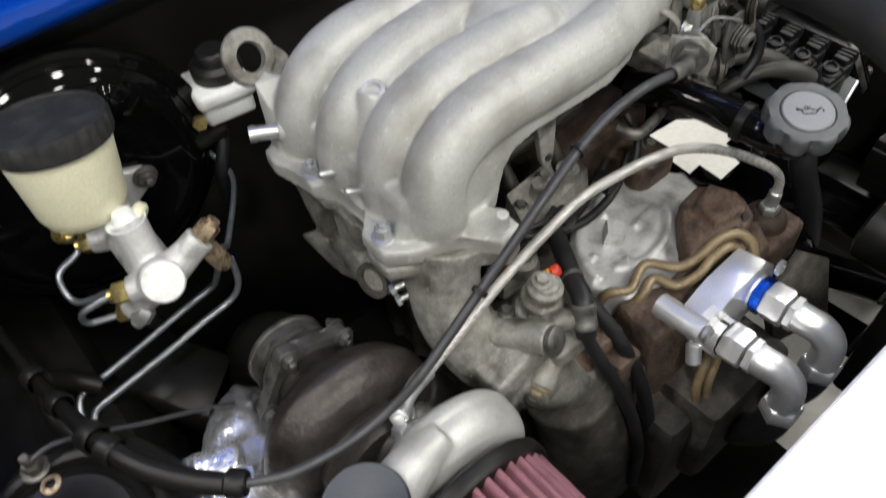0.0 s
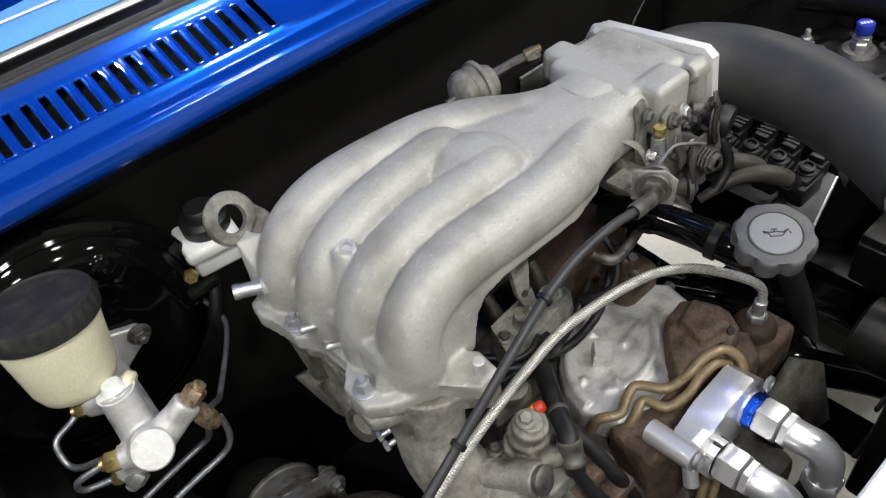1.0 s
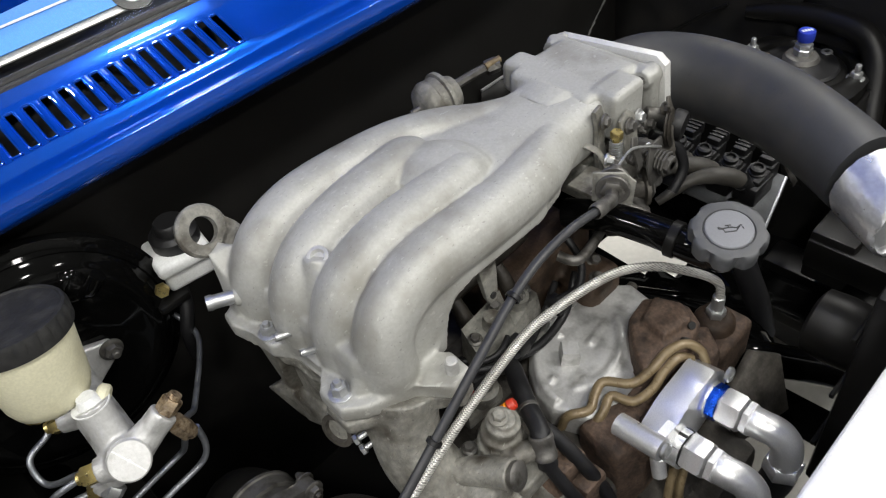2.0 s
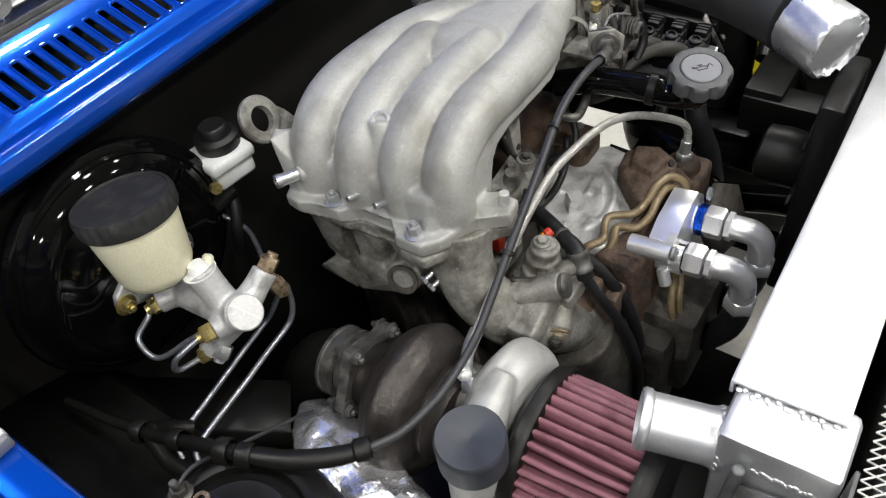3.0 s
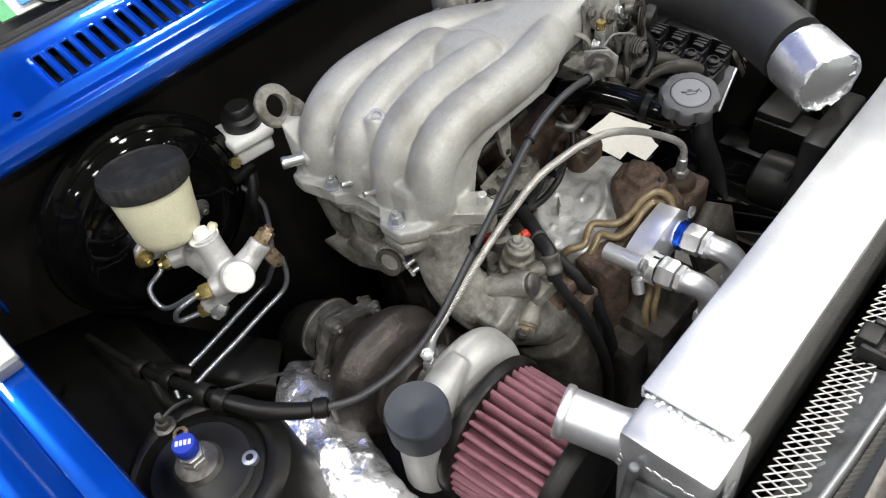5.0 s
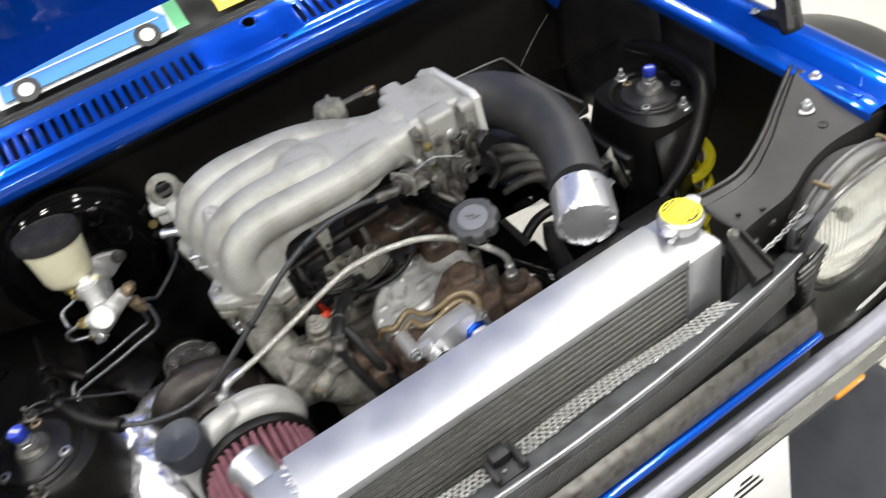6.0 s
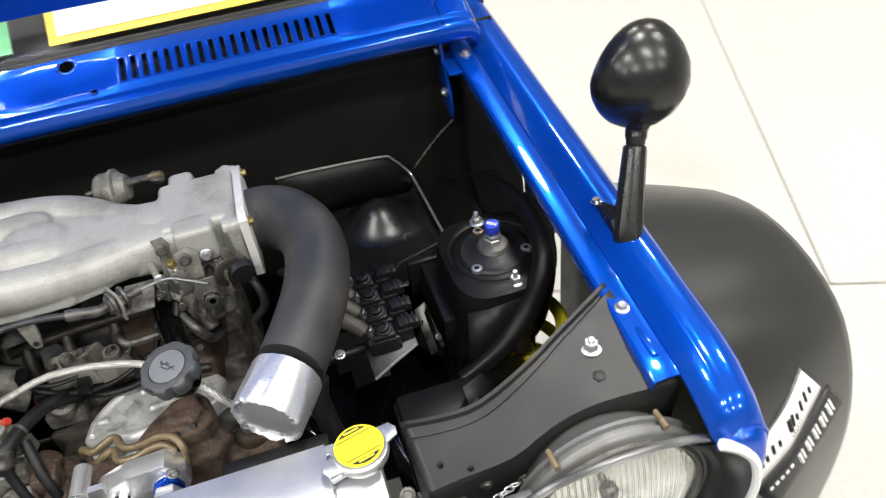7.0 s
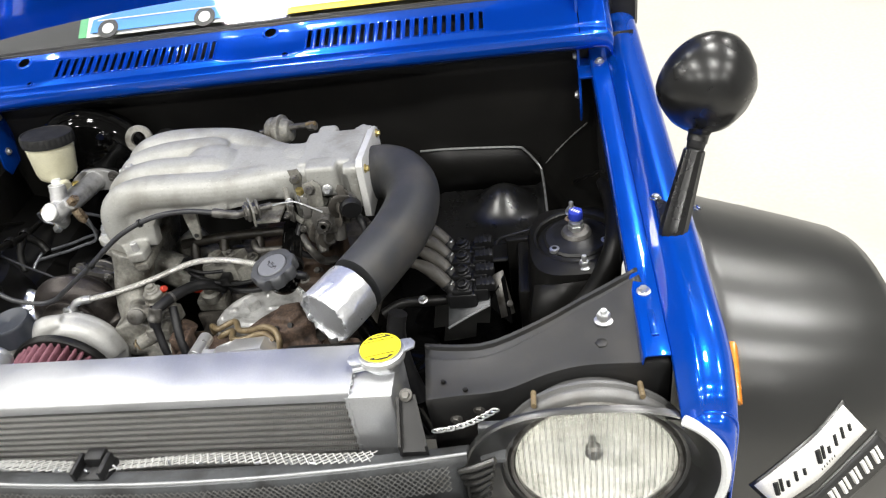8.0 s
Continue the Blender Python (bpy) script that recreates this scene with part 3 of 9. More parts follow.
def fender(side):
    """One wing: rolled crest and outer side, with the bolted gutter along the bay."""
    ys = [0.50, 0.44, 0.38] + [0.34 - 0.74 * i / 24 for i in range(25)]
    prof = [(0.574, 0.0), (0.5765, 0.0025), (0.585, 0.0115), (0.5925, 0.0185), (0.596, 0.0203), (0.602, 0.0208), (0.612, 0.0200), (0.622, 0.0170), (0.630, 0.0095), (0.6345, -0.006),
            (0.637, -0.05), (0.639, -0.10), (0.642, -0.2), (0.644, -0.34)]
    rows = []
    for y in ys:
        nose = max(0.0, (-0.30 - y) / 0.10)
        row = []
        for i, (x, dz) in enumerate(prof):
            k = i / (len(prof) - 1)
            row.append((side * (x - 0.014 * nose * nose * k), y, flange_z(y) + dz - 0.016 * nose * nose))
        rows.append(row)
    bm = bmesh.new()
    sheet(bm, rows, lambda i, j: side > 0 and j >= 12 and ys[i] > 0.09)
    skin = part("fender", bm, BLUE, car, "glossy blue front wing with a rolled crest")
    thicken(skin, 0.0015, 0)
    # gutter flange with stepped slots
    ys = [0.40 - 0.73 * i / 22 for i in range(23)]
    bm = bmesh.new()
    sheet(bm, [[(side * x, y, flange_z(y) + dz) for x, dz in ((0.546, -0.012), (0.5475, -0.002), (0.550, 0.0), (0.562, 0.0005), (0.574, 0.0005))] for y in ys])
    fl = part("gutter", bm, BLUE, car, "blue bolted gutter flange")
    thicken(fl, 0.002, 0, 0.0006)
    for y, x in ((-0.24, 0.559), (0.27, 0.561)):
        hex_bolt(fl, (side * x, y, flange_z(y) + 0.001), (0, 0, 1), 0.0055, 0.005)
    bm = bmesh.new()
    box(bm, side * 0.562 - 0.004, side * 0.562 + 0.004, -0.305, -0.265, flange_z(-0.285) - 0.001, flange_z(-0.285) + 0.003, 0.0012)
    part("slot_swage", bm, BLUE, fl)
    # nose rim of the wing
    bm = bmesh.new()
    rim = []
    for i, (x, dz) in enumerate(prof[4:]):
        rim.append((side * (x - 0.014 * (i + 4) / (len(prof) - 1)), -0.400, flange_z(-0.40) + dz - 0.016))
    tube(bm, rim, 0.0016, 10, 3)
    part("rim", bm, BLUE, skin, "folded edge of the wing's nose")
    edge = [(side * (x - 0.014 * i / (len(prof) - 1)), -0.400, flange_z(-0.40) + dz - 0.016) for i, (x, dz) in enumerate(prof[:12])]
    lip = smooth_path([(side * x, y, z) for x, y, z in ((0.572, -0.402, 0.831), (0.590, -0.406, 0.822), (0.605, -0.409, 0.803), (0.612, -0.411, 0.785), (0.615, -0.413, 0.76), (0.613, -0.413, 0.73))], 4)
    rows = []
    for i, p in enumerate(smooth_path(edge, 2)):
        q = lip[min(len(lip) - 1, round(i * (len(lip) - 1) / 22))]
        mid = p.lerp(q, 0.5) + V((side * 0.002, -0.002, 0.001))
        rows.append([p, mid, q])
    bm = bmesh.new()
    sheet(bm, rows)
    thicken(part("nose_cap", bm, BLUE, skin, "rounded blue nose of the wing"), 0.0015, 0)
    bm = bmesh.new()
    box(bm, min(side * 0.545, side * 0.578), max(side * 0.545, side * 0.578), -0.325, -0.305, 0.60, 0.826, 0.004)
    part("lamp_panel", bm, BAY, skin, "black panel behind the headlamp")
    bm = bmesh.new()
    sheet(bm, [[(side * (0.6305 if y > -0.38 else 0.615), y, z) for z in (0.36, 0.5, 0.62, 0.72, 0.80, 0.825)] for y in (-0.39, -0.3, -0.15, 0.0, 0.075)])
    thicken(part("arch_liner", bm, BAY, skin, "black undersealed arch liner"), 0.002, 0)
    # inner wall below the gutter
    bm = bmesh.new()
    low = 0.58 if side > 0 else 0.32
    sheet(bm, [[(side * x, y, z) for x, z in ((0.549, flange_z(y) - 0.006), (0.556, 0.83), (0.560, 0.7), (0.565, 0.62), (0.57, low))] for y in ((0.035, 0.06, 0.12, 0.2, 0.28, 0.33) if side > 0 else (-0.075, 0.0, 0.06, 0.12, 0.2, 0.28, 0.33))])
    if side > 0:
        levels = [(0.862, -0.076), (0.83, -0.078), (0.78, -0.084), (0.75, -0.080), (0.72, -0.073), (0.68, -0.060), (0.645, -0.048), (0.60, -0.026), (0.56, -0.004), (0.52, 0.02)]
        sheet(bm, [[(0.560 - 0.008 * (1 - k) ** 3, edge + (0.036 - edge) * k, z) for k in (0, 0.12, 0.4, 0.7, 1.0)] for z, edge in levels])
    wall = part("inner_wing", bm, APRON, car, "satin black inner wing panel")
    thicken(wall, 0.002, 1 if side > 0 else -1)
    bm = bmesh.new()
    pts = [(side * (0.551 - 0.006 * i), 0.13 + 0.03 * i, 0.78 - 0.022 * i + 0.003 * (i % 2)) for i in range(7)]
    tube(bm, pts, 0.0028, 6, 3)
    part("weld_bead", bm, BAY, wall)
    return skin


for side in (1, -1):
    fender(side)


def hinge(side):
    bm = bmesh.new()
    m = Matrix(((0, 0, side, side * 0.527), (0, 1, 0, 0), (1, 0, 0, 0), (0, 0, 0, 1)))
    prism(bm, [(0.80, 0.262), (0.81, 0.30), (0.86, 0.315), (0.95, 0.325), (1.04, 0.335), (1.045, 0.315), (0.95, 0.30), (0.885, 0.283), (0.85, 0.258), (0.82, 0.252)], m, 0.004, 0.0008)
    ob = part("bonnet_hinge", bm, BLUE, car, "blue folded steel bonnet hinge")
    hex_bolt(ob, (side * 0.526, 0.279, 0.84), (-side, 0, 0), 0.005, 0.004)
    hex_bolt(ob, (side * 0.526, 0.300, 0.90), (-side, 0, 0), 0.005, 0.004)
    bm = bmesh.new()
    box(bm, side * 0.54 - 0.014, side * 0.54 + 0.014, 0.24, 0.315, 0.885, 0.889, 0.001)
    part("hinge_plate", bm, BLUE, ob)


hinge(1)
hinge(-1)


def bonnet():
    """The open bonnet, leaning back, its crowned rear edge over the cowl."""
    xs = [-0.6 + 1.2 * i / 24 for i in range(25)]
    rows = []
    for x in xs:
        e = 1.052 - 0.13 * x * x - 4.0 * max(0, abs(x) - 0.5) ** 2
        row = [(x, 0.372, e + 0.012), (x, 0.364, e), (x, 0.362, e + 0.012)]
        for k in range(1, 8):
            row.append((x, 0.362 - 0.045 * k, e + 0.012 + 0.12 * k))
        rows.append(row)
    bm = bmesh.new()
    sheet(bm, rows)
    ob = part("bonnet", bm, BLUE, car, "open blue bonnet with a rolled rear edge")
    thicken(ob, 0.003, 0)


bonnet()


def windscreen():
    th = thing("windscreen", (0, 0.37, 0.99), "raked windscreen in a black rubber seal", "windscreen")
    for y, z, r in ((0.3505, 0.9880, 0.0075), (0.3625, 0.9915, 0.0055)):
        bm = bmesh.new()
        tube(bm, [(x, y + 0.012 * x * x, z - 0.016 * x * x) for x in [-0.62 + 1.24 * i / 12 for i in range(13)]], r, 10, 2)
        part("rubber_seal", bm, RUBBER, th)
    bm = bmesh.new()
    rows = [[(x, 0.366 + 0.012 * x * x + 0.75 * k, 0.9945 - 0.016 * x * x + 0.5 * k) for k in (0, 0.3, 0.6, 1.0)] for x in [-0.62 + 1.24 * i / 10 for i in range(11)]]
    sheet(bm, rows)
    ob = part("pane", bm, GLASS, th, "clear windscreen glass")
    ob.visible_shadow = False
    bm = bmesh.new()
    box(bm, -0.64, 0.64, 0.395, 1.0, 0.88, 0.985, 0.02)
    part("dashboard", bm, DASH, car, "dark dashboard behind the windscreen")
    bm = bmesh.new()
    hull(bm, [(0.598, 0.385, 0.83), (0.634, 0.385, 0.83), (0.598, 0.43, 0.83), (0.638, 0.43, 0.83), (0.592, 0.40, 1.02), (0.632, 0.40, 1.02), (0.592, 0.46, 1.02), (0.634, 0.46, 1.02)])
    part("pillar_trim", bm, RUBBER, car, "black trim at the foot of the windscreen pillar")


windscreen()


def board(name, x0, x1, long, label, paint):
    """A display board leaning behind the glass: boxes in the plane of the pane, each a hair prouder than the last."""
    th = thing(name, ((x0 + x1) / 2, 0.41, 1.0), label, "sign")
    base = Matrix.Translation((0, 0.3840, 1.0020)) @ Matrix.Rotation(math.atan2(0.5, 0.75), 4, "X")
    for i, (nm, mat, a, b, c, d) in enumerate(paint):
        bm = bmesh.new()
        box(bm, x0 + a * (x1 - x0), x0 + b * (x1 - x0), c * long, d * long, -0.009 + 0.0006 * i, -0.007 + 0.0008 * i, 0.0, base)
        part(nm, bm, mat, th)
    return th, base


board("price_board", -0.005, 0.56, 0.30, "white display board with a yellow border behind the windscreen", [
    ("border", YPAPER, 0, 1, 0, 1), ("face", PAPER, 0.022, 0.978, 0.04, 0.96)])
pic, base = board("picture_board", -0.362, -0.055, 0.24, "printed board with a blue car picture behind the windscreen", [
    ("card", PAPER, 0, 1, 0, 1), ("green_end", GPAPER, 0, 0.05, 0, 1), ("green_end", GPAPER, 0.93, 1, 0, 1), ("pink_band", PPAPER, 0.2, 0.75, 0.42, 0.62)])
bm = bmesh.new()
prism(bm, [(-0.338, 0.006), (-0.085, 0.006), (-0.080, 0.030), (-0.095, 0.050), (-0.14, 0.058), (-0.20, 0.058), (-0.29, 0.046), (-0.335, 0.034)], base @ Matrix.Translation((0, 0, -0.0045)), 0.001)
part("car_shape", bm, BPAPER, pic, "printed blue car")
bm = bmesh.new()
prism(bm, [(-0.265, 0.052), (-0.235, 0.080), (-0.145, 0.083), (-0.105, 0.056), (-0.14, 0.060), (-0.20, 0.060)], base @ Matrix.Translation((0, 0, -0.0043)), 0.001)
part("cabin_shape", bm, PAPER, pic, "printed pale cabin of the car")
bm = bmesh.new()
box(bm, -0.325, -0.09, 0.030, 0.0325, -0.0034, -0.0030, 0.0, base)
part("light_line", bm, PAPER, pic)
for x in (-0.303, -0.117):
    for r, mt, h in ((0.020, INK, -0.003), (0.011, PAPER, -0.0024)):
        bm = bmesh.new()
        lathe(bm, [(0, h), (r, h), (r, h - 0.002)], base @ V((x, 0.012, 0)), base.to_3x3() @ V((0, 0, 1)), 20)
        part("wheel_shape", bm, mt, pic)

# ---- engine bay panels ----


def strut_tower(side):
    bm = bmesh.new()
    rings = []
    n = 36
    for z, rx, ry, cx in ((0.752, 0.052, 0.052, 0.5), (0.749, 0.056, 0.056, 0.5), (0.755, 0.058, 0.058, 0.5), (0.757, 0.062, 0.062, 0.5), (0.756, 0.072, 0.072, 0.498), (0.750, 0.079, 0.080, 0.494),
                          (0.738, 0.081, 0.083, 0.492), (0.69, 0.083, 0.092, 0.490), (0.64, 0.086, 0.096, 0.488), (0.55, 0.09, 0.10, 0.486), (0.45, 0.09, 0.10, 0.486)):
        ring = []
        for i in range(n):
            a = 2 * math.pi * i / n
            c, s = math.cos(a), math.sin(a)
            e = 0.62 if rx > 0.075 else 1.0
            if side < 0:
                e = 1.0 if rx < 0.082 else 0.8
            x = rx * (0.90 if side < 0 and rx > 0.065 else 1.0) * math.copysign(abs(c) ** e, c)
            y = ry * (0.94 if side < 0 and rx > 0.065 else 1.0) * math.copysign(abs(s) ** e, s)
            if side > 0 and c < 0 and rx > 0.065:
                x *= 0.78
            if side > 0 and z < 0.745 and y < 0:
                slope = min(1.0, max(0.0, (cx + x - 0.47) / 0.06))
                y = max(y, -0.10 + slope * (0.022 + 0.42 * (0.745 - z)))
            ring.append(bm.verts.new((side * (min(cx + x, 0.556)), y, z)))
        rings.append(ring)
    for a, b in zip(rings, rings[1:]):
        for i in range(n):
            bm.faces.new((a[i], a[(i + 1) % n], b[(i + 1) % n], b[i]))
    bm.faces.new(rings[0])
    tw = part("strut_tower", bm, BAY, car, "satin black pressed strut tower")
    if side > 0:
        # ring lip running from the tower to the wing
        bm = bmesh.new()
        tube(bm, [(side * 0.546, 0.10, 0.78), (side * 0.556, 0.03, 0.79), (side * 0.553, -0.04, 0.788), (side * 0.541, -0.072, 0.765), (side * 0.512, -0.090, 0.722), (side * 0.465, -0.108, 0.685), (side * 0.41, -0.118, 0.66)], [0.008, 0.015, 0.016, 0.016, 0.015, 0.013, 0.011], 12, 6)
        part("tower_flange", bm, BAY, tw)
        bm = bmesh.new()
        sheet(bm, [[(side * 0.436, -0.078, 0.735), (side * 0.428, -0.100, 0.70), (side * 0.418, -0.118, 0.66)], [(side * 0.465, -0.084, 0.738), (side * 0.463, -0.096, 0.71), (side * 0.465, -0.108, 0.685)],
                   [(side * 0.51, -0.084, 0.742), (side * 0.509, -0.087, 0.73), (side * 0.509, -0.090, 0.720)]])
        thicken(part("tower_web", bm, BAY, tw, "sloping black gusset"), 0.003, 0)
    top = thing("damper_mount", (side * 0.5, 0, 0.75), "adjustable damper top with a blue knob on the strut tower", "damper mount", "damper mounts")
    bm = bmesh.new()
    lathe(bm, [(0, 0.7515), (0.046, 0.7515), (0.047, 0.754), (0.044, 0.757), (0.03, 0.757), (0.024, 0.762), (0.0, 0.762)], (side * 0.5, 0, 0), (0, 0, 1), 36)
    part("top_plate", bm, PLASTIC, top, "black pillow-ball plate")
    bm = bmesh.new()
    lathe(bm, [(0.0, 0.758), (0.021, 0.758), (0.022, 0.763), (0.019, 0.768), (0.013, 0.77), (0, 0.77)], (side * 0.5, 0, 0), (0, 0, 1), 24)
    part("collar", bm, DULL, top, "worn steel collar")
    bm = bmesh.new()
    nut(bm, (side * 0.5, 0, 0.769), (0, 0, 1), 0.0115, 0.009)
    nut(bm, (side * 0.5, 0, 0.778), (0, 0, 1), 0.0105, 0.006)
    rod(bm, (side * 0.5, 0, 0.78), (side * 0.5, 0, 0.79), 0.006)
    part("lock_nut", bm, STEEL, top)
    bm = bmesh.new()
    lathe(bm, [(0, 0.788), (0.0095, 0.788), (0.0102, 0.79), (0.0102, 0.799), (0.0094, 0.8005), (0, 0.8005)], (side * 0.5, 0, 0), (0, 0, 1), 28)
    kn = part("knob", bm, KNOB, top, "blue anodised adjuster knob")
    for k in range(4):
        bm = bmesh.new()
        box(bm, -0.0012, 0.0012, -0.0024, 0.0024, 0.0, 0.0004, 0.0, Matrix.Translation((side * 0.5, 0, 0.8006)) @ Matrix.Rotation(radians(-38), 4, "Z") @ Matrix.Translation((-0.0054 + 0.0036 * k, 0, 0)))
        part("print_bar", bm, WHITEP, kn)
    for a in (100, 220, 340):
        p = V((side * (0.5 + 0.043 * math.cos(radians(a))), 0.043 * math.sin(radians(a)), 0.753))
        bm = bmesh.new()
        lathe(bm, [(0.0035, 0.0055), (0.007, 0.005), (0.0075, 0.003), (0.0075, 0)], p, (0, 0, 1), 14)
        part("washer", bm, COPPER if a == 100 else STEEL, top)
    for p in ((side * 0.497, 0.062, 0.755), (side * 0.506, -0.066, 0.753)):
        hex_bolt(top, p, (0, 0, 1), 0.0072, 0.008, DULL if side < 0 else STEEL, True, "stud", 0.011)


for side in (1, -1):
    strut_tower(side)


def coil_spring():
    th = thing("coil_spring", (0.53, -0.02, 0.3), "yellow suspension coil spring round a damper", "coil spring")
    bm = bmesh.new()
    tube(bm, [(0.53 + 0.05 * math.cos(a * 0.52), -0.035 + 0.05 * math.sin(a * 0.52), 0.33 + a * 0.0050) for a in range(64)], 0.0095, 8, 2)
    part("coil", bm, YELLOW, th)
    bm = bmesh.new()
    rod(bm, (0.53, -0.035, 0.3), (0.51, -0.01, 0.74), 0.022)
    part("damper", bm, DULL, th)


coil_spring()


def front_apron():
    """The grey-black pressing between the wing gutter and the radiator, above the headlamp."""
    back = [(0.310, -0.266, 0.816), (0.350, -0.275, 0.820), (0.390, -0.277, 0.826), (0.446, -0.258, 0.837), (0.49, -0.236, 0.845), (0.52, -0.221, 0.850), (0.556, -0.204, 0.858)]
    fore = [(0.317, -0.345, 0.812), (0.35, -0.342, 0.813), (0.40, -0.340, 0.816), (0.445, -0.326, 0.822), (0.485, -0.321, 0.828), (0.53, -0.324, 0.832), (0.574, -0.330, 0.836)]
    back = smooth_path(back, 3)
    fore = smooth_path(fore, 3)
    rows = []
    last = len(back) - 1
    for i, (a, b) in enumerate(zip(back, fore)):
        n = (b - a).normalized()
        w = 0.018 - 0.011 * i / last
        rows.append([a - n * 0.004 + V((0, 0, -0.035)), a - n * 0.003 + V((0, 0, -0.004)), a + V((0, 0, 0.0015)), a + n * 0.003 + V((0, 0, 0.0015)), a + n * 0.005 + V((0, 0, -0.0025)), a + n * w + V((0, 0, -0.0030)),
                     a + n * (w + 0.004) + V((0, 0, 0.0015)), a + n * (w + 0.007) + V((0, 0, 0.0015)), a.lerp(b, 0.6) + V((0, 0, -0.002)),
                     a.lerp(b, 0.9), b, b + V((0, -0.002, -0.006)), b + V((0, 0.004, -0.06)), b + V((0, 0.002, -0.3))])
    bm = bmesh.new()
    sheet(bm, rows)
    ob = part("front_apron", bm, APRON, car, "satin black front apron pressing with a curved edge")
    thicken(ob, 0.002, 0)
    hex_bolt(ob, (0.513, -0.266, 0.840), (0, 0, 1), 0.0075, 0.009, STEEL, True, "bolt", 0.006)
    bm = bmesh.new()
    nut(bm, (0.508, -0.296, 0.832), (0, 0, 1), 0.007, 0.004)
    part("plug_nut", bm, APRON, ob)
    for x, y in ((0.36, -0.331), (0.335, -0.318)):
        hex_bolt(ob, (x, y - 0.006, 0.815), (0, 0, 1), 0.003, 0.002, BAY, False, "screw")
    for x, z in ((0.372, 0.79), (0.345, 0.775), (0.41, 0.775), (0.465, 0.795)):
        hex_bolt(ob, (x, -0.341, z), (0, -1, 0), 0.005, 0.004, DULL, True)
    # chassis rail reaching forward past the radiator
    bm = bmesh.new()
    box(bm, 0.315, 0.36, -0.285, -0.12, 0.62, 0.66, 0.004)
    box(bm, 0.32, 0.42, -0.17, -0.12, 0.60, 0.67, 0.004)
    part("chassis_rail", bm, BAY, car, "black box-section chassis rail")
    bm = bmesh.new()
    sheet(bm, [[(0.40, -0.16, 0.70), (0.45, -0.11, 0.66), (0.5, -0.09, 0.64)], [(0.41, -0.185, 0.63), (0.46, -0.14, 0.6), (0.5, -0.12, 0.58)], [(0.41, -0.185, 0.4), (0.46, -0.15, 0.4), (0.5, -0.14, 0.4)]])
    ob = part("arch_panel", bm, BAY, car)
    thicken(ob, 0.002)


front_apron()


def bay_floor():
    """Dark under-tray and the panels that shut the bay below."""
    bm = bmesh.new()
    sheet(bm, [[(x, y, 0.30 + 0.01 * math.sin(9 * x + 5 * y)) for y in (-0.34, -0.2, 0, 0.15, 0.32, 0.45, 0.6, 1.0)] for x in (-0.46, -0.25, 0, 0.17, 0.30, 0.402)], lambda i, j: i >= 3 and j <= 1)
    ob = part("bay_floor", bm, BAY, car, "dirty black under-tray of the engine bay")
    thicken(ob, 0.003)
    for side in (-1, 1):
        bm = bmesh.new()
        box(bm, min(side * 0.36, side * 0.41), max(side * 0.36, side * 0.41), -0.25, 0.31 if side < 0 else -0.06, 0.46, 0.56, 0.006)
        part("chassis_leg", bm, BAY, car, "black chassis leg")
    bm = bmesh.new()
    box(bm, 0.410, 0.435, -0.045, 0.085, 0.56, 0.695, 0.006)
    box(bm, 0.392, 0.44, 0.075, 0.09, 0.58, 0.70, 0.004)
    part("tower_shelf", bm, BAY, car, "black panel beside the strut tower")
    # splash panel between the block and the tower, with an opening to the floor
    bm = bmesh.new()
    gx = [0.155, 0.20, 0.255, 0.275, 0.30, 0.33, 0.352, 0.40, 0.47]
    gy = [-0.25, -0.10, 0.012, 0.045, 0.08, 0.125, 0.22, 0.312]
    sheet(bm, [[(x, y, 0.55 + 0.004 * math.sin(40 * x + 30 * y)) for y in gy] for x in gx], lambda i, j: 2 <= i <= 5 and 2 <= j <= 4 and not (i == 2 and j == 2) and not (i == 5 and j == 2) or (1 <= i <= 3 and j == 0))
    thicken(part("splash_panel", bm, GLOSS, car, "black splash panel with an opening"), 0.003)
    # panel that shuts the wheel arch beside the turbo
    bm = bmesh.new()
    sheet(bm, [[(-0.40, y, 0.30), (-0.41, y, 0.62), (-0.44, y, 0.68), (-0.555, y, 0.72), (-0.558, y, 0.85)] for y in (-0.33, -0.2, -0.09, 0.08, 0.2, 0.32)])
    ob = part("inner_wing", bm, BAY, car, "satin black inner wing panel")
    thicken(ob, 0.002)
    bm = bmesh.new()
    sheet(bm, [[(-0.443, 0.184, 0.60), (-0.443, 0.184, 0.657), (-0.440, 0.187, 0.660), (-0.416, 0.268, 0.660)], [(-0.386, 0.075, 0.60), (-0.386, 0.075, 0.665), (-0.383, 0.078, 0.668), (-0.340, 0.118, 0.664)]])
    ob = part("pedal_box", bm, BAY, car, "black plastic panel under the brake pipes")
    thicken(ob, 0.003)


bay_floor()


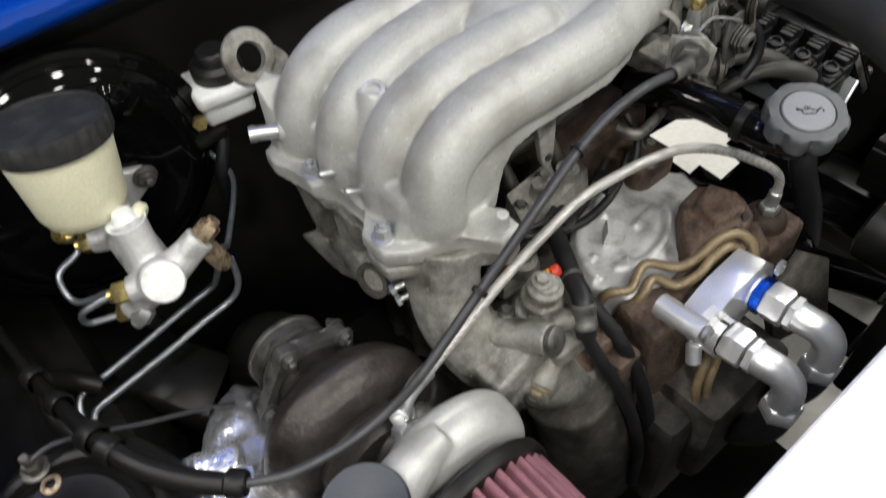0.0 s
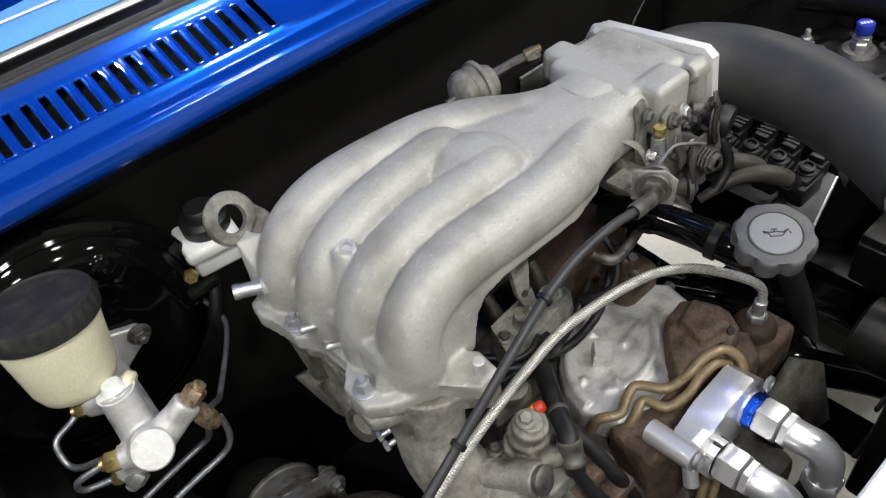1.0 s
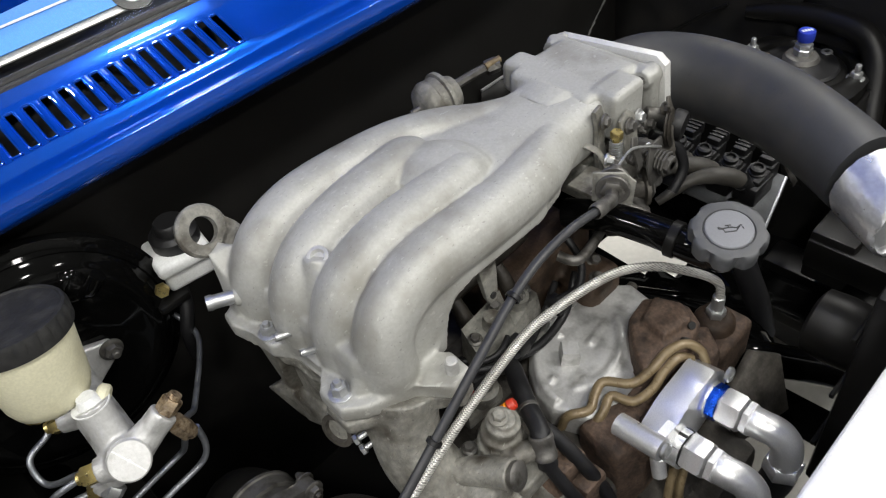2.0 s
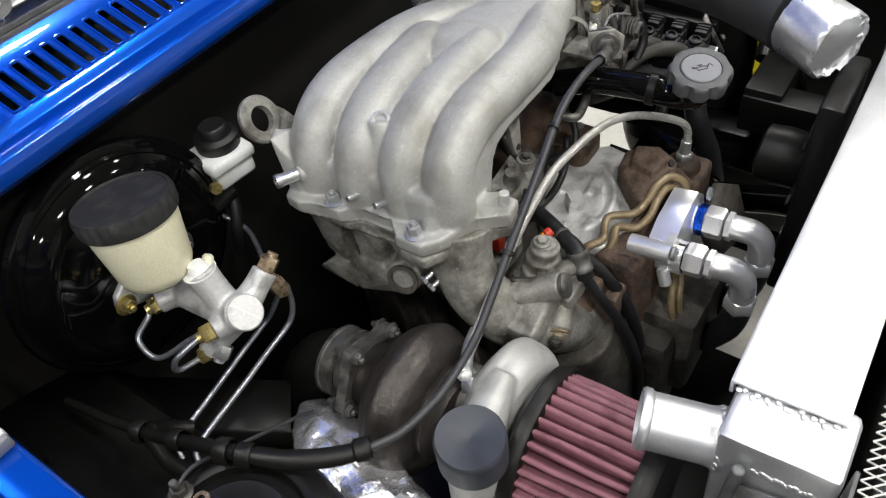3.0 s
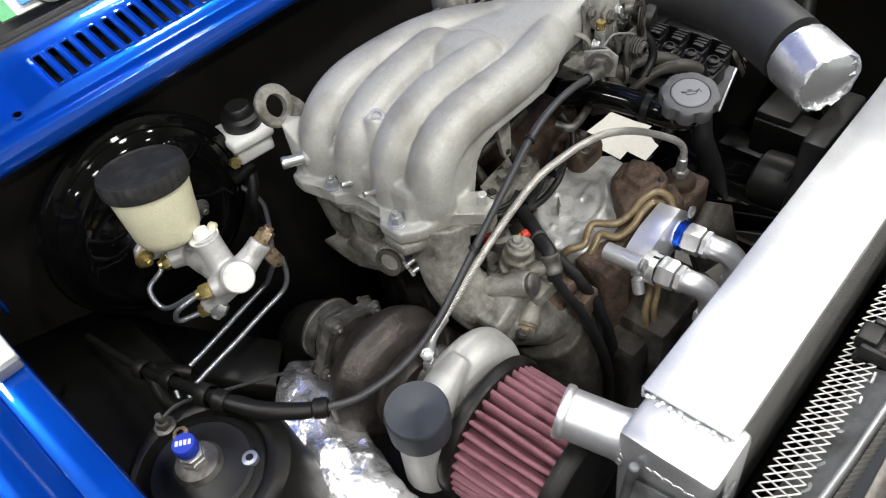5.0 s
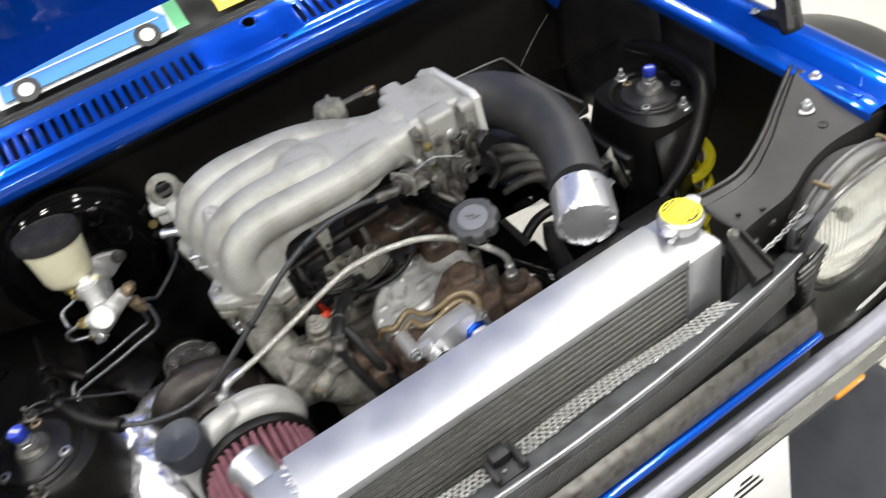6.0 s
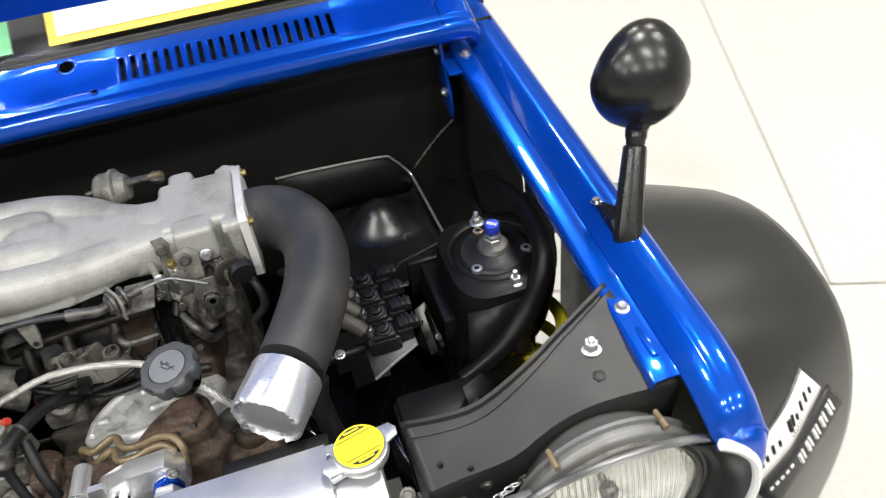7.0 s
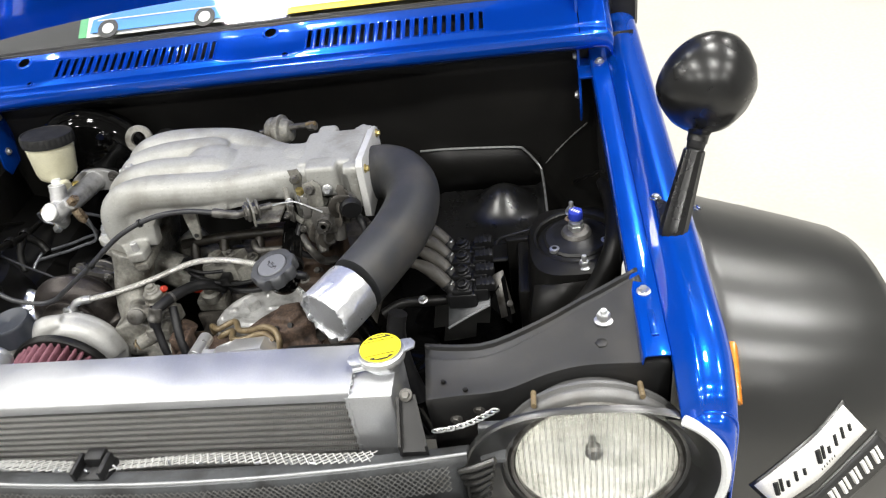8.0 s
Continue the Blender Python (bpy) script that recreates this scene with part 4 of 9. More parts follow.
def heater_tray():
    th = thing("battery_tray", (0.36, 0.22, 0.62), "gloss black moulded tray with a bright folded rim", "tray")
    bm = bmesh.new()
    rows = []
    for i in range(25):
        row = []
        for j in range(23):
            x, y = 0.262 + 0.20 * i / 24, 0.085 + 0.225 * j / 22
            d = math.hypot((x - 0.385) / 0.078, (y - 0.245) / 0.062)
            z = 0.652 + 0.044 * (0.5 + 0.5 * math.cos(math.pi * min(1.0, d * 0.9))) + 0.006 * (i >= 23)
            row.append((x, y, z))
        rows.append(row)
    sheet(bm, rows)
    ob = part("tray", bm, SATIN, th)
    thicken(ob, 0.003)
    bm = bmesh.new()
    tube(bm, [(0.24, 0.304, 0.745), (0.30, 0.304, 0.744), (0.41, 0.303, 0.737), (0.43, 0.302, 0.728), (0.452, 0.296, 0.70), (0.457, 0.28, 0.692), (0.46, 0.2, 0.693), (0.461, 0.121, 0.70)], 0.0022, 8, 4)
    part("rim", bm, STEEL, th, "bright bare metal rim")
    bm = bmesh.new()
    tube(bm, [(0.461, 0.121, 0.70), (0.45, 0.10, 0.705), (0.41, 0.092, 0.70), (0.385, 0.09, 0.695), (0.375, 0.085, 0.688)], 0.0022, 8, 4)
    part("earth_strap", bm, RUBBER, th)
    bm = bmesh.new()
    sheet(bm, [[(x, 0.306, z) for z in (0.645, 0.69, 0.7435 - 0.04 * max(0, x - 0.30) - 0.6 * max(0, x - 0.41))] for x in (0.24, 0.30, 0.36, 0.41, 0.432, 0.455)])
    ob = part("back_panel", bm, BAY, th)
    thicken(ob, 0.002)


heater_tray()

# ---- nose: headlamp, panels, bumper ----


def nose():
    bm = bmesh.new()
    # slam panel: top face, folded bright edge, face below
    rows = []
    for x in [-0.36 + 0.72 * i / 12 for i in range(13)]:
        b = 0.2 * x * x - 0.002
        rows.append([(x, -0.388 + 0.8 * b, 0.735), (x, -0.390 + 0.8 * b, 0.764), (x, -0.394 + 0.8 * b, 0.771), (x, -0.413 + b, 0.778), (x, -0.4165 + b, 0.783), (x, -0.4205 + b, 0.781), (x, -0.422 + b, 0.774), (x, -0.418 + b, 0.73), (x, -0.420 + b, 0.62)])
    sheet(bm, rows)
    ob = part("slam_panel", bm, GREYP, car, "dark grey front cross panel with a folded edge")
    thicken(ob, 0.002, 0)
    bm = bmesh.new()
    tube(bm, [(x, -0.4205 + 0.2 * x * x, 0.7838) for x in [-0.36 + 0.06 * i for i in range(13)]], 0.0015, 8, 1)
    part("edge_fold", bm, TRIM, ob, "bare metal folded edge")
    for x in (-0.06,):
        bm = bmesh.new()
        box(bm, x - 0.020, x + 0.020, -0.410, -0.378, 0.768, 0.780, 0.003)
        for x0, x1 in ((x - 0.020, x - 0.014), (x + 0.012, x + 0.019)):
            box(bm, x0, x1, -0.410, -0.380, 0.772, 0.791, 0.0025)
        box(bm, x - 0.012, x + 0.011, -0.392, -0.374, 0.775, 0.792, 0.004)
        part("radiator_bracket", bm, PLASTIC, ob, "black bracket holding the radiator")
    # grille mesh panel below
    bm = bmesh.new()
    sheet(bm, [[(x, -0.424, 0.73), (x, -0.430, 0.66), (x, -0.435, 0.5)] for x in (-0.4, 0, 0.36)])
    ob = part("grille_back", bm, BAY, car, "dark grille panel")
    thicken(ob, 0.002)
    bm = bmesh.new()
    step = 0.0068
    for k in range(100):
        for r in range(9):
            for u, w in (((0, 0.5), (1, 0.5)) if r % 2 == 0 else ((0.5, 0), (0.5, 1))):
                ends = []
                for f, h in ((u, r), (w, r + 1)):
                    x = -0.34 + (k + f) * step
                    ends.append(V((x, -0.426 + 0.2 * x * x - 0.0007 * h, 0.774 - 0.0037 * h)))
                rod(bm, ends[0], ends[1], 0.0007, None, 4)
    gm = part("grille_mesh", bm, BUCKET, car, "dull expanded metal grille mesh")
    gm["kind"] = "stuff"
    # blue leading edge, trim and bumper
    bm = bmesh.new()
    tube(bm, [(x, -0.453 + 0.02 * x * x, 0.708) for x in (-0.5, -0.3, 0, 0.2, 0.335)], 0.0062, 12, 3)
    part("grille_edge", bm, BLUE, car, "blue painted lower grille edge")
    bm = bmesh.new()
    sheet(bm, [[(x, -0.444, 0.712), (x, -0.451, 0.718), (x, -0.447, 0.742), (x, -0.436, 0.752)] for x in (-0.5, 0, 0.33)])
    ob = part("grille_trim", bm, DULL, car, "dull grey grille trim strip")
    thicken(ob, 0.002)
    bp = thing("front_bumper", (0.1, -0.5, 0.5), "chromed steel front bumper with a pale upper face", "bumper")
    bm = bmesh.new()
    rows = []
    for x in [-0.6 + 1.24 * i / 20 for i in range(21)]:
        w = 0.09 * max(0, (abs(x) - 0.42) / 0.22) ** 2
        rows.append([(x, -0.450 + w, 0.606), (x, -0.458 + w, 0.620), (x, -0.474 + w, 0.623), (x, -0.483 + w, 0.613), (x, -0.482 + w, 0.596), (x, -0.472 + w, 0.584), (x, -0.456 + w, 0.580)])
    sheet(bm, rows)
    ob = part("blade", bm, PALECHROME, bp)
    thicken(ob, 0.002)
    bm = bmesh.new()
    tube(bm, [(x, -0.466 + 0.045 * max(0, (abs(x) - 0.42) / 0.22) ** 2, 0.667) for x in (-0.6, -0.3, 0, 0.2, 0.36, 0.45, 0.53, 0.6)], 0.0155, 12, 4)
    part("bumper_strip", bm, GREYSTRIP, bp, "silver-grey rounded strip above the blade")
    bm = bmesh.new()
    box(bm, 0.345, 0.395, -0.487, -0.476, 0.602, 0.612, 0.003)
    part("turn_lamp", bm, ORANGE, bp, "orange turn lamp in the bumper")
    pm = Matrix.Translation((0.090, -0.503, 0.539)) @ Matrix.Rotation(radians(80), 4, "X")
    bm = bmesh.new()
    box(bm, -0.165, 0.165, -0.0825, 0.0825, -0.002, 0.0, 0.0006, pm)
    plate = part("number_plate", bm, PLATEP, bp, "white number plate with dark bars")
    for x0, x1, y0, y1 in ((0.075, 0.115, 0.052, 0.056), (0.085, 0.105, 0.062, 0.066), (0.07, 0.12, 0.040, 0.044), (0.0, 0.03, 0.035, 0.065), (-0.12, -0.09, -0.06, 0.01), (-0.06, -0.03, -0.06, 0.01), (0.02, 0.05, -0.06, 0.01), (0.08, 0.11, -0.06, 0.01)):
        bm = bmesh.new()
        box(bm, x0, x1, y0, y1, 0.0001, 0.001, 0.0, pm)
        part("print_bar", bm, INK, plate)


nose()


def headlamp():
    th = thing("headlamp", (0.492, -0.36, 0.735), "round sealed-beam headlamp in a black surround", "headlamp")
    c = V((0.492, -0.372, 0.735))
    way = V((0, -1, 0.06))
    bm = bmesh.new()
    lathe(bm, [(0.088, 0.0), (0.0885, 0.004), (0.086, 0.008), (0.07, 0.015), (0.045, 0.020), (0.0, 0.022)], c, way, 48)
    ob = part("lens", bm, LENS, th, "clear fluted glass lens")
    thicken(ob, 0.003, -1)
    ob.visible_shadow = False
    for k in range(-13, 14):
        x = k * 0.0062
        h = math.sqrt(max(0, 0.083 ** 2 - x * x))
        bm = bmesh.new()
        pts = []
        for j in range(7):
            z = -h + 2 * h * j / 6
            rr = math.hypot(x, z)
            pts.append(axes_pt(c, way, x, z, 0.0175 - 0.0165 * (rr / 0.088) ** 2 - 0.004))
        tube(bm, pts, 0.0011, 6, 2)
        fl = part("flute", bm, LENS, ob)
        fl.visible_shadow = False
    bm = bmesh.new()
    lathe(bm, [(0.086, 0.0), (0.078, -0.008), (0.062, -0.018), (0.040, -0.026), (0.018, -0.030), (0.0, -0.031)], c, way, 40)
    part("reflector", bm, REFLECT, th, "silvered bowl reflector")
    bm = bmesh.new()
    lathe(bm, [(0.004, -0.030), (0.004, -0.022), (0.009, -0.018), (0.010, -0.010), (0.007, -0.006), (0, -0.005)], c, way, 16)
    part("bulb_shield", bm, DULL, th, "dull metal bulb shield")
    bm = bmesh.new()
    lathe(bm, [(0.086, -0.003), (0.0875, 0.006), (0.0905, 0.008), (0.094, 0.004), (0.096, -0.006), (0.094, -0.012)], c, way, 56)
    part("retaining_ring", bm, DULL, th, "dull metal retaining ring")
    bm = bmesh.new()
    lathe(bm, [(0.094, 0.005), (0.099, 0.004), (0.1025, 0.0), (0.103, -0.004), (0.0995, -0.006), (0.0995, -0.010), (0.103, -0.012), (0.103, -0.016), (0.099, -0.020), (0.094, -0.024), (0.088, -0.034), (0.06, -0.07)], c, way, 56)
    part("bucket", bm, BUCKET, th, "grey steel headlamp bucket with worn rim")
    for a in (125, 62):
        p = axes_pt(c, way, 0.104 * math.cos(radians(a)), 0.104 * math.sin(radians(a)), -0.02)
        bm = bmesh.new()
        rod(bm, p, p + V((0, -0.022, 0.004)), 0.003)
        part("adjuster_screw", bm, BRONZE, th)
    # black surround with a rim that curls round the lamp
    bm = bmesh.new()
    n = 56
    rows = []
    for i in range(n + 1):
        a = 2 * math.pi * i / n
        cx, cz = math.cos(a), math.sin(a)
        out = []
        rx = 0.128 if cx > 0 else 0.138
        rz = 0.100 if cz > 0 else 0.15
        ex = math.copysign(abs(cx) ** 0.75, cx) * rx
        ez = math.copysign(abs(cz) ** 0.75, cz) * rz
        top = max(0.0, cz) ** 0.6
        for rr, h in ((0.097, -0.004 + 0.016 * top), (0.101 - 0.003 * top, 0.010 + 0.004 * top)):
            out.append(axes_pt(c, way, rr * cx, rr * cz, h))
        for f, h in ((0.93, 0.024 - 0.004 * top), (0.985, 0.036 - 0.012 * top), (1.0, 0.034 - 0.012 * top), (1.0, 0.022 - 0.006 * top)):
            out.append(axes_pt(c, way, ex * f, ez * f, h))
        rows.append(out)
    sheet(bm, rows)
    ob = part("surround", bm, FLARE, th, "satin black headlamp surround")
    bm = bmesh.new()
    rim = [(0.574, -0.403, 0.834), (0.592, -0.406, 0.822), (0.607, -0.409, 0.803), (0.6135, -0.411, 0.785), (0.616, -0.413, 0.76), (0.614, -0.413, 0.73), (0.604, -0.412, 0.69), (0.588, -0.41, 0.65), (0.56, -0.408, 0.615), (0.50, -0.407, 0.594), (0.42, -0.407, 0.592), (0.37, -0.407, 0.60)]
    tube(bm, rim, [0.0055, 0.0055, 0.005, 0.005, 0.0045, 0.0045, 0.004, 0.004, 0.003, 0.003, 0.003, 0.003], 8, 3)
    part("rim", bm, WHITEP, ob, "white outer rim")
    bm = bmesh.new()
    rows = []
    for p in smooth_path(rim, 2):
        d = (V((p.x - c.x, 0, p.z - c.z))).normalized()
        rows.append([p, p + V((-d.x * 0.006, 0.004, -d.z * 0.006)), V((c.x + d.x * 0.108, -0.388, c.z + d.z * 0.108)), V((c.x + d.x * 0.098, -0.370, c.z + d.z * 0.098))])
    sheet(bm, rows)
    part("bowl", bm, FLARE, ob, "satin black inner bowl")
    # louvres beside the lamp
    for k in range(7):
        z = 0.772 - 0.0115 * k
        bm = bmesh.new()
        tube(bm, [(0.350 + 0.002 * k, -0.403, z - 0.006), (0.368, -0.4055, z + 0.002), (0.390 - 0.0025 * k, -0.404, z + 0.012)], [0.0030, 0.0042, 0.0038], 8, 3)
        part("louvre", bm, FLARE, ob)


def axes_pt(c, way, x, z, h):
    w = V(way).normalized()
    up = V((0, 0, 1))
    up = (up - w * up.dot(w)).normalized()
    return V(c) + V((1, 0, 0)) * x + up * z + w * h


headlamp()


def latch_bits():
    """Bracket and chain beside the lamp."""
    th = thing("lamp_bracket", (0.385, -0.372, 0.77), "grey pressed steel lamp bracket", "bracket")
    bm = bmesh.new()
    box(bm, 0.372, 0.408, -0.376, -0.365, 0.765, 0.80, 0.003)
    box(bm, 0.372, 0.40, -0.395, -0.372, 0.765, 0.773, 0.003)
    part("plate", bm, GREYP, th)
    for p in ((0.383, -0.376, 0.787), (0.398, -0.376, 0.776)):
        hex_bolt(th, p, (0, -1, 0), 0.005, 0.004, DULL)
    ch = thing("chain", (0.355, -0.362, 0.78), "thin steel safety chain hung beside the radiator", "chain")
    for k in range(13):
        t = k / 12
        p = V((0.326 + 0.066 * t, -0.366 - 0.002 * t, 0.786 + 0.032 * t - 0.006 * math.sin(math.pi * t)))
        bm = bmesh.new()
        ring = []
        for j in range(13):
            a = 2 * math.pi * j / 12
            u, w = 0.0046 * math.cos(a), 0.0026 * math.sin(a)
            ring.append(p + V((u, w if k % 2 else 0, 0 if k % 2 else w)))
        tube(bm, ring, 0.0009, 5, 1, False)
        part("link", bm, STEEL, ch)


latch_bits()


def wheel_arch_flare():
    rim = smooth_path([(0, 0.272, 0.45), (0, 0.24, 0.51), (0, 0.17, 0.60), (0, 0.08, 0.685), (0, -0.02, 0.732), (0, -0.12, 0.742), (0, -0.21, 0.715), (0, -0.26, 0.66), (0, -0.29, 0.58), (0, -0.302, 0.48), (0, -0.30, 0.34), (0, -0.285, 0.2)], 3)
    c = V((0, 0.0, 0.42))
    rows = []
    for p in rim:
        o = (V((0, p.y, p.z)) - c).normalized()
        row = []
        for x, up in ((0.640, 0.074), (0.650, 0.075), (0.665, 0.069), (0.70, 0.055), (0.75, 0.038), (0.82, 0.015), (0.865, -0.002), (0.878, -0.010), (0.882, -0.02), (0.876, -0.028)):
            top = max(0.0, o.z) ** 2
            up = up if x > 0.76 else up * top + 0.044 * (1 - top)
            row.append((x, p.y + o.y * up, p.z + o.z * up))
        rows.append(row)
    bm = bmesh.new()
    sheet(bm, rows)
    skin = BVHTree.FromBMesh(bm)
    ob = th = part("fender_flare", bm, FLARE, car, "wide satin black bolt-on fender flare")
    thicken(ob, 0.003, 0)
    bm = bmesh.new()
    tube(bm, [(0.881, r[8][1], r[8][2]) for r in rows], 0.0028, 8, 1, False)
    part("edge_trim", bm, CHROME, ob, "bright edge of the arch")
    bm = bmesh.new()
    tube(bm, [(0.645, r[0][1], r[0][2]) for r in rows], 0.004, 8, 1, False)
    part("piping", bm, RUBBER, ob, "black rubber piping against the wing")
    for y, z in ((-0.185, 0.786), (-0.02, 0.802), (0.12, 0.757)):
        hex_bolt(th, (0.662, y, z), (0.6, -0.1, 0.8), 0.0045, 0.004, CHROME, True, "bolt")
    bm = bmesh.new()
    box(bm, -0.011, 0.011, -0.036, 0.034, 0, 0.008, 0.0035, frame_of((0.6525, -0.277, 0.758), (1, -0.25, 0.30), (0, 0.9, 0.42)))
    mk = thing("side_marker", (0.657, -0.285, 0.757), "orange side marker lamp on the blue wing", "marker lamp")
    part("lens", bm, ORANGE, mk)
    bm = bmesh.new()
    box(bm, -0.014, 0.014, -0.038, 0.038, -0.004, 0.004, 0.002, frame_of((0.6495, -0.2763, 0.7570), (1, -0.25, 0.30), (0, 0.9, 0.42)))
    part("base", bm, CHROME, mk, "bright metal base")
    # stays that hold the arch to the wing
    for y, z in ((-0.27, 0.62), (0.05, 0.74)):
        bm = bmesh.new()
        box(bm, 0.628, 0.652, y - 0.012, y + 0.012, z, z + 0.02, 0.002)
        part("stay", bm, BAY, th)
    return skin


FLARE_SKIN = wheel_arch_flare()


def road_wheel(side, x0, x1):
    """A road wheel standing on the floor."""
    bm = bmesh.new()
    w = x1 - x0
    lathe(bm, [(0.165, 0.02), (0.20, 0.0), (0.245, 0.004), (0.262, 0.02), (0.267, 0.05), (0.267, w - 0.05), (0.262, w - 0.02), (0.245, w - 0.004), (0.20, w), (0.165, w - 0.02), (0.165, 0.02)], (side * x0, -0.05, 0.267), (side, 0, 0), 56)
    tyre = part("wheel", bm, RUBBER, car, "black low-profile road wheel")
    bm = bmesh.new()
    lathe(bm, [(0, 0.05), (0.06, 0.05), (0.12, 0.035), (0.155, 0.025), (0.166, 0.02), (0.166, w - 0.02), (0.15, w - 0.05), (0.05, w - 0.07), (0, w - 0.07)], (side * x0, -0.05, 0.267), (side, 0, 0), 40)
    part("rim", bm, TRIM, tyre)


road_wheel(1, 0.705, 0.865)
road_wheel(-1, 0.50, 0.64)


def wing_mirror(side):
    th = thing("wing_mirror", (side * 0.597, -0.176, 0.87), "glossy black teardrop wing mirror on a fluted stalk", "mirror")
    foot, neck, head = V((side * 0.602, -0.164, 0.873)), V((side * 0.6335, -0.111, 0.957)), V((side * 0.650, -0.088, 1.018))
    bm = bmesh.new()
    way = (neck - foot).normalized()
    n = 24
    rings = []
    for h, r in ((-0.006, 0.0135), (-0.003, 0.0158), (0.004, 0.0165), (0.012, 0.0164), (0.05, 0.0148), (0.085, 0.0132), (0.096, 0.0128), (0.0985, 0.0125), (0.100, 0.0115), (0.101, 0.009)):
        m = frame_of(foot, way)
        rings.append([bm.verts.new(m @ V((r * (1 - 0.06 * (j % 2)) * math.cos(2 * math.pi * j / n), r * (1 - 0.06 * (j % 2)) * math.sin(2 * math.pi * j / n), h))) for j in range(n)])
    for a, b in zip(rings, rings[1:]):
        for j in range(n):
            bm.faces.new((a[j], a[(j + 1) % n], b[(j + 1) % n], b[j]))
    bm.faces.new(rings[0])
    bm.faces.new(rings[-1])
    part("stalk", bm, SATIN, th, "black fluted stalk")
    bm = bmesh.new()
    hull(bm, [(side * x, y, z) for x, y, z in ((0.590, -0.106, 0.876), (0.600, -0.104, 0.882), (0.590, -0.110, 0.890), (0.588, -0.172, 0.866), (0.616, -0.172, 0.872), (0.618, -0.150, 0.874), (0.590, -0.150, 0.889), (0.612, -0.150, 0.892), (0.604, -0.142, 0.899), (0.600, -0.116, 0.887))])
    part("foot", bm, SATIN, th, "black mirror foot")
    hex_bolt(th, (side * 0.5905, -0.112, 0.889), (0, 0.3, 1), 0.005, 0.004, CHROME, True, "foot_screw")
    bm = bmesh.new()
    rod(bm, neck - way * 0.008, neck + way * 0.008, 0.0095, 0.0108, 20, 0.002)
    part("collar", bm, RUBBER, th)
    bm = bmesh.new()
    tube(bm, [neck + way * 0.004, neck + way * 0.014, neck.lerp(head, 0.45), neck.lerp(head, 0.75)], [0.0115, 0.012, 0.018, 0.032], 20, 4)
    part("neck", bm, SATIN, th)
    bm = bmesh.new()
    view = V((side * -0.42, 0.86, 0.14)).normalized()
    m = frame_of(head, view)
    n = 40
    rings = []
    for h, rx, rz in ((-0.049, 0.0, 0), (-0.0445, 0.012, 0.011), (-0.040, 0.023, 0.022), (-0.030, 0.036, 0.035), (-0.016, 0.046, 0.0455), (0.0, 0.0525, 0.052), (0.012, 0.0545, 0.054), (0.022, 0.0525, 0.052), (0.029, 0.0485, 0.048), (0.032, 0.0455, 0.045), (0.0325, 0.0435, 0.043), (0.026, 0.041, 0.0405)):
        if rx == 0:
            rings.append([bm.verts.new(m @ V((0, 0, h)))])
            continue
        ring = []
        for j in range(n):
            a = 2 * math.pi * j / n
            x, y = 1.07 * rx * math.cos(a), 1.07 * rz * math.sin(a)
            if y < 0:
                x *= 1 - 0.25 * (-y / 0.06)
                y *= 1.10
            ring.append(bm.verts.new(m @ V((x, y, h))))
        rings.append(ring)
    for j in range(n):
        bm.faces.new((rings[0][0], rings[1][j], rings[1][(j + 1) % n]))
    for a, b in zip(rings[1:], rings[2:]):
        for j in range(n):
            bm.faces.new((a[j], a[(j + 1) % n], b[(j + 1) % n], b[j]))
    part("housing", bm, SATIN, th, "satin black teardrop housing")
    bm = bmesh.new()
    lathe(bm, [(0, 0.0275), (0.0415, 0.0275)], head, view, 40)
    part("mirror_glass", bm, CHROME, th)


for side in (1, -1):
    wing_mirror(side)

# ---- cooling ----


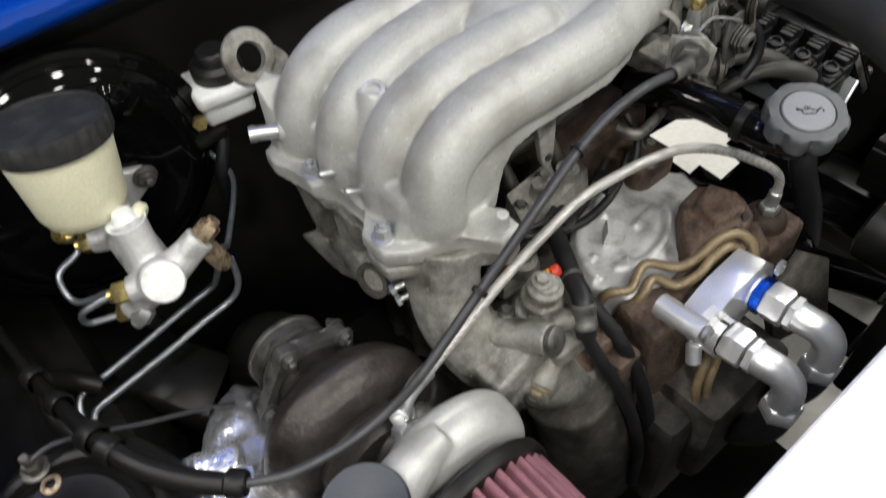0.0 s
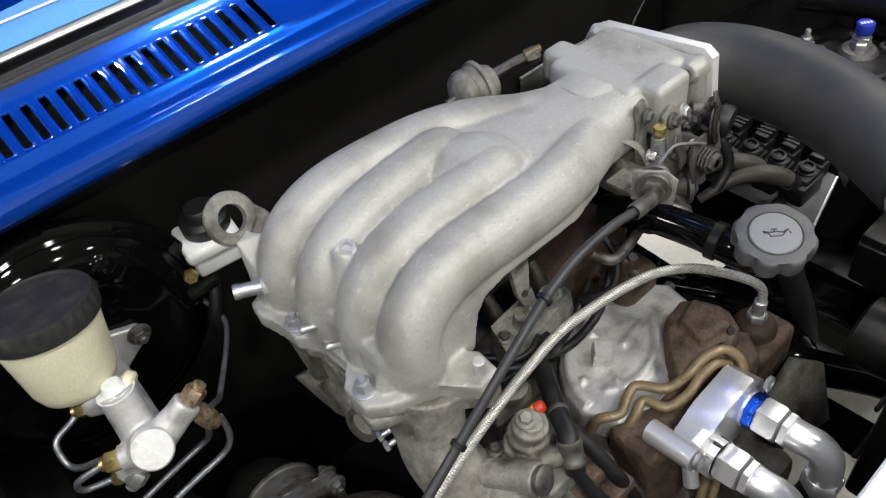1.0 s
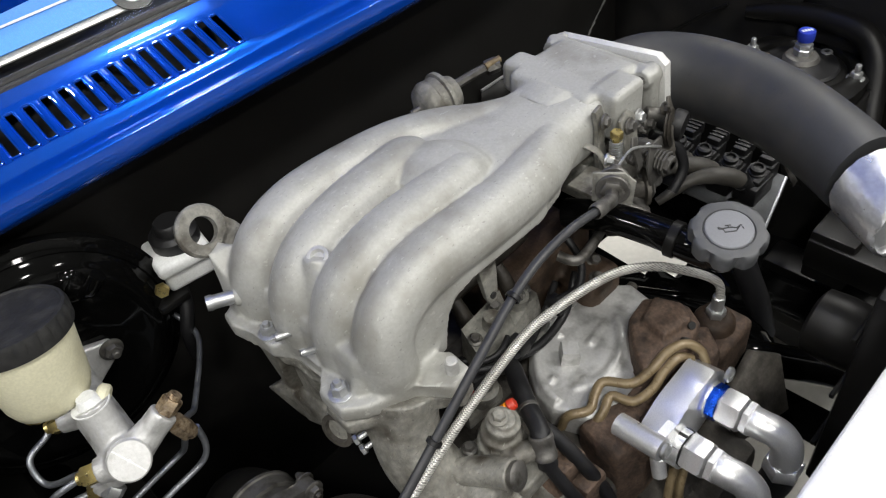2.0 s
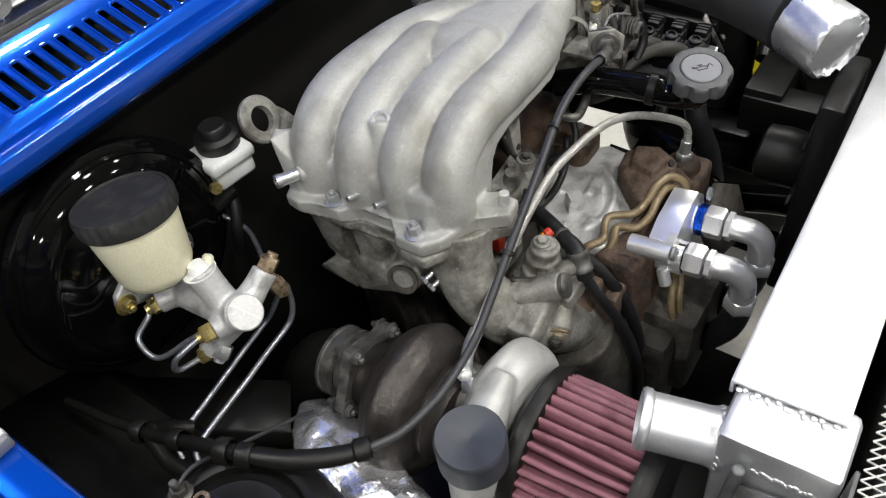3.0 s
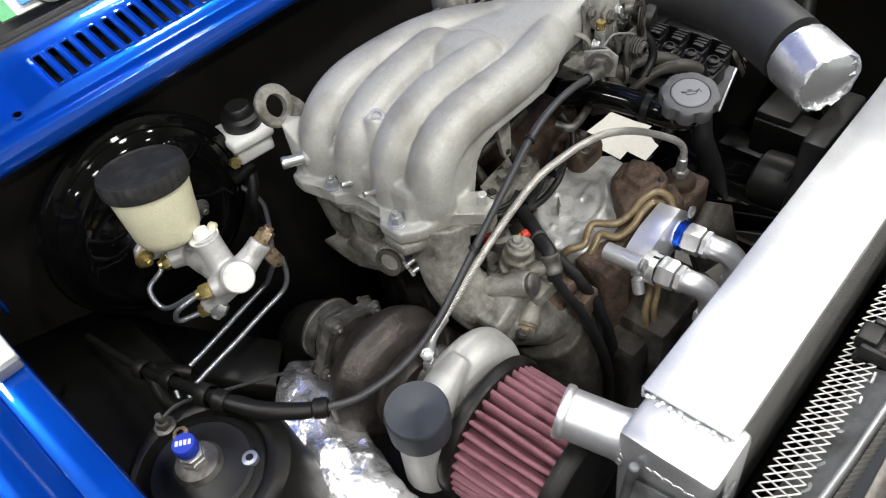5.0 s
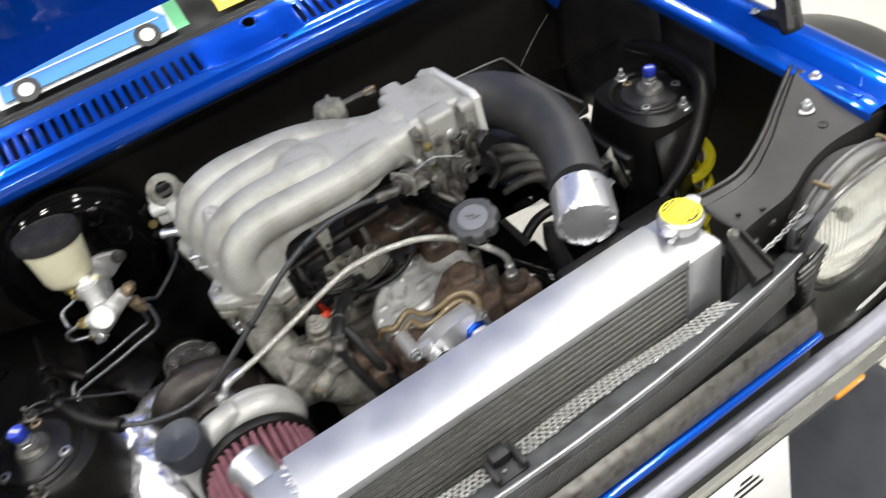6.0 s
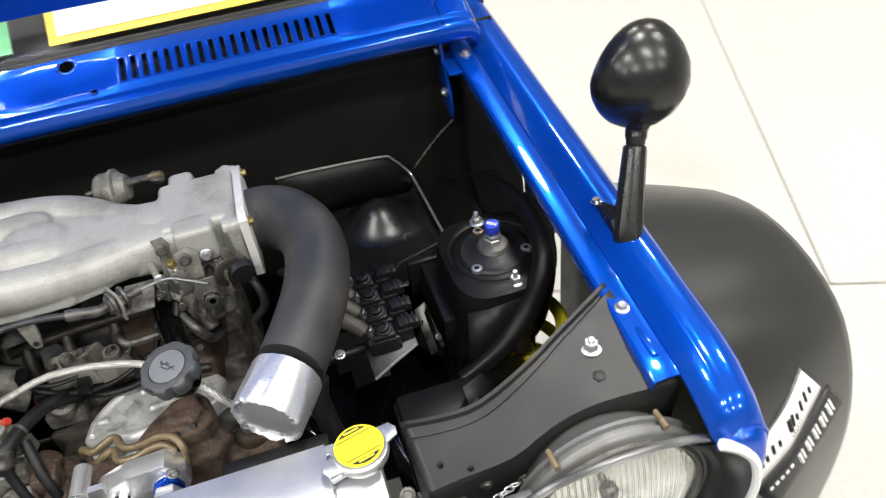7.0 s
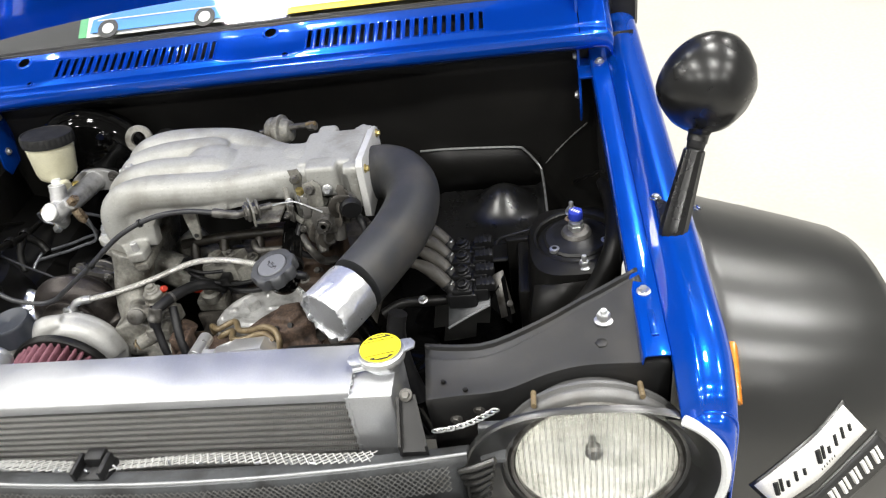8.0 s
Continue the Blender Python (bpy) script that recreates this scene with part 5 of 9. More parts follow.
def radiator():
    th = thing("radiator", (0, -0.32, 0.35), "bare aluminium racing radiator with welded tanks", "radiator")
    back, fore = (-0.272, 0.829), (-0.346, 0.832)
    # top bar, leaning with the core
    bm = bmesh.new()
    depth = math.hypot(back[0] - fore[0], fore[1] - back[1])
    ways = [V((1, 0, 0)), V((0, fore[0] - back[0], fore[1] - back[1])).normalized()]
    down = ways[0].cross(ways[1]).normalized()
    if down.z > 0:
        down = -down
    o = V((0, *back))

    def at(x, d, h):
        return o + ways[0] * x + ways[1] * d + down * h

    def slab(x0, x1, d0, d1, h0, h1, bevel, material, name, parent, label=""):
        b = bmesh.new()
        mm = Matrix((ways[0], ways[1], down)).transposed().to_4x4()
        mm.translation = o
        box(b, x0, x1, d0, d1, h0, h1, bevel, mm)
        return part(name, b, material, parent, label)

    slab(-0.244, 0.236, 0, depth, 0, 0.003, 0.001, ALU, "top_plate", th, "bright folded aluminium top plate")
    slab(-0.244, 0.236, depth - 0.002, depth + 0.001, 0.001, 0.014, 0.0008, ALU, "front_flange", th)
    slab(-0.244, 0.236, -0.001, 0.002, 0.001, 0.014, 0.0008, ALU, "rear_flange", th)
    slab(-0.235, 0.235, 0.004, depth - 0.012, 0.014, 0.42, 0, TRIM, "core_block", th, "grey finned core")
    # tubes and fins on the front of the core
    for k in range(20):
        h = 0.018 + k * 0.0099
        slab(-0.235, 0.235, depth - 0.0075, depth - 0.002, h, h + 0.0022, 0.0, BUCKET, "tube", th)
    bm = bmesh.new()
    for k in range(19):
        h0 = 0.0202 + k * 0.0099
        n = 330
        prev = None
        for i in range(n + 1):
            x = -0.235 + 0.47 * i / n
            h = h0 + (0.0077 if i % 2 else 0)
            a, b = bm.verts.new(at(x, depth - 0.0118, h)), bm.verts.new(at(x, depth - 0.0030, h))
            if prev:
                bm.faces.new((prev[0], a, b, prev[1]))
            prev = (a, b)
    fins = part("fin_pack", bm, PALEALU, th, "fine corrugated cooling fins", smooth=False)
    fins["kind"] = "stuff"
    # end tanks
    lt = slab(-0.286, -0.228, 0.004, depth + 0.009, 0.0040, 0.42, 0.006, ALU, "end_tank", th, "welded aluminium end tank")
    rt = slab(0.232, 0.283, -0.004, depth + 0.004, 0.005, 0.42, 0.005, ALU, "end_tank", th, "welded aluminium end tank")
    for x, hh, p in ((-0.2465, 0.0036, lt), (0.2345, 0.0035, rt)):
        for k in range(15):
            bm = bmesh.new()
            q = at(x + 0.0022 * math.sin(k * 2.3), 0.006 + k * 0.0044 + 0.0012 * math.sin(k * 3.7), hh - 0.0003)
            lathe(bm, [(0.0024, 0), (0.0020, 0.0003), (0.0011, 0.0005), (0, 0.0006)], q, -down, 8)
            part("weld", bm, ALU, p)
    for k in range(26):
        bm = bmesh.new()
        q = at(0.2325 + 0.0010 * math.sin(k * 1.9), depth + 0.0036, 0.008 + k * 0.0044)
        lathe(bm, [(0.0027, 0), (0.0022, 0.0004), (0.0012, 0.0007), (0, 0.0008)], q, ways[1], 8)
        part("weld", bm, ALU, rt)
    # inlet stub on the lower tank
    bm = bmesh.new()
    a, b = V((-0.264, -0.280, 0.786)), V((-0.281, -0.222, 0.792))
    way = (b - a)
    L = way.length
    lathe(bm, [(0.024, 0), (0.0225, 0.006), (0.0215, 0.012), (0.0215, L - 0.008), (0.0232, L - 0.006), (0.0235, L - 0.002), (0.0225, L), (0.0195, L), (0.0195, L - 0.02), (0, L - 0.02)], a, way, 36)
    part("inlet_stub", bm, ALU, lt, "rolled aluminium hose stub")
    # filler neck and cap
    c = V((0.268, -0.300, 0.832))
    up = (-down).normalized()
    bm = bmesh.new()
    lathe(bm, [(0.019, -0.012), (0.019, 0.006), (0.023, 0.008), (0.0235, 0.011), (0.02, 0.012), (0, 0.012)], c, up, 32)
    part("filler_neck", bm, ALU, rt)
    cap = thing("pressure_cap", c + up * 0.012, "yellow radiator pressure cap with black printed bars", "pressure cap")
    bm = bmesh.new()
    lathe(bm, [(0.026, 0.004), (0.027, 0.009), (0.0255, 0.0125), (0.0235, 0.0135), (0.022, 0.0165), (0.0, 0.0175)], c, up, 40)
    part("cap_rim", bm, STEEL, cap, "pressed steel cap")
    for s in (-1, 1):
        bm = bmesh.new()
        tabm = frame_of(c + up * 0.009, up, (0, 1, 0)) @ Matrix.Rotation(radians(20), 4, "Z")
        prism(bm, [(s * 0.022, -0.011), (s * 0.036, -0.008), (s * 0.039, 0), (s * 0.036, 0.008), (s * 0.022, 0.011)], tabm, 0.003, 0.001)
        part("ear", bm, STEEL, cap)
    bm = bmesh.new()
    lathe(bm, [(0.0, 0.0180), (0.0228, 0.0176), (0.0232, 0.0172), (0.0226, 0.0165)], c, up, 40)
    face = part("cap_label", bm, YELLOW, cap, "yellow warning label")
    lm = frame_of(c + up * 0.0178, up, (0, 1, 0)) @ Matrix.Rotation(radians(14), 4, "Z")
    for s in (-1, 1):
        bm = bmesh.new()
        arc = [(0.0205 * math.cos(radians(a)), s * 0.0205 * math.sin(radians(a))) for a in range(48, 133, 7)]
        prism(bm, arc[::s], lm, 0.0006)
        part("print_bar", bm, INK, face)
        bm = bmesh.new()
        box(bm, -0.0075, 0.0075, s * 0.0172 - 0.0009, s * 0.0172 + 0.0009, 0.0004, 0.0009, 0, lm)
        part("print_bar", bm, YELLOW, face)
        bm = bmesh.new()
        box(bm, -0.0175, 0.0175, s * 0.0115 - 0.0003, s * 0.0115 + 0.0003, 0, 0.0005, 0, lm)
        part("print_bar", bm, INK, face)
    # overflow spigot
    bm = bmesh.new()
    rod(bm, c + V((-0.012, -0.01, 0.0)), c + V((-0.032, -0.016, 0.001)), 0.0035)
    part("overflow_spigot", bm, ALU, rt)
    # ring of weld round the stub's root
    for k in range(22):
        t = 2 * math.pi * k / 22
        mt = frame_of(a + way * 0.09, way)
        bm = bmesh.new()
        lathe(bm, [(0.0032, 0), (0.0027, 0.0007), (0.0014, 0.0010), (0, 0.0011)], mt @ V((0.0222 * math.cos(t), 0.0222 * math.sin(t), 0.0)), mt.to_3x3() @ V((math.cos(t), math.sin(t), 0.5)), 8)
        part("weld", bm, ALU, lt)
    for k in range(15):
        bm = bmesh.new()
        lathe(bm, [(0.0028, 0), (0.0024, 0.0006), (0.0013, 0.0009), (0, 0.0010)], at(-0.2862, 0.032 + k * 0.0030, 0.030 + 0.0015 * math.sin(k * 2.0)), (-1, 0, 0), 8)
        part("weld", bm, FOILTAPE, lt)
    # brackets beside the tanks
    bm = bmesh.new()
    hull(bm, [(0.288, -0.350, 0.820), (0.308, -0.350, 0.822), (0.289, -0.392, 0.786), (0.320, -0.392, 0.786), (0.288, -0.352, 0.812), (0.308, -0.352, 0.812), (0.289, -0.390, 0.776), (0.320, -0.390, 0.776)])
    hull(bm, [(0.288, -0.352, 0.828), (0.291, -0.352, 0.828), (0.289, -0.392, 0.795), (0.292, -0.392, 0.795), (0.288, -0.352, 0.812), (0.291, -0.352, 0.812), (0.289, -0.392, 0.78), (0.292, -0.392, 0.78)])
    hull(bm, [(0.306, -0.352, 0.830), (0.309, -0.352, 0.830), (0.317, -0.392, 0.795), (0.320, -0.392, 0.795), (0.306, -0.352, 0.812), (0.309, -0.352, 0.812), (0.317, -0.392, 0.78), (0.320, -0.392, 0.78)])
    box(bm, 0.288, 0.308, -0.352, -0.348, 0.70, 0.818, 0.001)
    hex_bolt(car, (0.298, -0.349, 0.826), (0, -0.6, 0.8), 0.005, 0.004, DULL)
    part("side_bracket", bm, APRON, car, "dark grey radiator side bracket")
    bm = bmesh.new()
    rod(bm, (-0.2925, -0.297, 0.806), (-0.2925, -0.289, 0.66), 0.0044, 0.0044, 16, 0.001)
    sheet(bm, [[(-0.294, y, z) for z in (0.62, 0.70, 0.787 + 0.004 * k)] for k, y in enumerate((-0.297, -0.315, -0.335, -0.3475))])
    sb = part("side_bracket", bm, GREYP, car, "grey folded radiator side bracket")
    thicken(sb, 0.002)
    bm = bmesh.new()
    for x0, x1, y0, y1 in ((-0.304, -0.301, -0.398, -0.359), (-0.304, -0.266, -0.362, -0.359), (-0.304, -0.266, -0.398, -0.395)):
        box(bm, x0, x1, y0, y1, 0.66, 0.822, 0.001)
    part("channel_bracket", bm, GREYP, car, "grey U-section bracket")
    # dark duct between the core and the cross panel
    bm = bmesh.new()
    sheet(bm, [[(x, -0.345, 0.60), (x, -0.37, 0.59), (x, -0.43, 0.62)] for x in (-0.36, 0.0, 0.36)])
    thicken(part("air_guide", bm, BAY, car, "black air guide ahead of the core"), 0.002)


radiator()


def diamond_mesh():
    """Expanded metal strip between the core and the cross panel."""
    th = thing("expanded_mesh", (0, -0.375, 0.78), "strip of expanded aluminium mesh in front of the radiator", "mesh")
    bm = bmesh.new()
    p0, q0 = V((0, -0.370, 0.763)), V((0, -0.398, 0.783))
    step, n = 0.0085, 62
    for k in range(n):
        x = -0.27 + k * step
        for a, b in [((u, r / 4), (0.5 if u != 0.5 else w, (r + 1) / 4)) for r in range(4) for u, w in (((0, 0.5), (1, 0.5)) if r % 2 == 0 else ((0.5, 0), (0.5, 1)))]:
            wav = 0.004 * math.sin(x * 23)
            u = p0.lerp(q0, a[1]) + V((x + a[0] * step, 0, wav))
            w = p0.lerp(q0, b[1]) + V((x + b[0] * step, 0, wav))
            rod(bm, u, w, 0.00075, None, 5)
    part("mesh", bm, PALEALU, th)
    for k in range(16):
        bm = bmesh.new()
        x = -0.262 + 0.033 * k + 0.004 * math.sin(k * 2.1)
        q = V((x, -0.398, 0.783 + 0.004 * math.sin(x * 23)))
        tube(bm, [q, q + V((0.003 * math.sin(k), -0.003, 0.004)), q + V((0.005 * math.sin(k * 1.7), -0.002, 0.008 + 0.003 * math.sin(k * 3)))], 0.0012, 5, 2)
        part("cut_end", bm, ALU, th)


diamond_mesh()

# ---- intake ----


def intake_manifold():
    th = thing("intake_manifold", (-0.2, 0.08, 0.79), "four-runner cast aluminium intake manifold with a dull sandy skin", "intake manifold")
    bm = bmesh.new()
    low = 0.800
    # outer runners wrap round the plenum
    tube(bm, [(-0.197, 0.147, low), (-0.197, 0.147, 0.843), (-0.177, 0.150, 0.871), (-0.135, 0.155, 0.8815), (-0.07, 0.155, 0.880), (-0.022, 0.148, 0.878), (0.014, 0.132, 0.8755), (0.045, 0.108, 0.872), (0.08, 0.092, 0.868)],
         [0.025, 0.025, 0.0255, 0.0258, 0.0255, 0.025, 0.025, 0.026, 0.027], 22, 6)
    tube(bm, [(-0.178, 0.006, low), (-0.180, 0.006, 0.846), (-0.161, 0.008, 0.8745), (-0.12, 0.011, 0.885), (-0.05, 0.012, 0.8825), (0.0, 0.018, 0.8775), (0.045, 0.033, 0.872), (0.08, 0.048, 0.868), (0.11, 0.056, 0.866)],
         [0.0238, 0.0238, 0.0242, 0.0246, 0.025, 0.025, 0.026, 0.027, 0.028], 22, 6)
    # inner runners, which close into an island with a hollow between them
    tube(bm, [(-0.192, 0.0965, low), (-0.192, 0.0965, 0.844), (-0.170, 0.099, 0.874), (-0.13, 0.1045, 0.885), (-0.085, 0.110, 0.8865), (-0.045, 0.1145, 0.885), (-0.028, 0.116, 0.880)], [0.0252, 0.0252, 0.0258, 0.0258, 0.0254, 0.025, 0.018], 22, 6)
    tube(bm, [(-0.186, 0.048, low), (-0.186, 0.048, 0.8455), (-0.165, 0.050, 0.875), (-0.125, 0.0535, 0.886), (-0.07, 0.0565, 0.8855), (-0.03, 0.060, 0.883), (-0.014, 0.062, 0.879)], [0.0252, 0.0252, 0.0258, 0.0258, 0.025, 0.0245, 0.018], 22, 6)
    loft(bm, [(-0.078, 0.083, 0.886, 0.020, 0.012, 0.9), (-0.062, 0.082, 0.8895, 0.032, 0.0165, 0.85), (-0.042, 0.080, 0.8905, 0.036, 0.0175, 0.85), (-0.022, 0.077, 0.8895, 0.035, 0.0165, 0.85), (-0.008, 0.075, 0.887, 0.031, 0.014, 0.9), (0.002, 0.074, 0.884, 0.024, 0.010, 1.0)])
    # plenum floor that joins them, running out into the neck
    box(bm, -0.135, 0.012, 0.012, 0.152, 0.852, 0.8915, 0.012)
    box(bm, -0.176, -0.125, 0.006, 0.156, 0.835, 0.880, 0.014)
    loft(bm, [(-0.03, 0.080, 0.868, 0.055, 0.020, 0.8), (-0.008, 0.079, 0.870, 0.057, 0.0225, 0.75), (0.01, 0.077, 0.870, 0.056, 0.0250, 0.7), (0.04, 0.072, 0.869, 0.052, 0.0275, 0.65), (0.07, 0.067, 0.8685, 0.049, 0.0290, 0.55), (0.10, 0.068, 0.866, 0.047, 0.0295, 0.55), (0.125, 0.070, 0.866, 0.047, 0.030, 0.5)])
    # front wall under the outer runner
    prism(bm, [(-0.20, 0.80), (-0.128, 0.80), (-0.123, 0.838), (-0.112, 0.851), (-0.09, 0.856), (-0.03, 0.853), (-0.005, 0.853), (0.004, 0.858), (0.002, 0.872), (-0.02, 0.884), (-0.14, 0.884), (-0.19, 0.86)], Matrix(((1, 0, 0, 0), (0, 0, -1, 0.014), (0, 1, 0, 0), (0, 0, 0, 1))), 0.020, 0.003)
    hull(bm, [(-0.012, -0.006, 0.853), (-0.012, 0.014, 0.853), (-0.012, -0.004, 0.876), (0.03, 0.004, 0.853), (0.03, 0.024, 0.853), (0.03, 0.004, 0.872), (0.062, 0.022, 0.857), (0.062, 0.036, 0.857), (0.066, 0.024, 0.872)])
    # web between runners, boss and flange
    box(bm, -0.2085, -0.165, 0.002, 0.160, 0.802, 0.852, 0.010)
    tube(bm, [(-0.186, 0.074, 0.845), (-0.177, 0.077, 0.878), (-0.173, 0.079, 0.8915)], [0.017, 0.0120, 0.0108], 18, 3)
    prism(bm, [(-0.233, 0.168), (-0.236, 0.15), (-0.228, 0.128), (-0.228, 0.104), (-0.214, 0.09), (-0.212, 0.05), (-0.229, 0.036), (-0.230, 0.008), (-0.216, -0.004), (-0.20, -0.012), (-0.176, -0.018), (-0.158, -0.044), (-0.136, -0.040), (-0.134, -0.016), (-0.15, 0.0), (-0.155, 0.175), (-0.20, 0.18)],
          Matrix.Translation((0, 0, 0.797)), 0.017, 0.003)
    # lifting eye root
    tube(bm, [(-0.205, 0.165, 0.84), (-0.207, 0.178, 0.855), (-0.208, 0.184, 0.860)], [0.014, 0.011, 0.009], 12, 3)
    # rib down the front runner and the lug that carries the eye
    tube(bm, [(-0.205, 0.012, 0.812), (-0.200, 0.012, 0.832), (-0.190, 0.012, 0.848)], [0.010, 0.007, 0.004], 12, 3)
    hull(bm, [(-0.226, 0.166, 0.812), (-0.214, 0.176, 0.812), (-0.226, 0.150, 0.812), (-0.196, 0.178, 0.815), (-0.220, 0.180, 0.868), (-0.206, 0.186, 0.870), (-0.220, 0.160, 0.850), (-0.196, 0.172, 0.868)])
    ob = part("casting", bm, CAST, th, "sandy grey cast runners")
    blend(ob, 0.0018, 5, 0.5)
    # lifting eye
    bm = bmesh.new()
    c = V((-0.211, 0.196, 0.880))
    way = V((0.12, -0.8, 0.45)).normalized()
    m = frame_of(c, way)
    n = 28
    lathe(bm, [(0.0125, -0.004), (0.0215, -0.004), (0.0235, -0.002), (0.0235, 0.002), (0.0215, 0.004), (0.0125, 0.004), (0.0125, -0.004)], c, way, n)
    prism(bm, [(-0.004, -0.021), (-0.012, -0.018), (-0.010, -0.03), (-0.004, -0.042), (0.012, -0.044), (0.024, -0.036), (0.024, -0.018), (0.021, -0.006), (0.014, -0.016)], m @ Matrix.Rotation(radians(18), 4, "Z") @ Matrix.Translation((0, 0, -0.004)), 0.008, 0.001)
    part("lifting_eye", bm, CASTOLD, th, "stained lifting eye")
    # boss top
    bm = bmesh.new()
    lathe(bm, [(0.0, -0.002), (0.0045, -0.002), (0.0060, 0.0010), (0.0088, 0.0008), (0.0096, -0.004)], (-0.1745, 0.0755, 0.8938), (-0.42, -0.30, 1), 24)
    part("boss_face", bm, CASTPALE, th, "pale machined boss")
    # stay down to the engine
    bm = bmesh.new()
    m = frame_of((-0.066, 0.012, 0.86), V((0, -1, 0.1)))
    prism(bm, [(-0.012, 0.0), (0.012, 0.0), (0.009, -0.03), (0.007, -0.052), (0.004, -0.06), (-0.004, -0.06), (-0.007, -0.052), (-0.009, -0.03)], m, 0.006, 0.0015)
    stay = part("stay", bm, CASTOLD, th, "cast support stay")
    bm = bmesh.new()
    lathe(bm, [(0, 0.0062), (0.0034, 0.0062), (0.0034, 0.0)], m @ V((0, -0.052, 0.001)), m.to_3x3() @ V((0, 0, 1)), 12)
    part("stay_hole", bm, INK, stay)
    # bolts and spigots
    hex_bolt(th, (-0.219, 0.116, 0.814), (0, 0, 1), 0.0068, 0.008, TRIM, True, "bolt", 0.005)
    hex_bolt(th, (-0.219, 0.020, 0.814), (0, 0, 1), 0.0068, 0.010, TRIM, True, "bolt", 0.006)
    bm = bmesh.new()
    rod(bm, (-0.148, -0.032, 0.812), (-0.148, -0.032, 0.828), 0.0055, 0.005, 16, 0.001)
    part("dowel", bm, CASTPALE, th, "cast dowel")
    for p, q, r in (((-0.220, 0.150, 0.838), (-0.244, 0.160, 0.841), 0.0062), ((-0.208, 0.084, 0.830), (-0.226, 0.089, 0.834), 0.0030), ((-0.206, 0.055, 0.830), (-0.222, 0.060, 0.834), 0.0030)):
        p, q = V(p), V(q)
        bm = bmesh.new()
        L = (q - p).length
        lathe(bm, [(r, 0), (r, L * 0.75), (r * 1.15, L * 0.85), (r * 1.05, L), (r * 0.7, L), (r * 0.7, L - 0.01), (0, L - 0.01)], p, q - p, 18)
        part("vacuum_spigot", bm, STEEL, th, "steel vacuum spigot")
        bm = bmesh.new()
        rod(bm, p + (p - q) * 0.35, p + (q - p) * 0.12, r * 1.7, r * 1.4, 16, 0.001)
        part("spigot_boss", bm, CAST, th)


intake_manifold()


def lower_manifold():
    th = thing("lower_manifold", (-0.17, 0.05, 0.6), "stained cast aluminium lower intake under the runners", "lower manifold")
    bm = bmesh.new()
    prism(bm, [(-0.222, 0.165), (-0.222, 0.104), (-0.213, 0.088), (-0.212, 0.05), (-0.229, 0.034), (-0.230, 0.006), (-0.20, -0.012), (-0.176, -0.018), (-0.152, -0.046), (-0.136, -0.040), (-0.134, -0.016), (-0.155, 0.175), (-0.20, 0.18)],
          Matrix.Translation((0, 0, 0.781)), 0.0145, 0.003)
    # two flat-faced legs that meet in angular pads
    hull(bm, [(-0.222, 0.158, 0.792), (-0.222, 0.118, 0.792), (-0.165, 0.165, 0.792), (-0.165, 0.118, 0.792), (-0.216, 0.150, 0.728), (-0.219, 0.124, 0.724), (-0.18, 0.152, 0.715), (-0.18, 0.118, 0.715)])
    hull(bm, [(-0.214, 0.108, 0.792), (-0.214, 0.070, 0.792), (-0.165, 0.112, 0.792), (-0.165, 0.066, 0.792), (-0.213, 0.108, 0.728), (-0.212, 0.082, 0.728), (-0.18, 0.112, 0.715), (-0.18, 0.074, 0.715)])
    hull(bm, [(-0.229, 0.152, 0.716), (-0.226, 0.162, 0.704), (-0.218, 0.130, 0.733), (-0.220, 0.120, 0.712), (-0.218, 0.121, 0.682), (-0.205, 0.150, 0.678), (-0.18, 0.120, 0.66), (-0.18, 0.165, 0.69), (-0.18, 0.110, 0.735)])
    hull(bm, [(-0.221, 0.122, 0.722), (-0.219, 0.116, 0.684), (-0.213, 0.112, 0.736), (-0.214, 0.078, 0.736), (-0.216, 0.066, 0.716), (-0.208, 0.070, 0.692), (-0.175, 0.115, 0.662), (-0.165, 0.062, 0.70), (-0.17, 0.07, 0.74)])
    tube(bm, [(-0.13, 0.05, 0.69), (-0.18, 0.052, 0.724), (-0.205, 0.050, 0.735), (-0.219, 0.046, 0.740)], [0.030, 0.026, 0.019, 0.0175], 18, 4)
    tube(bm, [(-0.19, 0.062, 0.79), (-0.194, 0.050, 0.765), (-0.20, 0.040, 0.748)], [0.024, 0.018, 0.012], 14, 3)
    tube(bm, [(-0.16, 0.13, 0.715), (-0.12, 0.10, 0.68), (-0.09, 0.08, 0.65)], [0.03, 0.03, 0.03], 16, 3)
    tube(bm, [(-0.176, 0.004, 0.795), (-0.186, -0.004, 0.76), (-0.190, -0.022, 0.725), (-0.178, -0.050, 0.690), (-0.14, -0.08, 0.655), (-0.09, -0.09, 0.62)], [0.034, 0.030, 0.030, 0.031, 0.032, 0.034], 20, 6)
    hull(bm, [(-0.215, 0.012, 0.77), (-0.215, -0.012, 0.74), (-0.205, 0.02, 0.73), (-0.17, 0.02, 0.77), (-0.17, -0.02, 0.73), (-0.20, 0.0, 0.71)])
    prism(bm, [(-0.205, 0.655), (-0.15, 0.64), (-0.12, 0.665), (-0.135, 0.705), (-0.17, 0.725), (-0.205, 0.71)], Matrix(((1, 0, 0, 0), (0, 0, -1, -0.060), (0, 1, 0, 0), (0, 0, 0, 1))), 0.030, 0.004)
    tube(bm, [(-0.15, -0.09, 0.675), (-0.175, -0.10, 0.68)], [0.013, 0.012], 14, 1)
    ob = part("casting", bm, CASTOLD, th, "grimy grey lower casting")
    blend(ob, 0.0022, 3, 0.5)
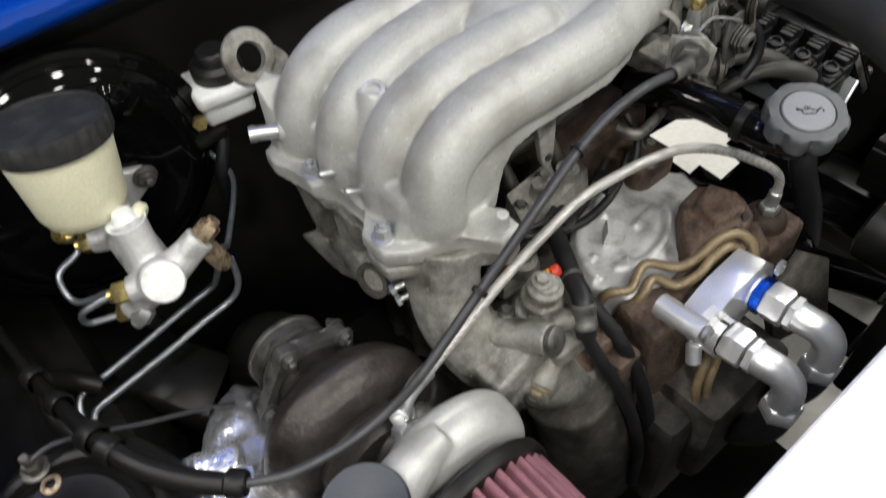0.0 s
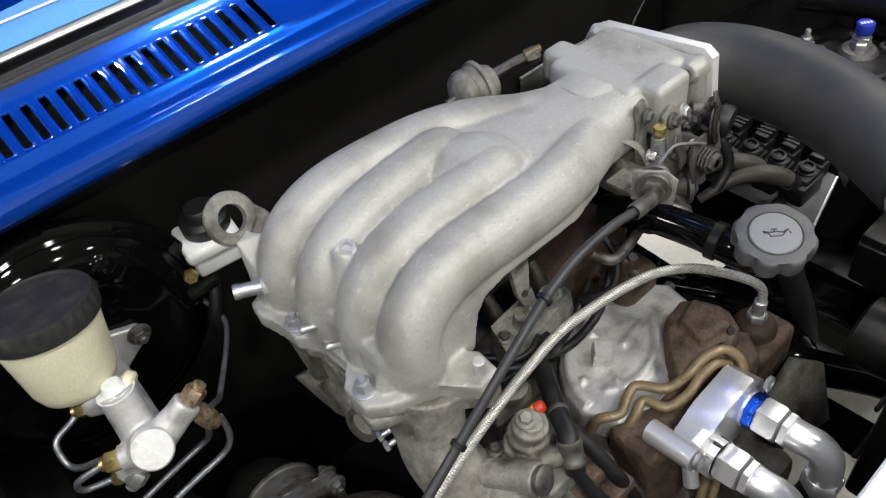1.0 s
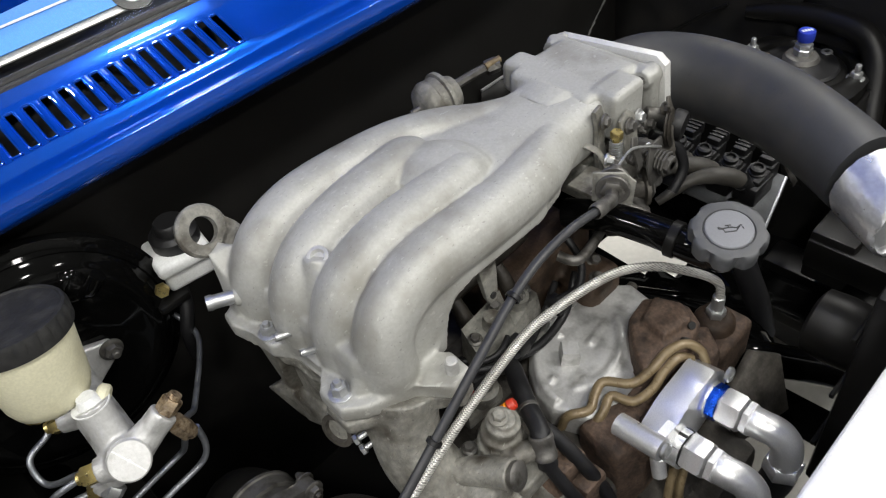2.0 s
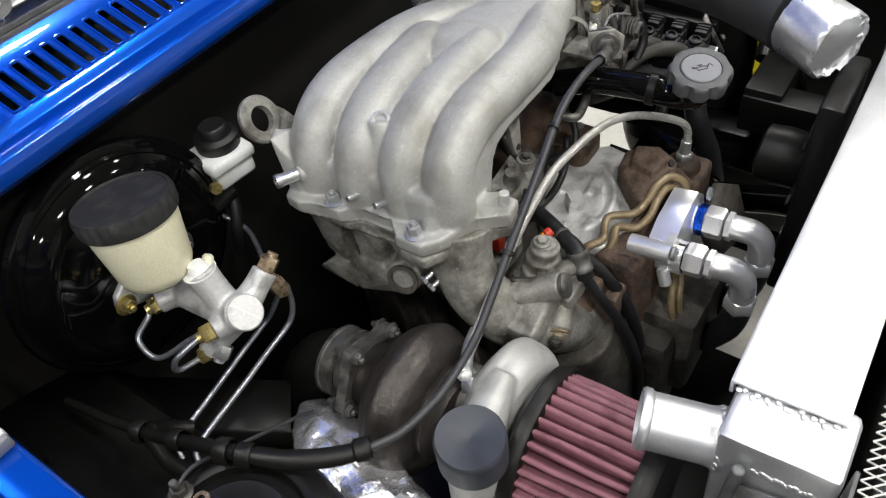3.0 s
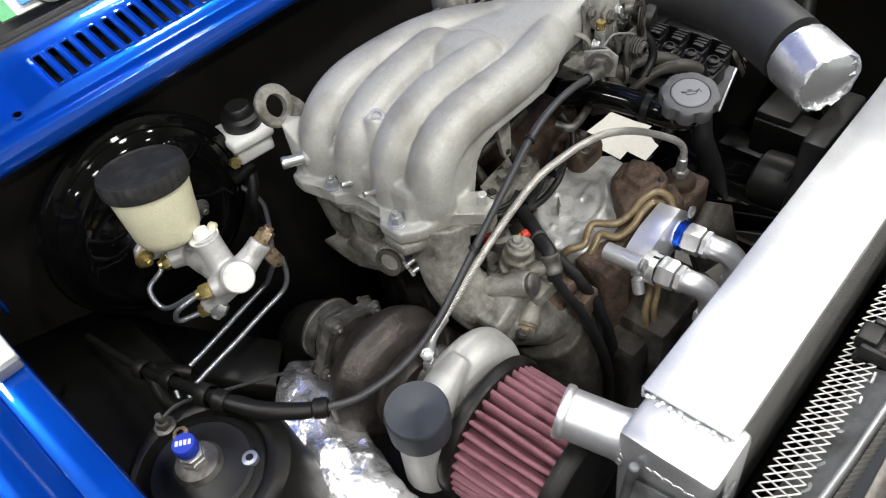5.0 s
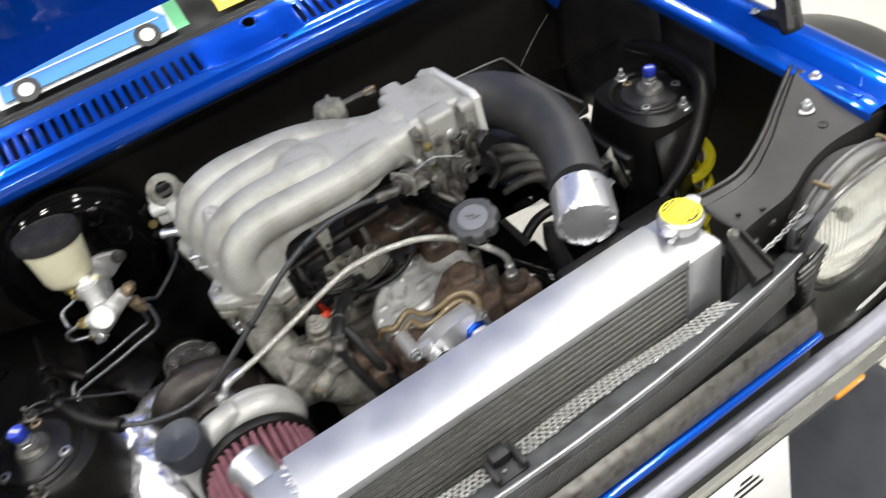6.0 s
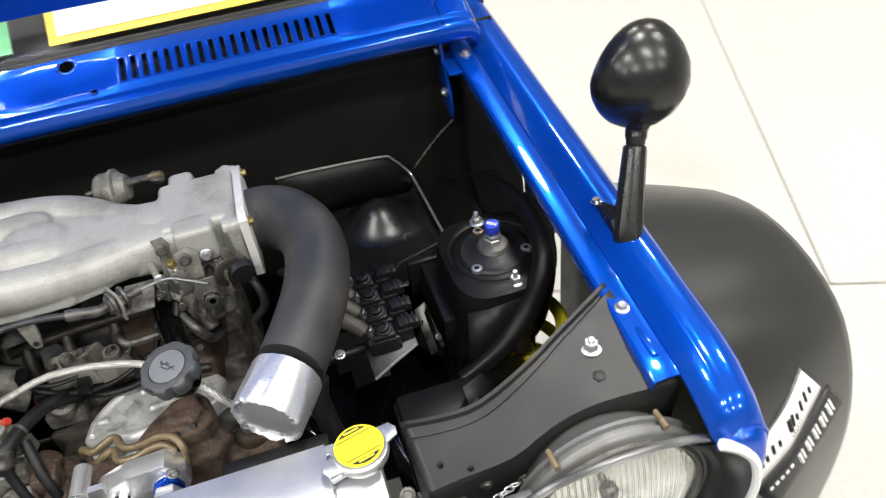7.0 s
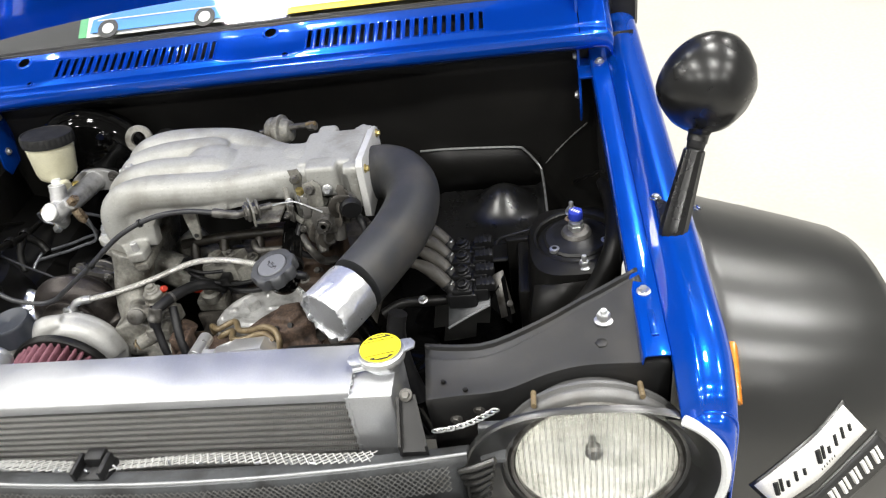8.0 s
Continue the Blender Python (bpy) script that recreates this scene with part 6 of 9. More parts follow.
    for p, way, r in (((-0.2222, 0.0455, 0.7405), (-1, -0.28, 0.3), 0.0165), ((-0.178, -0.1005, 0.6805), (-1, -0.45, 0.15), 0.0075)):
        bm = bmesh.new()
        lathe(bm, [(r, -0.001), (r, 0.001), (r * 0.72, 0.0015), (r * 0.68, -0.004), (0, -0.004)], p, way, 18)
        part("port_plug", bm, GRUBBY, th, "dark open port with a machined lip")
    for y, z in ((0.016, 0.752), (0.009, 0.745)):
        bm = bmesh.new()
        rod(bm, (-0.203, y - 0.004, z + 0.006), (-0.222, y + 0.003, z), 0.0026)
        nut(bm, (-0.2185, y + 0.0018, z + 0.001), (-0.94, 0.33, -0.3), 0.005, 0.004)
        part("stud", bm, STEEL, th)


lower_manifold()


def throttle_body():
    th = thing("throttle_unit", (0.15, 0.08, 0.83), "cast aluminium throttle body with linkage and a pale adaptor plate", "throttle unit")
    bm = bmesh.new()
    box(bm, 0.105, 0.190, 0.032, 0.130, 0.836, 0.897, 0.008, None, 3)
    box(bm, 0.118, 0.150, 0.105, 0.150, 0.862, 0.897, 0.007)
    box(bm, 0.122, 0.168, 0.012, 0.045, 0.85, 0.900, 0.006)
    tube(bm, [(0.08, 0.075, 0.868), (0.11, 0.075, 0.868)], [0.045, 0.047], 20, 1, True, 0.68)
    box(bm, 0.182, 0.198, 0.012, 0.146, 0.825, 0.896, 0.007)
    for y, z in ((0.024, 0.886), (0.134, 0.884), (0.024, 0.835), (0.134, 0.835)):
        tube(bm, [(0.178, y, z), (0.203, y, z)], [0.010, 0.011], 12, 1)
    ob = part("casting", bm, CAST, th, "sandy grey cast body")
    blend(ob, 0.002, 3, 0.5)
    bm = bmesh.new()
    prism(bm, [(0.004, 0.818), (0.012, 0.896), (0.022, 0.903), (0.138, 0.892), (0.150, 0.884), (0.150, 0.82), (0.14, 0.812), (0.014, 0.81)], Matrix(((0, 0, 1, 0.1985), (1, 0, 0, 0), (0, 1, 0, 0), (0, 0, 0, 1))), 0.010, 0.001)
    pl = part("adaptor_plate", bm, PALEALU, th, "bright pale adaptor plate")
    for y, z in ((0.024, 0.886), (0.134, 0.882)):
        hex_bolt(pl, (0.2085, y, z), (1, 0, 0), 0.0045, 0.005, BRASS)
        hex_bolt(th, (0.183, y, z), (-1, 0, 0), 0.005, 0.005, DULL)
    # vacuum actuator behind
    bm = bmesh.new()
    lathe(bm, [(0, 0), (0.010, 0.001), (0.020, 0.006), (0.0235, 0.012), (0.0235, 0.017), (0.0225, 0.018), (0.0235, 0.020), (0.0235, 0.026), (0.0265, 0.027), (0.0265, 0.031), (0.021, 0.033), (0.016, 0.044), (0.010, 0.046), (0, 0.046)], (0.022, 0.171, 0.882), (1, -0.15, 0.05), 28)
    part("actuator", bm, CASTOLD, th, "domed vacuum actuator")
    bm = bmesh.new()
    tube(bm, [(0.058, 0.164, 0.889), (0.075, 0.16, 0.893), (0.10, 0.152, 0.897), (0.112, 0.143, 0.899)], 0.005, 8, 3)
    nut(bm, (0.10, 0.152, 0.896), (1, -0.4, 0.1), 0.008, 0.014)
    part("actuator_rod", bm, DULL, th)
    bm = bmesh.new()
    rod(bm, (0.012, 0.170, 0.884), (0.03, 0.168, 0.886), 0.0035)
    part("actuator_spigot", bm, DULL, th)
    bm = bmesh.new()
    rod(bm, (0.098, 0.150, 0.900), (0.114, 0.145, 0.903), 0.0035)
    part("pin", bm, BRONZE, th, "bronze pin")
    # linkage on the front face
    bm = bmesh.new()
    prism(bm, [(-0.016, -0.02), (0.012, -0.022), (0.018, 0.0), (0.010, 0.02), (-0.012, 0.022), (-0.02, 0.004)], frame_of((0.146, -0.018, 0.832), (0.1, -1, 0.15)), 0.003, 0.0008)
    part("throttle_quadrant", bm, DULL, th, "dull plated throttle quadrant")
    bm = bmesh.new()
    tube(bm, [(0.146 + 0.011 * math.cos(a * 0.785), -0.008 - a * 0.00044, 0.832 + 0.011 * math.sin(a * 0.785)) for a in range(57)], 0.0014, 6, 1, False)
    part("return_spring", bm, DULL, th)
    bm = bmesh.new()
    rod(bm, (0.146, 0.03, 0.832), (0.146, -0.036, 0.832), 0.006, 0.005, 14, 0.001)
    nut(bm, (0.146, -0.03, 0.832), (0, -1, 0), 0.009, 0.006)
    part("throttle_shaft", bm, DULL, th)
    bm = bmesh.new()
    for k in range(8):
        tube(bm, [(0.112 + 0.0055 * math.cos(a * 0.8), 0.004 + 0.0055 * math.sin(a * 0.8), 0.842 + 0.0028 * k + a * 0.00035) for a in range(9)], 0.0012, 6, 1, False)
    part("idle_spring", bm, STEEL, th)
    bm = bmesh.new()
    rod(bm, (0.112, 0.004, 0.835), (0.112, 0.004, 0.872), 0.003)
    nut(bm, (0.112, 0.004, 0.866), (0, 0, 1), 0.006, 0.008)
    part("idle_screw", bm, BRASS, th, "yellow-headed idle screw")
    bm = bmesh.new()
    tube(bm, [(0.085, 0.022, 0.868), (0.09, 0.008, 0.862), (0.092, -0.002, 0.845), (0.096, 0.0, 0.83), (0.108, -0.008, 0.824)], 0.004, 8, 4, True, 0.5)
    part("lever_rod", bm, CASTOLD, th)
    bm = bmesh.new()
    prism(bm, [(-0.012, -0.022), (0.012, -0.02), (0.014, 0.012), (0.004, 0.022), (-0.012, 0.018)], frame_of((0.13, 0.006, 0.862), (0.1, -1, 0.2)), 0.004, 0.001)
    part("side_plate", bm, CASTOLD, th)
    hex_bolt(th, (0.128, 0.002, 0.872), (0.1, -1, 0.2), 0.0055, 0.005, DULL)
    hex_bolt(th, (0.152, 0.008, 0.866), (0.1, -1, 0.2), 0.0055, 0.005, STEEL)
    hex_bolt(th, (0.168, 0.008, 0.85), (0.1, -1, 0.2), 0.0048, 0.006, DULL)
    bm = bmesh.new()
    lathe(bm, [(0, 0), (0.014, 0.001), (0.0155, 0.004), (0.0155, 0.012), (0.012, 0.014), (0.008, 0.026), (0, 0.026)], (0.188, -0.022, 0.846), (-0.25, 1, 0.1), 24)
    part("dashpot", bm, PLASTIC, th, "black dashpot")
    bm = bmesh.new()
    rod(bm, (0.17, 0.012, 0.858), (0.19, -0.006, 0.852), 0.007, 0.0075, 14, 0.001)
    part("dashpot_stem", bm, DULL, th)
    bm = bmesh.new()
    rod(bm, (0.158, -0.002, 0.815), (0.158, -0.012, 0.79), 0.010, 0.009, 16, 0.002)
    rod(bm, (0.125, -0.005, 0.80), (0.13, -0.02, 0.775), 0.008, 0.008, 16, 0.002)
    part("vacuum_valve", bm, DULL, th)
    # cable bracket
    bm = bmesh.new()
    prism(bm, [(-0.018, -0.014), (0.016, -0.016), (0.018, 0.008), (0.008, 0.016), (-0.018, 0.014)], frame_of((0.052, -0.036, 0.868), (-0.85, -0.5, 0.1)), 0.003, 0.0008)
    box(bm, 0.05, 0.085, -0.035, 0.012, 0.845, 0.849, 0.001)
    part("cable_bracket", bm, CASTOLD, th, "folded cable bracket")
    bm = bmesh.new()
    a, b = V((0.030, -0.048, 0.872)), V((0.075, -0.022, 0.866))
    nut(bm, a.lerp(b, 0.25), b - a, 0.0105, 0.006)
    nut(bm, a.lerp(b, 0.48), b - a, 0.0105, 0.006)
    rod(bm, a, b, 0.0055)
    for f in (0.36, 0.62):
        lathe(bm, [(0, -0.002), (0.0135, -0.002), (0.0145, -0.0008), (0.0145, 0.0008), (0.0135, 0.002), (0, 0.002)], a.lerp(b, f), b - a, 22)
    part("cable_adjuster", bm, DULL, th, "threaded cable adjuster with two nuts")
    bm = bmesh.new()
    tube(bm, [b, (0.105, -0.016, 0.866), (0.128, -0.02, 0.858), (0.146, -0.022, 0.848)], 0.0013, 6, 5)
    part("inner_cable", bm, STEEL, th)
    bm = bmesh.new()
    prism(bm, [(-0.010, -0.040), (0.006, -0.042), (0.010, -0.020), (0.004, 0.0), (0.010, 0.022), (0.006, 0.034), (-0.008, 0.034), (-0.004, 0.012), (-0.009, -0.012)], frame_of((0.105, 0.020, 0.862), (0.2, -1, 0.1)), 0.004, 0.001)
    part("stop_plate", bm, CASTOLD, th, "stained upright stop plate")
    hex_bolt(th, (0.106, 0.014, 0.884), (0.2, -1, 0.1), 0.0052, 0.004, DULL)
    bm = bmesh.new()
    lathe(bm, [(0.010, 0), (0.016, 0.0), (0.0185, 0.0012), (0.0170, 0.0028), (0.0185, 0.0044), (0.016, 0.006), (0.010, 0.006)], (0.172, -0.012, 0.850), (0.35, -1, 0.15), 28)
    part("cable_wheel", bm, OILY, th, "dark grooved cable wheel")
    # water pipe block under the body
    bm = bmesh.new()
    box(bm, 0.09, 0.17, 0.02, 0.11, 0.79, 0.84, 0.01)
    box(bm, 0.105, 0.15, -0.004, 0.03, 0.79, 0.83, 0.006)
    ob = part("lower_body", bm, CASTOLD, th)
    # levers, stops and a second spring drum
    for k, (p, way, ln, mt) in enumerate((((0.120, -0.012, 0.850), (0.2, -1, 0.3), 0.030, DULL), ((0.166, -0.018, 0.838), (-0.3, -1, 0.2), 0.034, GRUBBY), ((0.096, -0.006, 0.84), (-0.6, -0.8, 0.2), 0.026, DULL), ((0.176, -0.010, 0.868), (0.4, -0.9, 0.3), 0.022, GRUBBY))):
        bm = bmesh.new()
        prism(bm, [(-0.006, -ln / 2), (0.004, -ln / 2), (0.007, -ln / 4), (0.004, ln / 4), (0.006, ln / 2), (-0.002, ln / 2 + 0.004), (-0.007, ln / 3), (-0.004, 0)], frame_of(p, way), 0.0025, 0.0006)
        part("lever", bm, mt, th)
    bm = bmesh.new()
    lathe(bm, [(0, 0), (0.016, 0), (0.0185, 0.002), (0.0185, 0.006), (0.012, 0.008), (0.012, 0.020), (0.018, 0.021), (0.018, 0.025), (0, 0.026)], (0.122, 0.002, 0.80), (0.75, -0.65, 0.0), 22)
    part("cable_drum", bm, GRUBBY, th, "dark cable drum")
    bm = bmesh.new()
    for k in range(6):
        tube(bm, [(0.136 + 0.002 * k + 0.0125 * math.cos(a * 0.8) * 0.6, -0.006 - 0.0018 * k + 0.0125 * math.cos(a * 0.8) * 0.75, 0.80 + 0.0125 * math.sin(a * 0.8)) for a in range(9)], 0.0014, 6, 1, False)
    part("drum_spring", bm, DULL, th)
    for pts, r, mt in (([(0.10, 0.0, 0.815), (0.094, -0.02, 0.80), (0.10, -0.026, 0.78), (0.12, -0.02, 0.768)], 0.005, RUBBER), ([(0.18, 0.01, 0.83), (0.196, -0.01, 0.815), (0.198, -0.02, 0.79), (0.18, -0.02, 0.77)], 0.0055, RUBBER)):
        bm = bmesh.new()
        tube(bm, pts, r, 10, 5)
        part("line", bm, mt, th)
    # small hardware clustered on the linkage
    rng = random.Random(7)
    for k in range(12):
        p = V((rng.uniform(0.085, 0.19), rng.uniform(-0.012, 0.012), rng.uniform(0.80, 0.87)))
        w = V((rng.uniform(-0.5, 0.5), -1, rng.uniform(-0.3, 0.6)))
        hex_bolt(th, p, w, rng.uniform(0.0035, 0.0055), rng.uniform(0.004, 0.009), rng.choice((DULL, DULL, GRUBBY, STEEL)), rng.random() < 0.6, "screw", rng.choice((0, 0, 0.005)))


throttle_body()


def intake_hose():
    th = thing("intake_hose", (0.25, -0.05, 0.83), "thick black silicone intake elbow with a foil-taped end", "hose")
    pts = [(0.207, 0.076, 0.846), (0.228, 0.074, 0.846), (0.252, 0.058, 0.846), (0.271, 0.022, 0.845), (0.274, -0.03, 0.845), (0.262, -0.085, 0.844), (0.241, -0.135, 0.842), (0.220, -0.175, 0.839)]
    bm = bmesh.new()
    tube(bm, pts, [0.0365, 0.0375, 0.038, 0.038, 0.0375, 0.0365, 0.0355, 0.035], 40, 8, True, 1.15)
    part("elbow", bm, HOSE, th, "matt black silicone elbow")
    a, b = V((0.2155, -0.184, 0.8388)), V((0.187, -0.231, 0.835))
    way = b - a
    L = way.length
    bm = bmesh.new()
    rng = random.Random(3)
    prof = [(0.0372, 0.0), (0.0378, 0.003), (0.0375, L * 0.5), (0.0372, L - 0.004), (0.0362, L - 0.001), (0.034, L), (0.0335, L - 0.004), (0.0, L - 0.006)]
    lathe(bm, prof, a, way, 48)
    for v in bm.verts:
        h = (v.co - a).dot(way.normalized())
        k = 0.0016 if h > L - 0.008 else 0.0005
        v.co += V((rng.uniform(-k, k), rng.uniform(-k, k), rng.uniform(-k, k)))
    part("foil_wrap", bm, FOILTAPE, th, "crinkled aluminium foil tape sealing the end")
    bm = bmesh.new()
    lathe(bm, [(0.0335, L - 0.0045), (0.02, L - 0.0030), (0.0, L - 0.0035)], a, way, 32)
    part("end_disc", bm, TRIM, th, "dull grey disc closing the end")


intake_hose()

# ---- brakes and clutch ----


def brake_booster():
    th = thing("brake_booster", (-0.357, 0.31, 0.785), "large gloss black brake servo drum on the bulkhead", "brake booster")
    bm = bmesh.new()
    lathe(bm, [(0.09, 0.0), (0.110, 0.008), (0.116, 0.022), (0.1165, 0.030), (0.1215, 0.032), (0.1225, 0.036), (0.120, 0.0395), (0.112, 0.041), (0.106, 0.047), (0.098, 0.055), (0.088, 0.0585), (0.082, 0.057), (0.06, 0.061), (0.035, 0.0635), (0, 0.064)], (-0.357, 0.312, 0.785), (0, -1, 0.04), 64)
    part("drum", bm, GLOSS, th)
    bm = bmesh.new()
    lathe(bm, [(0.106, 0.0), (0.109, 0.002), (0.112, 0.0)], (-0.357, 0.268, 0.787), (0, -1, 0.04), 64)
    part("rolled_seam", bm, GLOSS, th)
    bm = bmesh.new()
    tube(bm, [(-0.315, 0.262, 0.855), (-0.312, 0.242, 0.858), (-0.305, 0.228, 0.866), (-0.296, 0.222, 0.878)], 0.0065, 12, 5)
    lathe(bm, [(0.015, 0), (0.016, 0.004), (0.012, 0.008), (0.0065, 0.009)], (-0.315, 0.262, 0.855), (0, -1, 0.1), 20)
    part("vacuum_elbow", bm, GLOSS, th, "black vacuum elbow in a rubber grommet")


brake_booster()


def master_cylinder():
    th = thing("master_cylinder", (-0.357, 0.24, 0.78), "cast aluminium brake master cylinder with brass pipe unions", "master cylinder")
    bm = bmesh.new()
    prism(bm, [(-0.047, -0.006), (-0.043, -0.012), (-0.018, -0.022), (0.018, -0.022), (0.043, -0.005), (0.047, 0.006), (0.043, 0.013), (0.018, 0.022), (-0.018, 0.022), (-0.043, 0.006)], frame_of((-0.357, 0.249, 0.782), (0, -1, 0.04)), 0.009, 0.002)
    tube(bm, [(-0.357, 0.245, 0.783), (-0.358, 0.20, 0.787), (-0.359, 0.15, 0.794), (-0.360, 0.112, 0.801)], [0.0185, 0.0178, 0.0172, 0.0175], 20, 3)
    tube(bm, [(-0.360, 0.125, 0.798), (-0.359, 0.138, 0.822), (-0.3585, 0.146, 0.836)], [0.0145, 0.0135, 0.0145], 18, 3)
    tube(bm, [(-0.352, 0.112, 0.803), (-0.334, 0.110, 0.813), (-0.322, 0.109, 0.820)], [0.014, 0.0115, 0.0115], 16, 3)
    tube(bm, [(-0.368, 0.116, 0.798), (-0.383, 0.122, 0.797)], [0.0125, 0.0105], 14, 1)
    tube(bm, [(-0.362, 0.12, 0.79), (-0.375, 0.135, 0.770), (-0.388, 0.142, 0.758)], [0.014, 0.0125, 0.011], 14, 3)
    tube(bm, [(-0.360, 0.114, 0.800), (-0.361, 0.102, 0.809)], [0.0175, 0.0165], 20, 1)
    tube(bm, [(-0.365, 0.19, 0.79), (-0.383, 0.20, 0.788)], [0.012, 0.0105], 14, 1)
    ob = part("casting", bm, CASTPALE, th, "pale cast aluminium body")
    blend(ob, 0.0014, 3, 0.5)
    bm = bmesh.new()
    c, way = V((-0.3612, 0.0995, 0.8105)), V((-0.12, -0.72, 0.66))
    lathe(bm, [(0.016, -0.003), (0.0162, 0.001), (0.015, 0.0024), (0.0, 0.0026)], c, way, 32)
    cap = part("end_cap", bm, CASTPALE, th, "machined end cap")
    bm = bmesh.new()
    box(bm, -0.0005, 0.0005, -0.0145, 0.0145, 0.0022, 0.0030, 0.0, frame_of(c, way) @ Matrix.Rotation(radians(28), 4, "Z"))
    part("slot_line", bm, PALEALU, cap)
    bm = bmesh.new()
    lathe(bm, [(0, 0.0022), (0.0017, 0.0026), (0.0017, 0.0034), (0, 0.0036)], c, way, 12)
    part("centre_dot", bm, STEEL, cap)
    for p in ((-0.396, 0.240, 0.776), (-0.317, 0.239, 0.789)):
        hex_bolt(th, p, (0, -1, 0.04), 0.0075, 0.007, BRASS if p[0] < -0.35 else DULL, True, "nut", 0.006)
    # unions
    for p, q, mt in (((-0.322, 0.109, 0.820), (-0.311, 0.108, 0.828), COPPER), ((-0.320, 0.108, 0.806), (-0.314, 0.108, 0.785), COPPER), ((-0.383, 0.122, 0.797), (-0.393, 0.127, 0.796), BRASS), ((-0.384, 0.139, 0.764), (-0.395, 0.143, 0.757), BRASS),
                     ((-0.383, 0.20, 0.788), (-0.391, 0.203, 0.787), BRASS), ((-0.378, 0.128, 0.765), (-0.388, 0.128, 0.757), STEEL)):
        p, q = V(p), V(q)
        bm = bmesh.new()
        nut(bm, p, q - p, 0.0085, (q - p).length)
        lathe(bm, [(0, 0), (0.0055, 0), (0.005, 0.004), (0, 0.004)], q, q - p, 14)
        part("union_nut", bm, mt, th, "hexagon pipe union")
    # white neck grommet of the reservoir
    bm = bmesh.new()
    lathe(bm, [(0.0150, 0), (0.0152, 0.0015), (0.010, 0.003), (0.007, 0.010), (0, 0.010)], (-0.3585, 0.146, 0.835), (0, 0.2, 1), 24)
    part("grommet", bm, WHITEP, th, "white plastic neck")


master_cylinder()


def brake_pipes():
    th = thing("brake_pipes", (-0.40, 0.15, 0.70), "bent steel brake pipes with plated finish", "brake pipes")
    runs = [
        [(-0.391, 0.203, 0.787), (-0.399, 0.201, 0.782), (-0.413, 0.197, 0.780), (-0.419, 0.193, 0.776), (-0.421, 0.186, 0.767), (-0.419, 0.178, 0.761), (-0.412, 0.168, 0.764), (-0.399, 0.150, 0.779), (-0.390, 0.138, 0.788)],
        [(-0.393, 0.129, 0.794), (-0.402, 0.133, 0.791), (-0.414, 0.138, 0.786), (-0.419, 0.142, 0.780), (-0.421, 0.146, 0.770), (-0.418, 0.147, 0.763), (-0.410, 0.146, 0.760), (-0.394, 0.143, 0.757)],
        [(-0.318, 0.110, 0.783), (-0.320, 0.122, 0.762), (-0.322, 0.132, 0.744), (-0.328, 0.137, 0.735), (-0.355, 0.140, 0.726), (-0.386, 0.143, 0.715), (-0.42, 0.144, 0.706), (-0.448, 0.145, 0.699), (-0.458, 0.143, 0.696), (-0.464, 0.132, 0.688), (-0.466, 0.115, 0.676)],
        [(-0.308, 0.108, 0.785), (-0.308, 0.110, 0.762), (-0.312, 0.112, 0.745), (-0.322, 0.114, 0.735), (-0.35, 0.117, 0.726), (-0.381, 0.120, 0.715), (-0.412, 0.122, 0.707), (-0.44, 0.123, 0.700), (-0.453, 0.122, 0.697), (-0.459, 0.114, 0.690), (-0.460, 0.104, 0.68)],
        [(-0.262, 0.31, 0.775), (-0.256, 0.29, 0.765), (-0.246, 0.262, 0.748), (-0.245, 0.240, 0.742), (-0.258, 0.212, 0.744), (-0.290, 0.160, 0.754), (-0.298, 0.146, 0.760), (-0.304, 0.132, 0.775), (-0.314, 0.112, 0.796)],
    ]
    for r in runs:
        bm = bmesh.new()
        tube(bm, r, 0.0028, 10, 5)
        part("pipe", bm, LINE, th)


brake_pipes()


def brake_reservoir():
    base, top = V((-0.376, 0.180, 0.826)), V((-0.368, 0.193, 0.910))
    th = thing("brake_reservoir", base, "round cream brake fluid reservoir with a black screw cap", "reservoir")
    way = top - base
    L = way.length
    bm = bmesh.new()
    lathe(bm, [(0, 0), (0.014, 0.0), (0.023, 0.0025), (0.0295, 0.008), (0.0330, 0.017), (0.0385, L - 0.022), (0.0385, L - 0.008), (0, L - 0.008)], base, way, 48)
    part("bowl", bm, CREAM, th, "translucent cream plastic bowl")
    bm = bmesh.new()
    n = 112
    m = frame_of(base, way)
    rings = []
    for r, h, k in ((0.0390, L - 0.0175, 0), (0.0418, L - 0.017, 0), (0.0425, L - 0.015, 1), (0.0428, L - 0.005, 1), (0.0420, L - 0.0015, 1), (0.041, L, 0), (0.039, L + 0.0004, 0), (0.038, L - 0.001, 0)):
        rings.append([bm.verts.new(m @ V(((r - 0.0016 * k * (i % 4 == 0)) * math.cos(2 * math.pi * i / n), (r - 0.0016 * k * (i % 4 == 0)) * math.sin(2 * math.pi * i / n), h))) for i in range(n)])
    for a, b in zip(rings, rings[1:]):
        for i in range(n):
            bm.faces.new((a[i], a[(i + 1) % n], b[(i + 1) % n], b[i]))
    bm.faces.new(rings[-1])
    part("screw_cap", bm, CAPWORN, th, "worn black ribbed screw cap")
    bm = bmesh.new()
    rod(bm, base + V((0.024, -0.028, 0.008)), base + V((0.030, -0.034, 0.004)), 0.011, 0.011, 18, 0.002)
    part("outlet", bm, CREAM, th)


brake_reservoir()


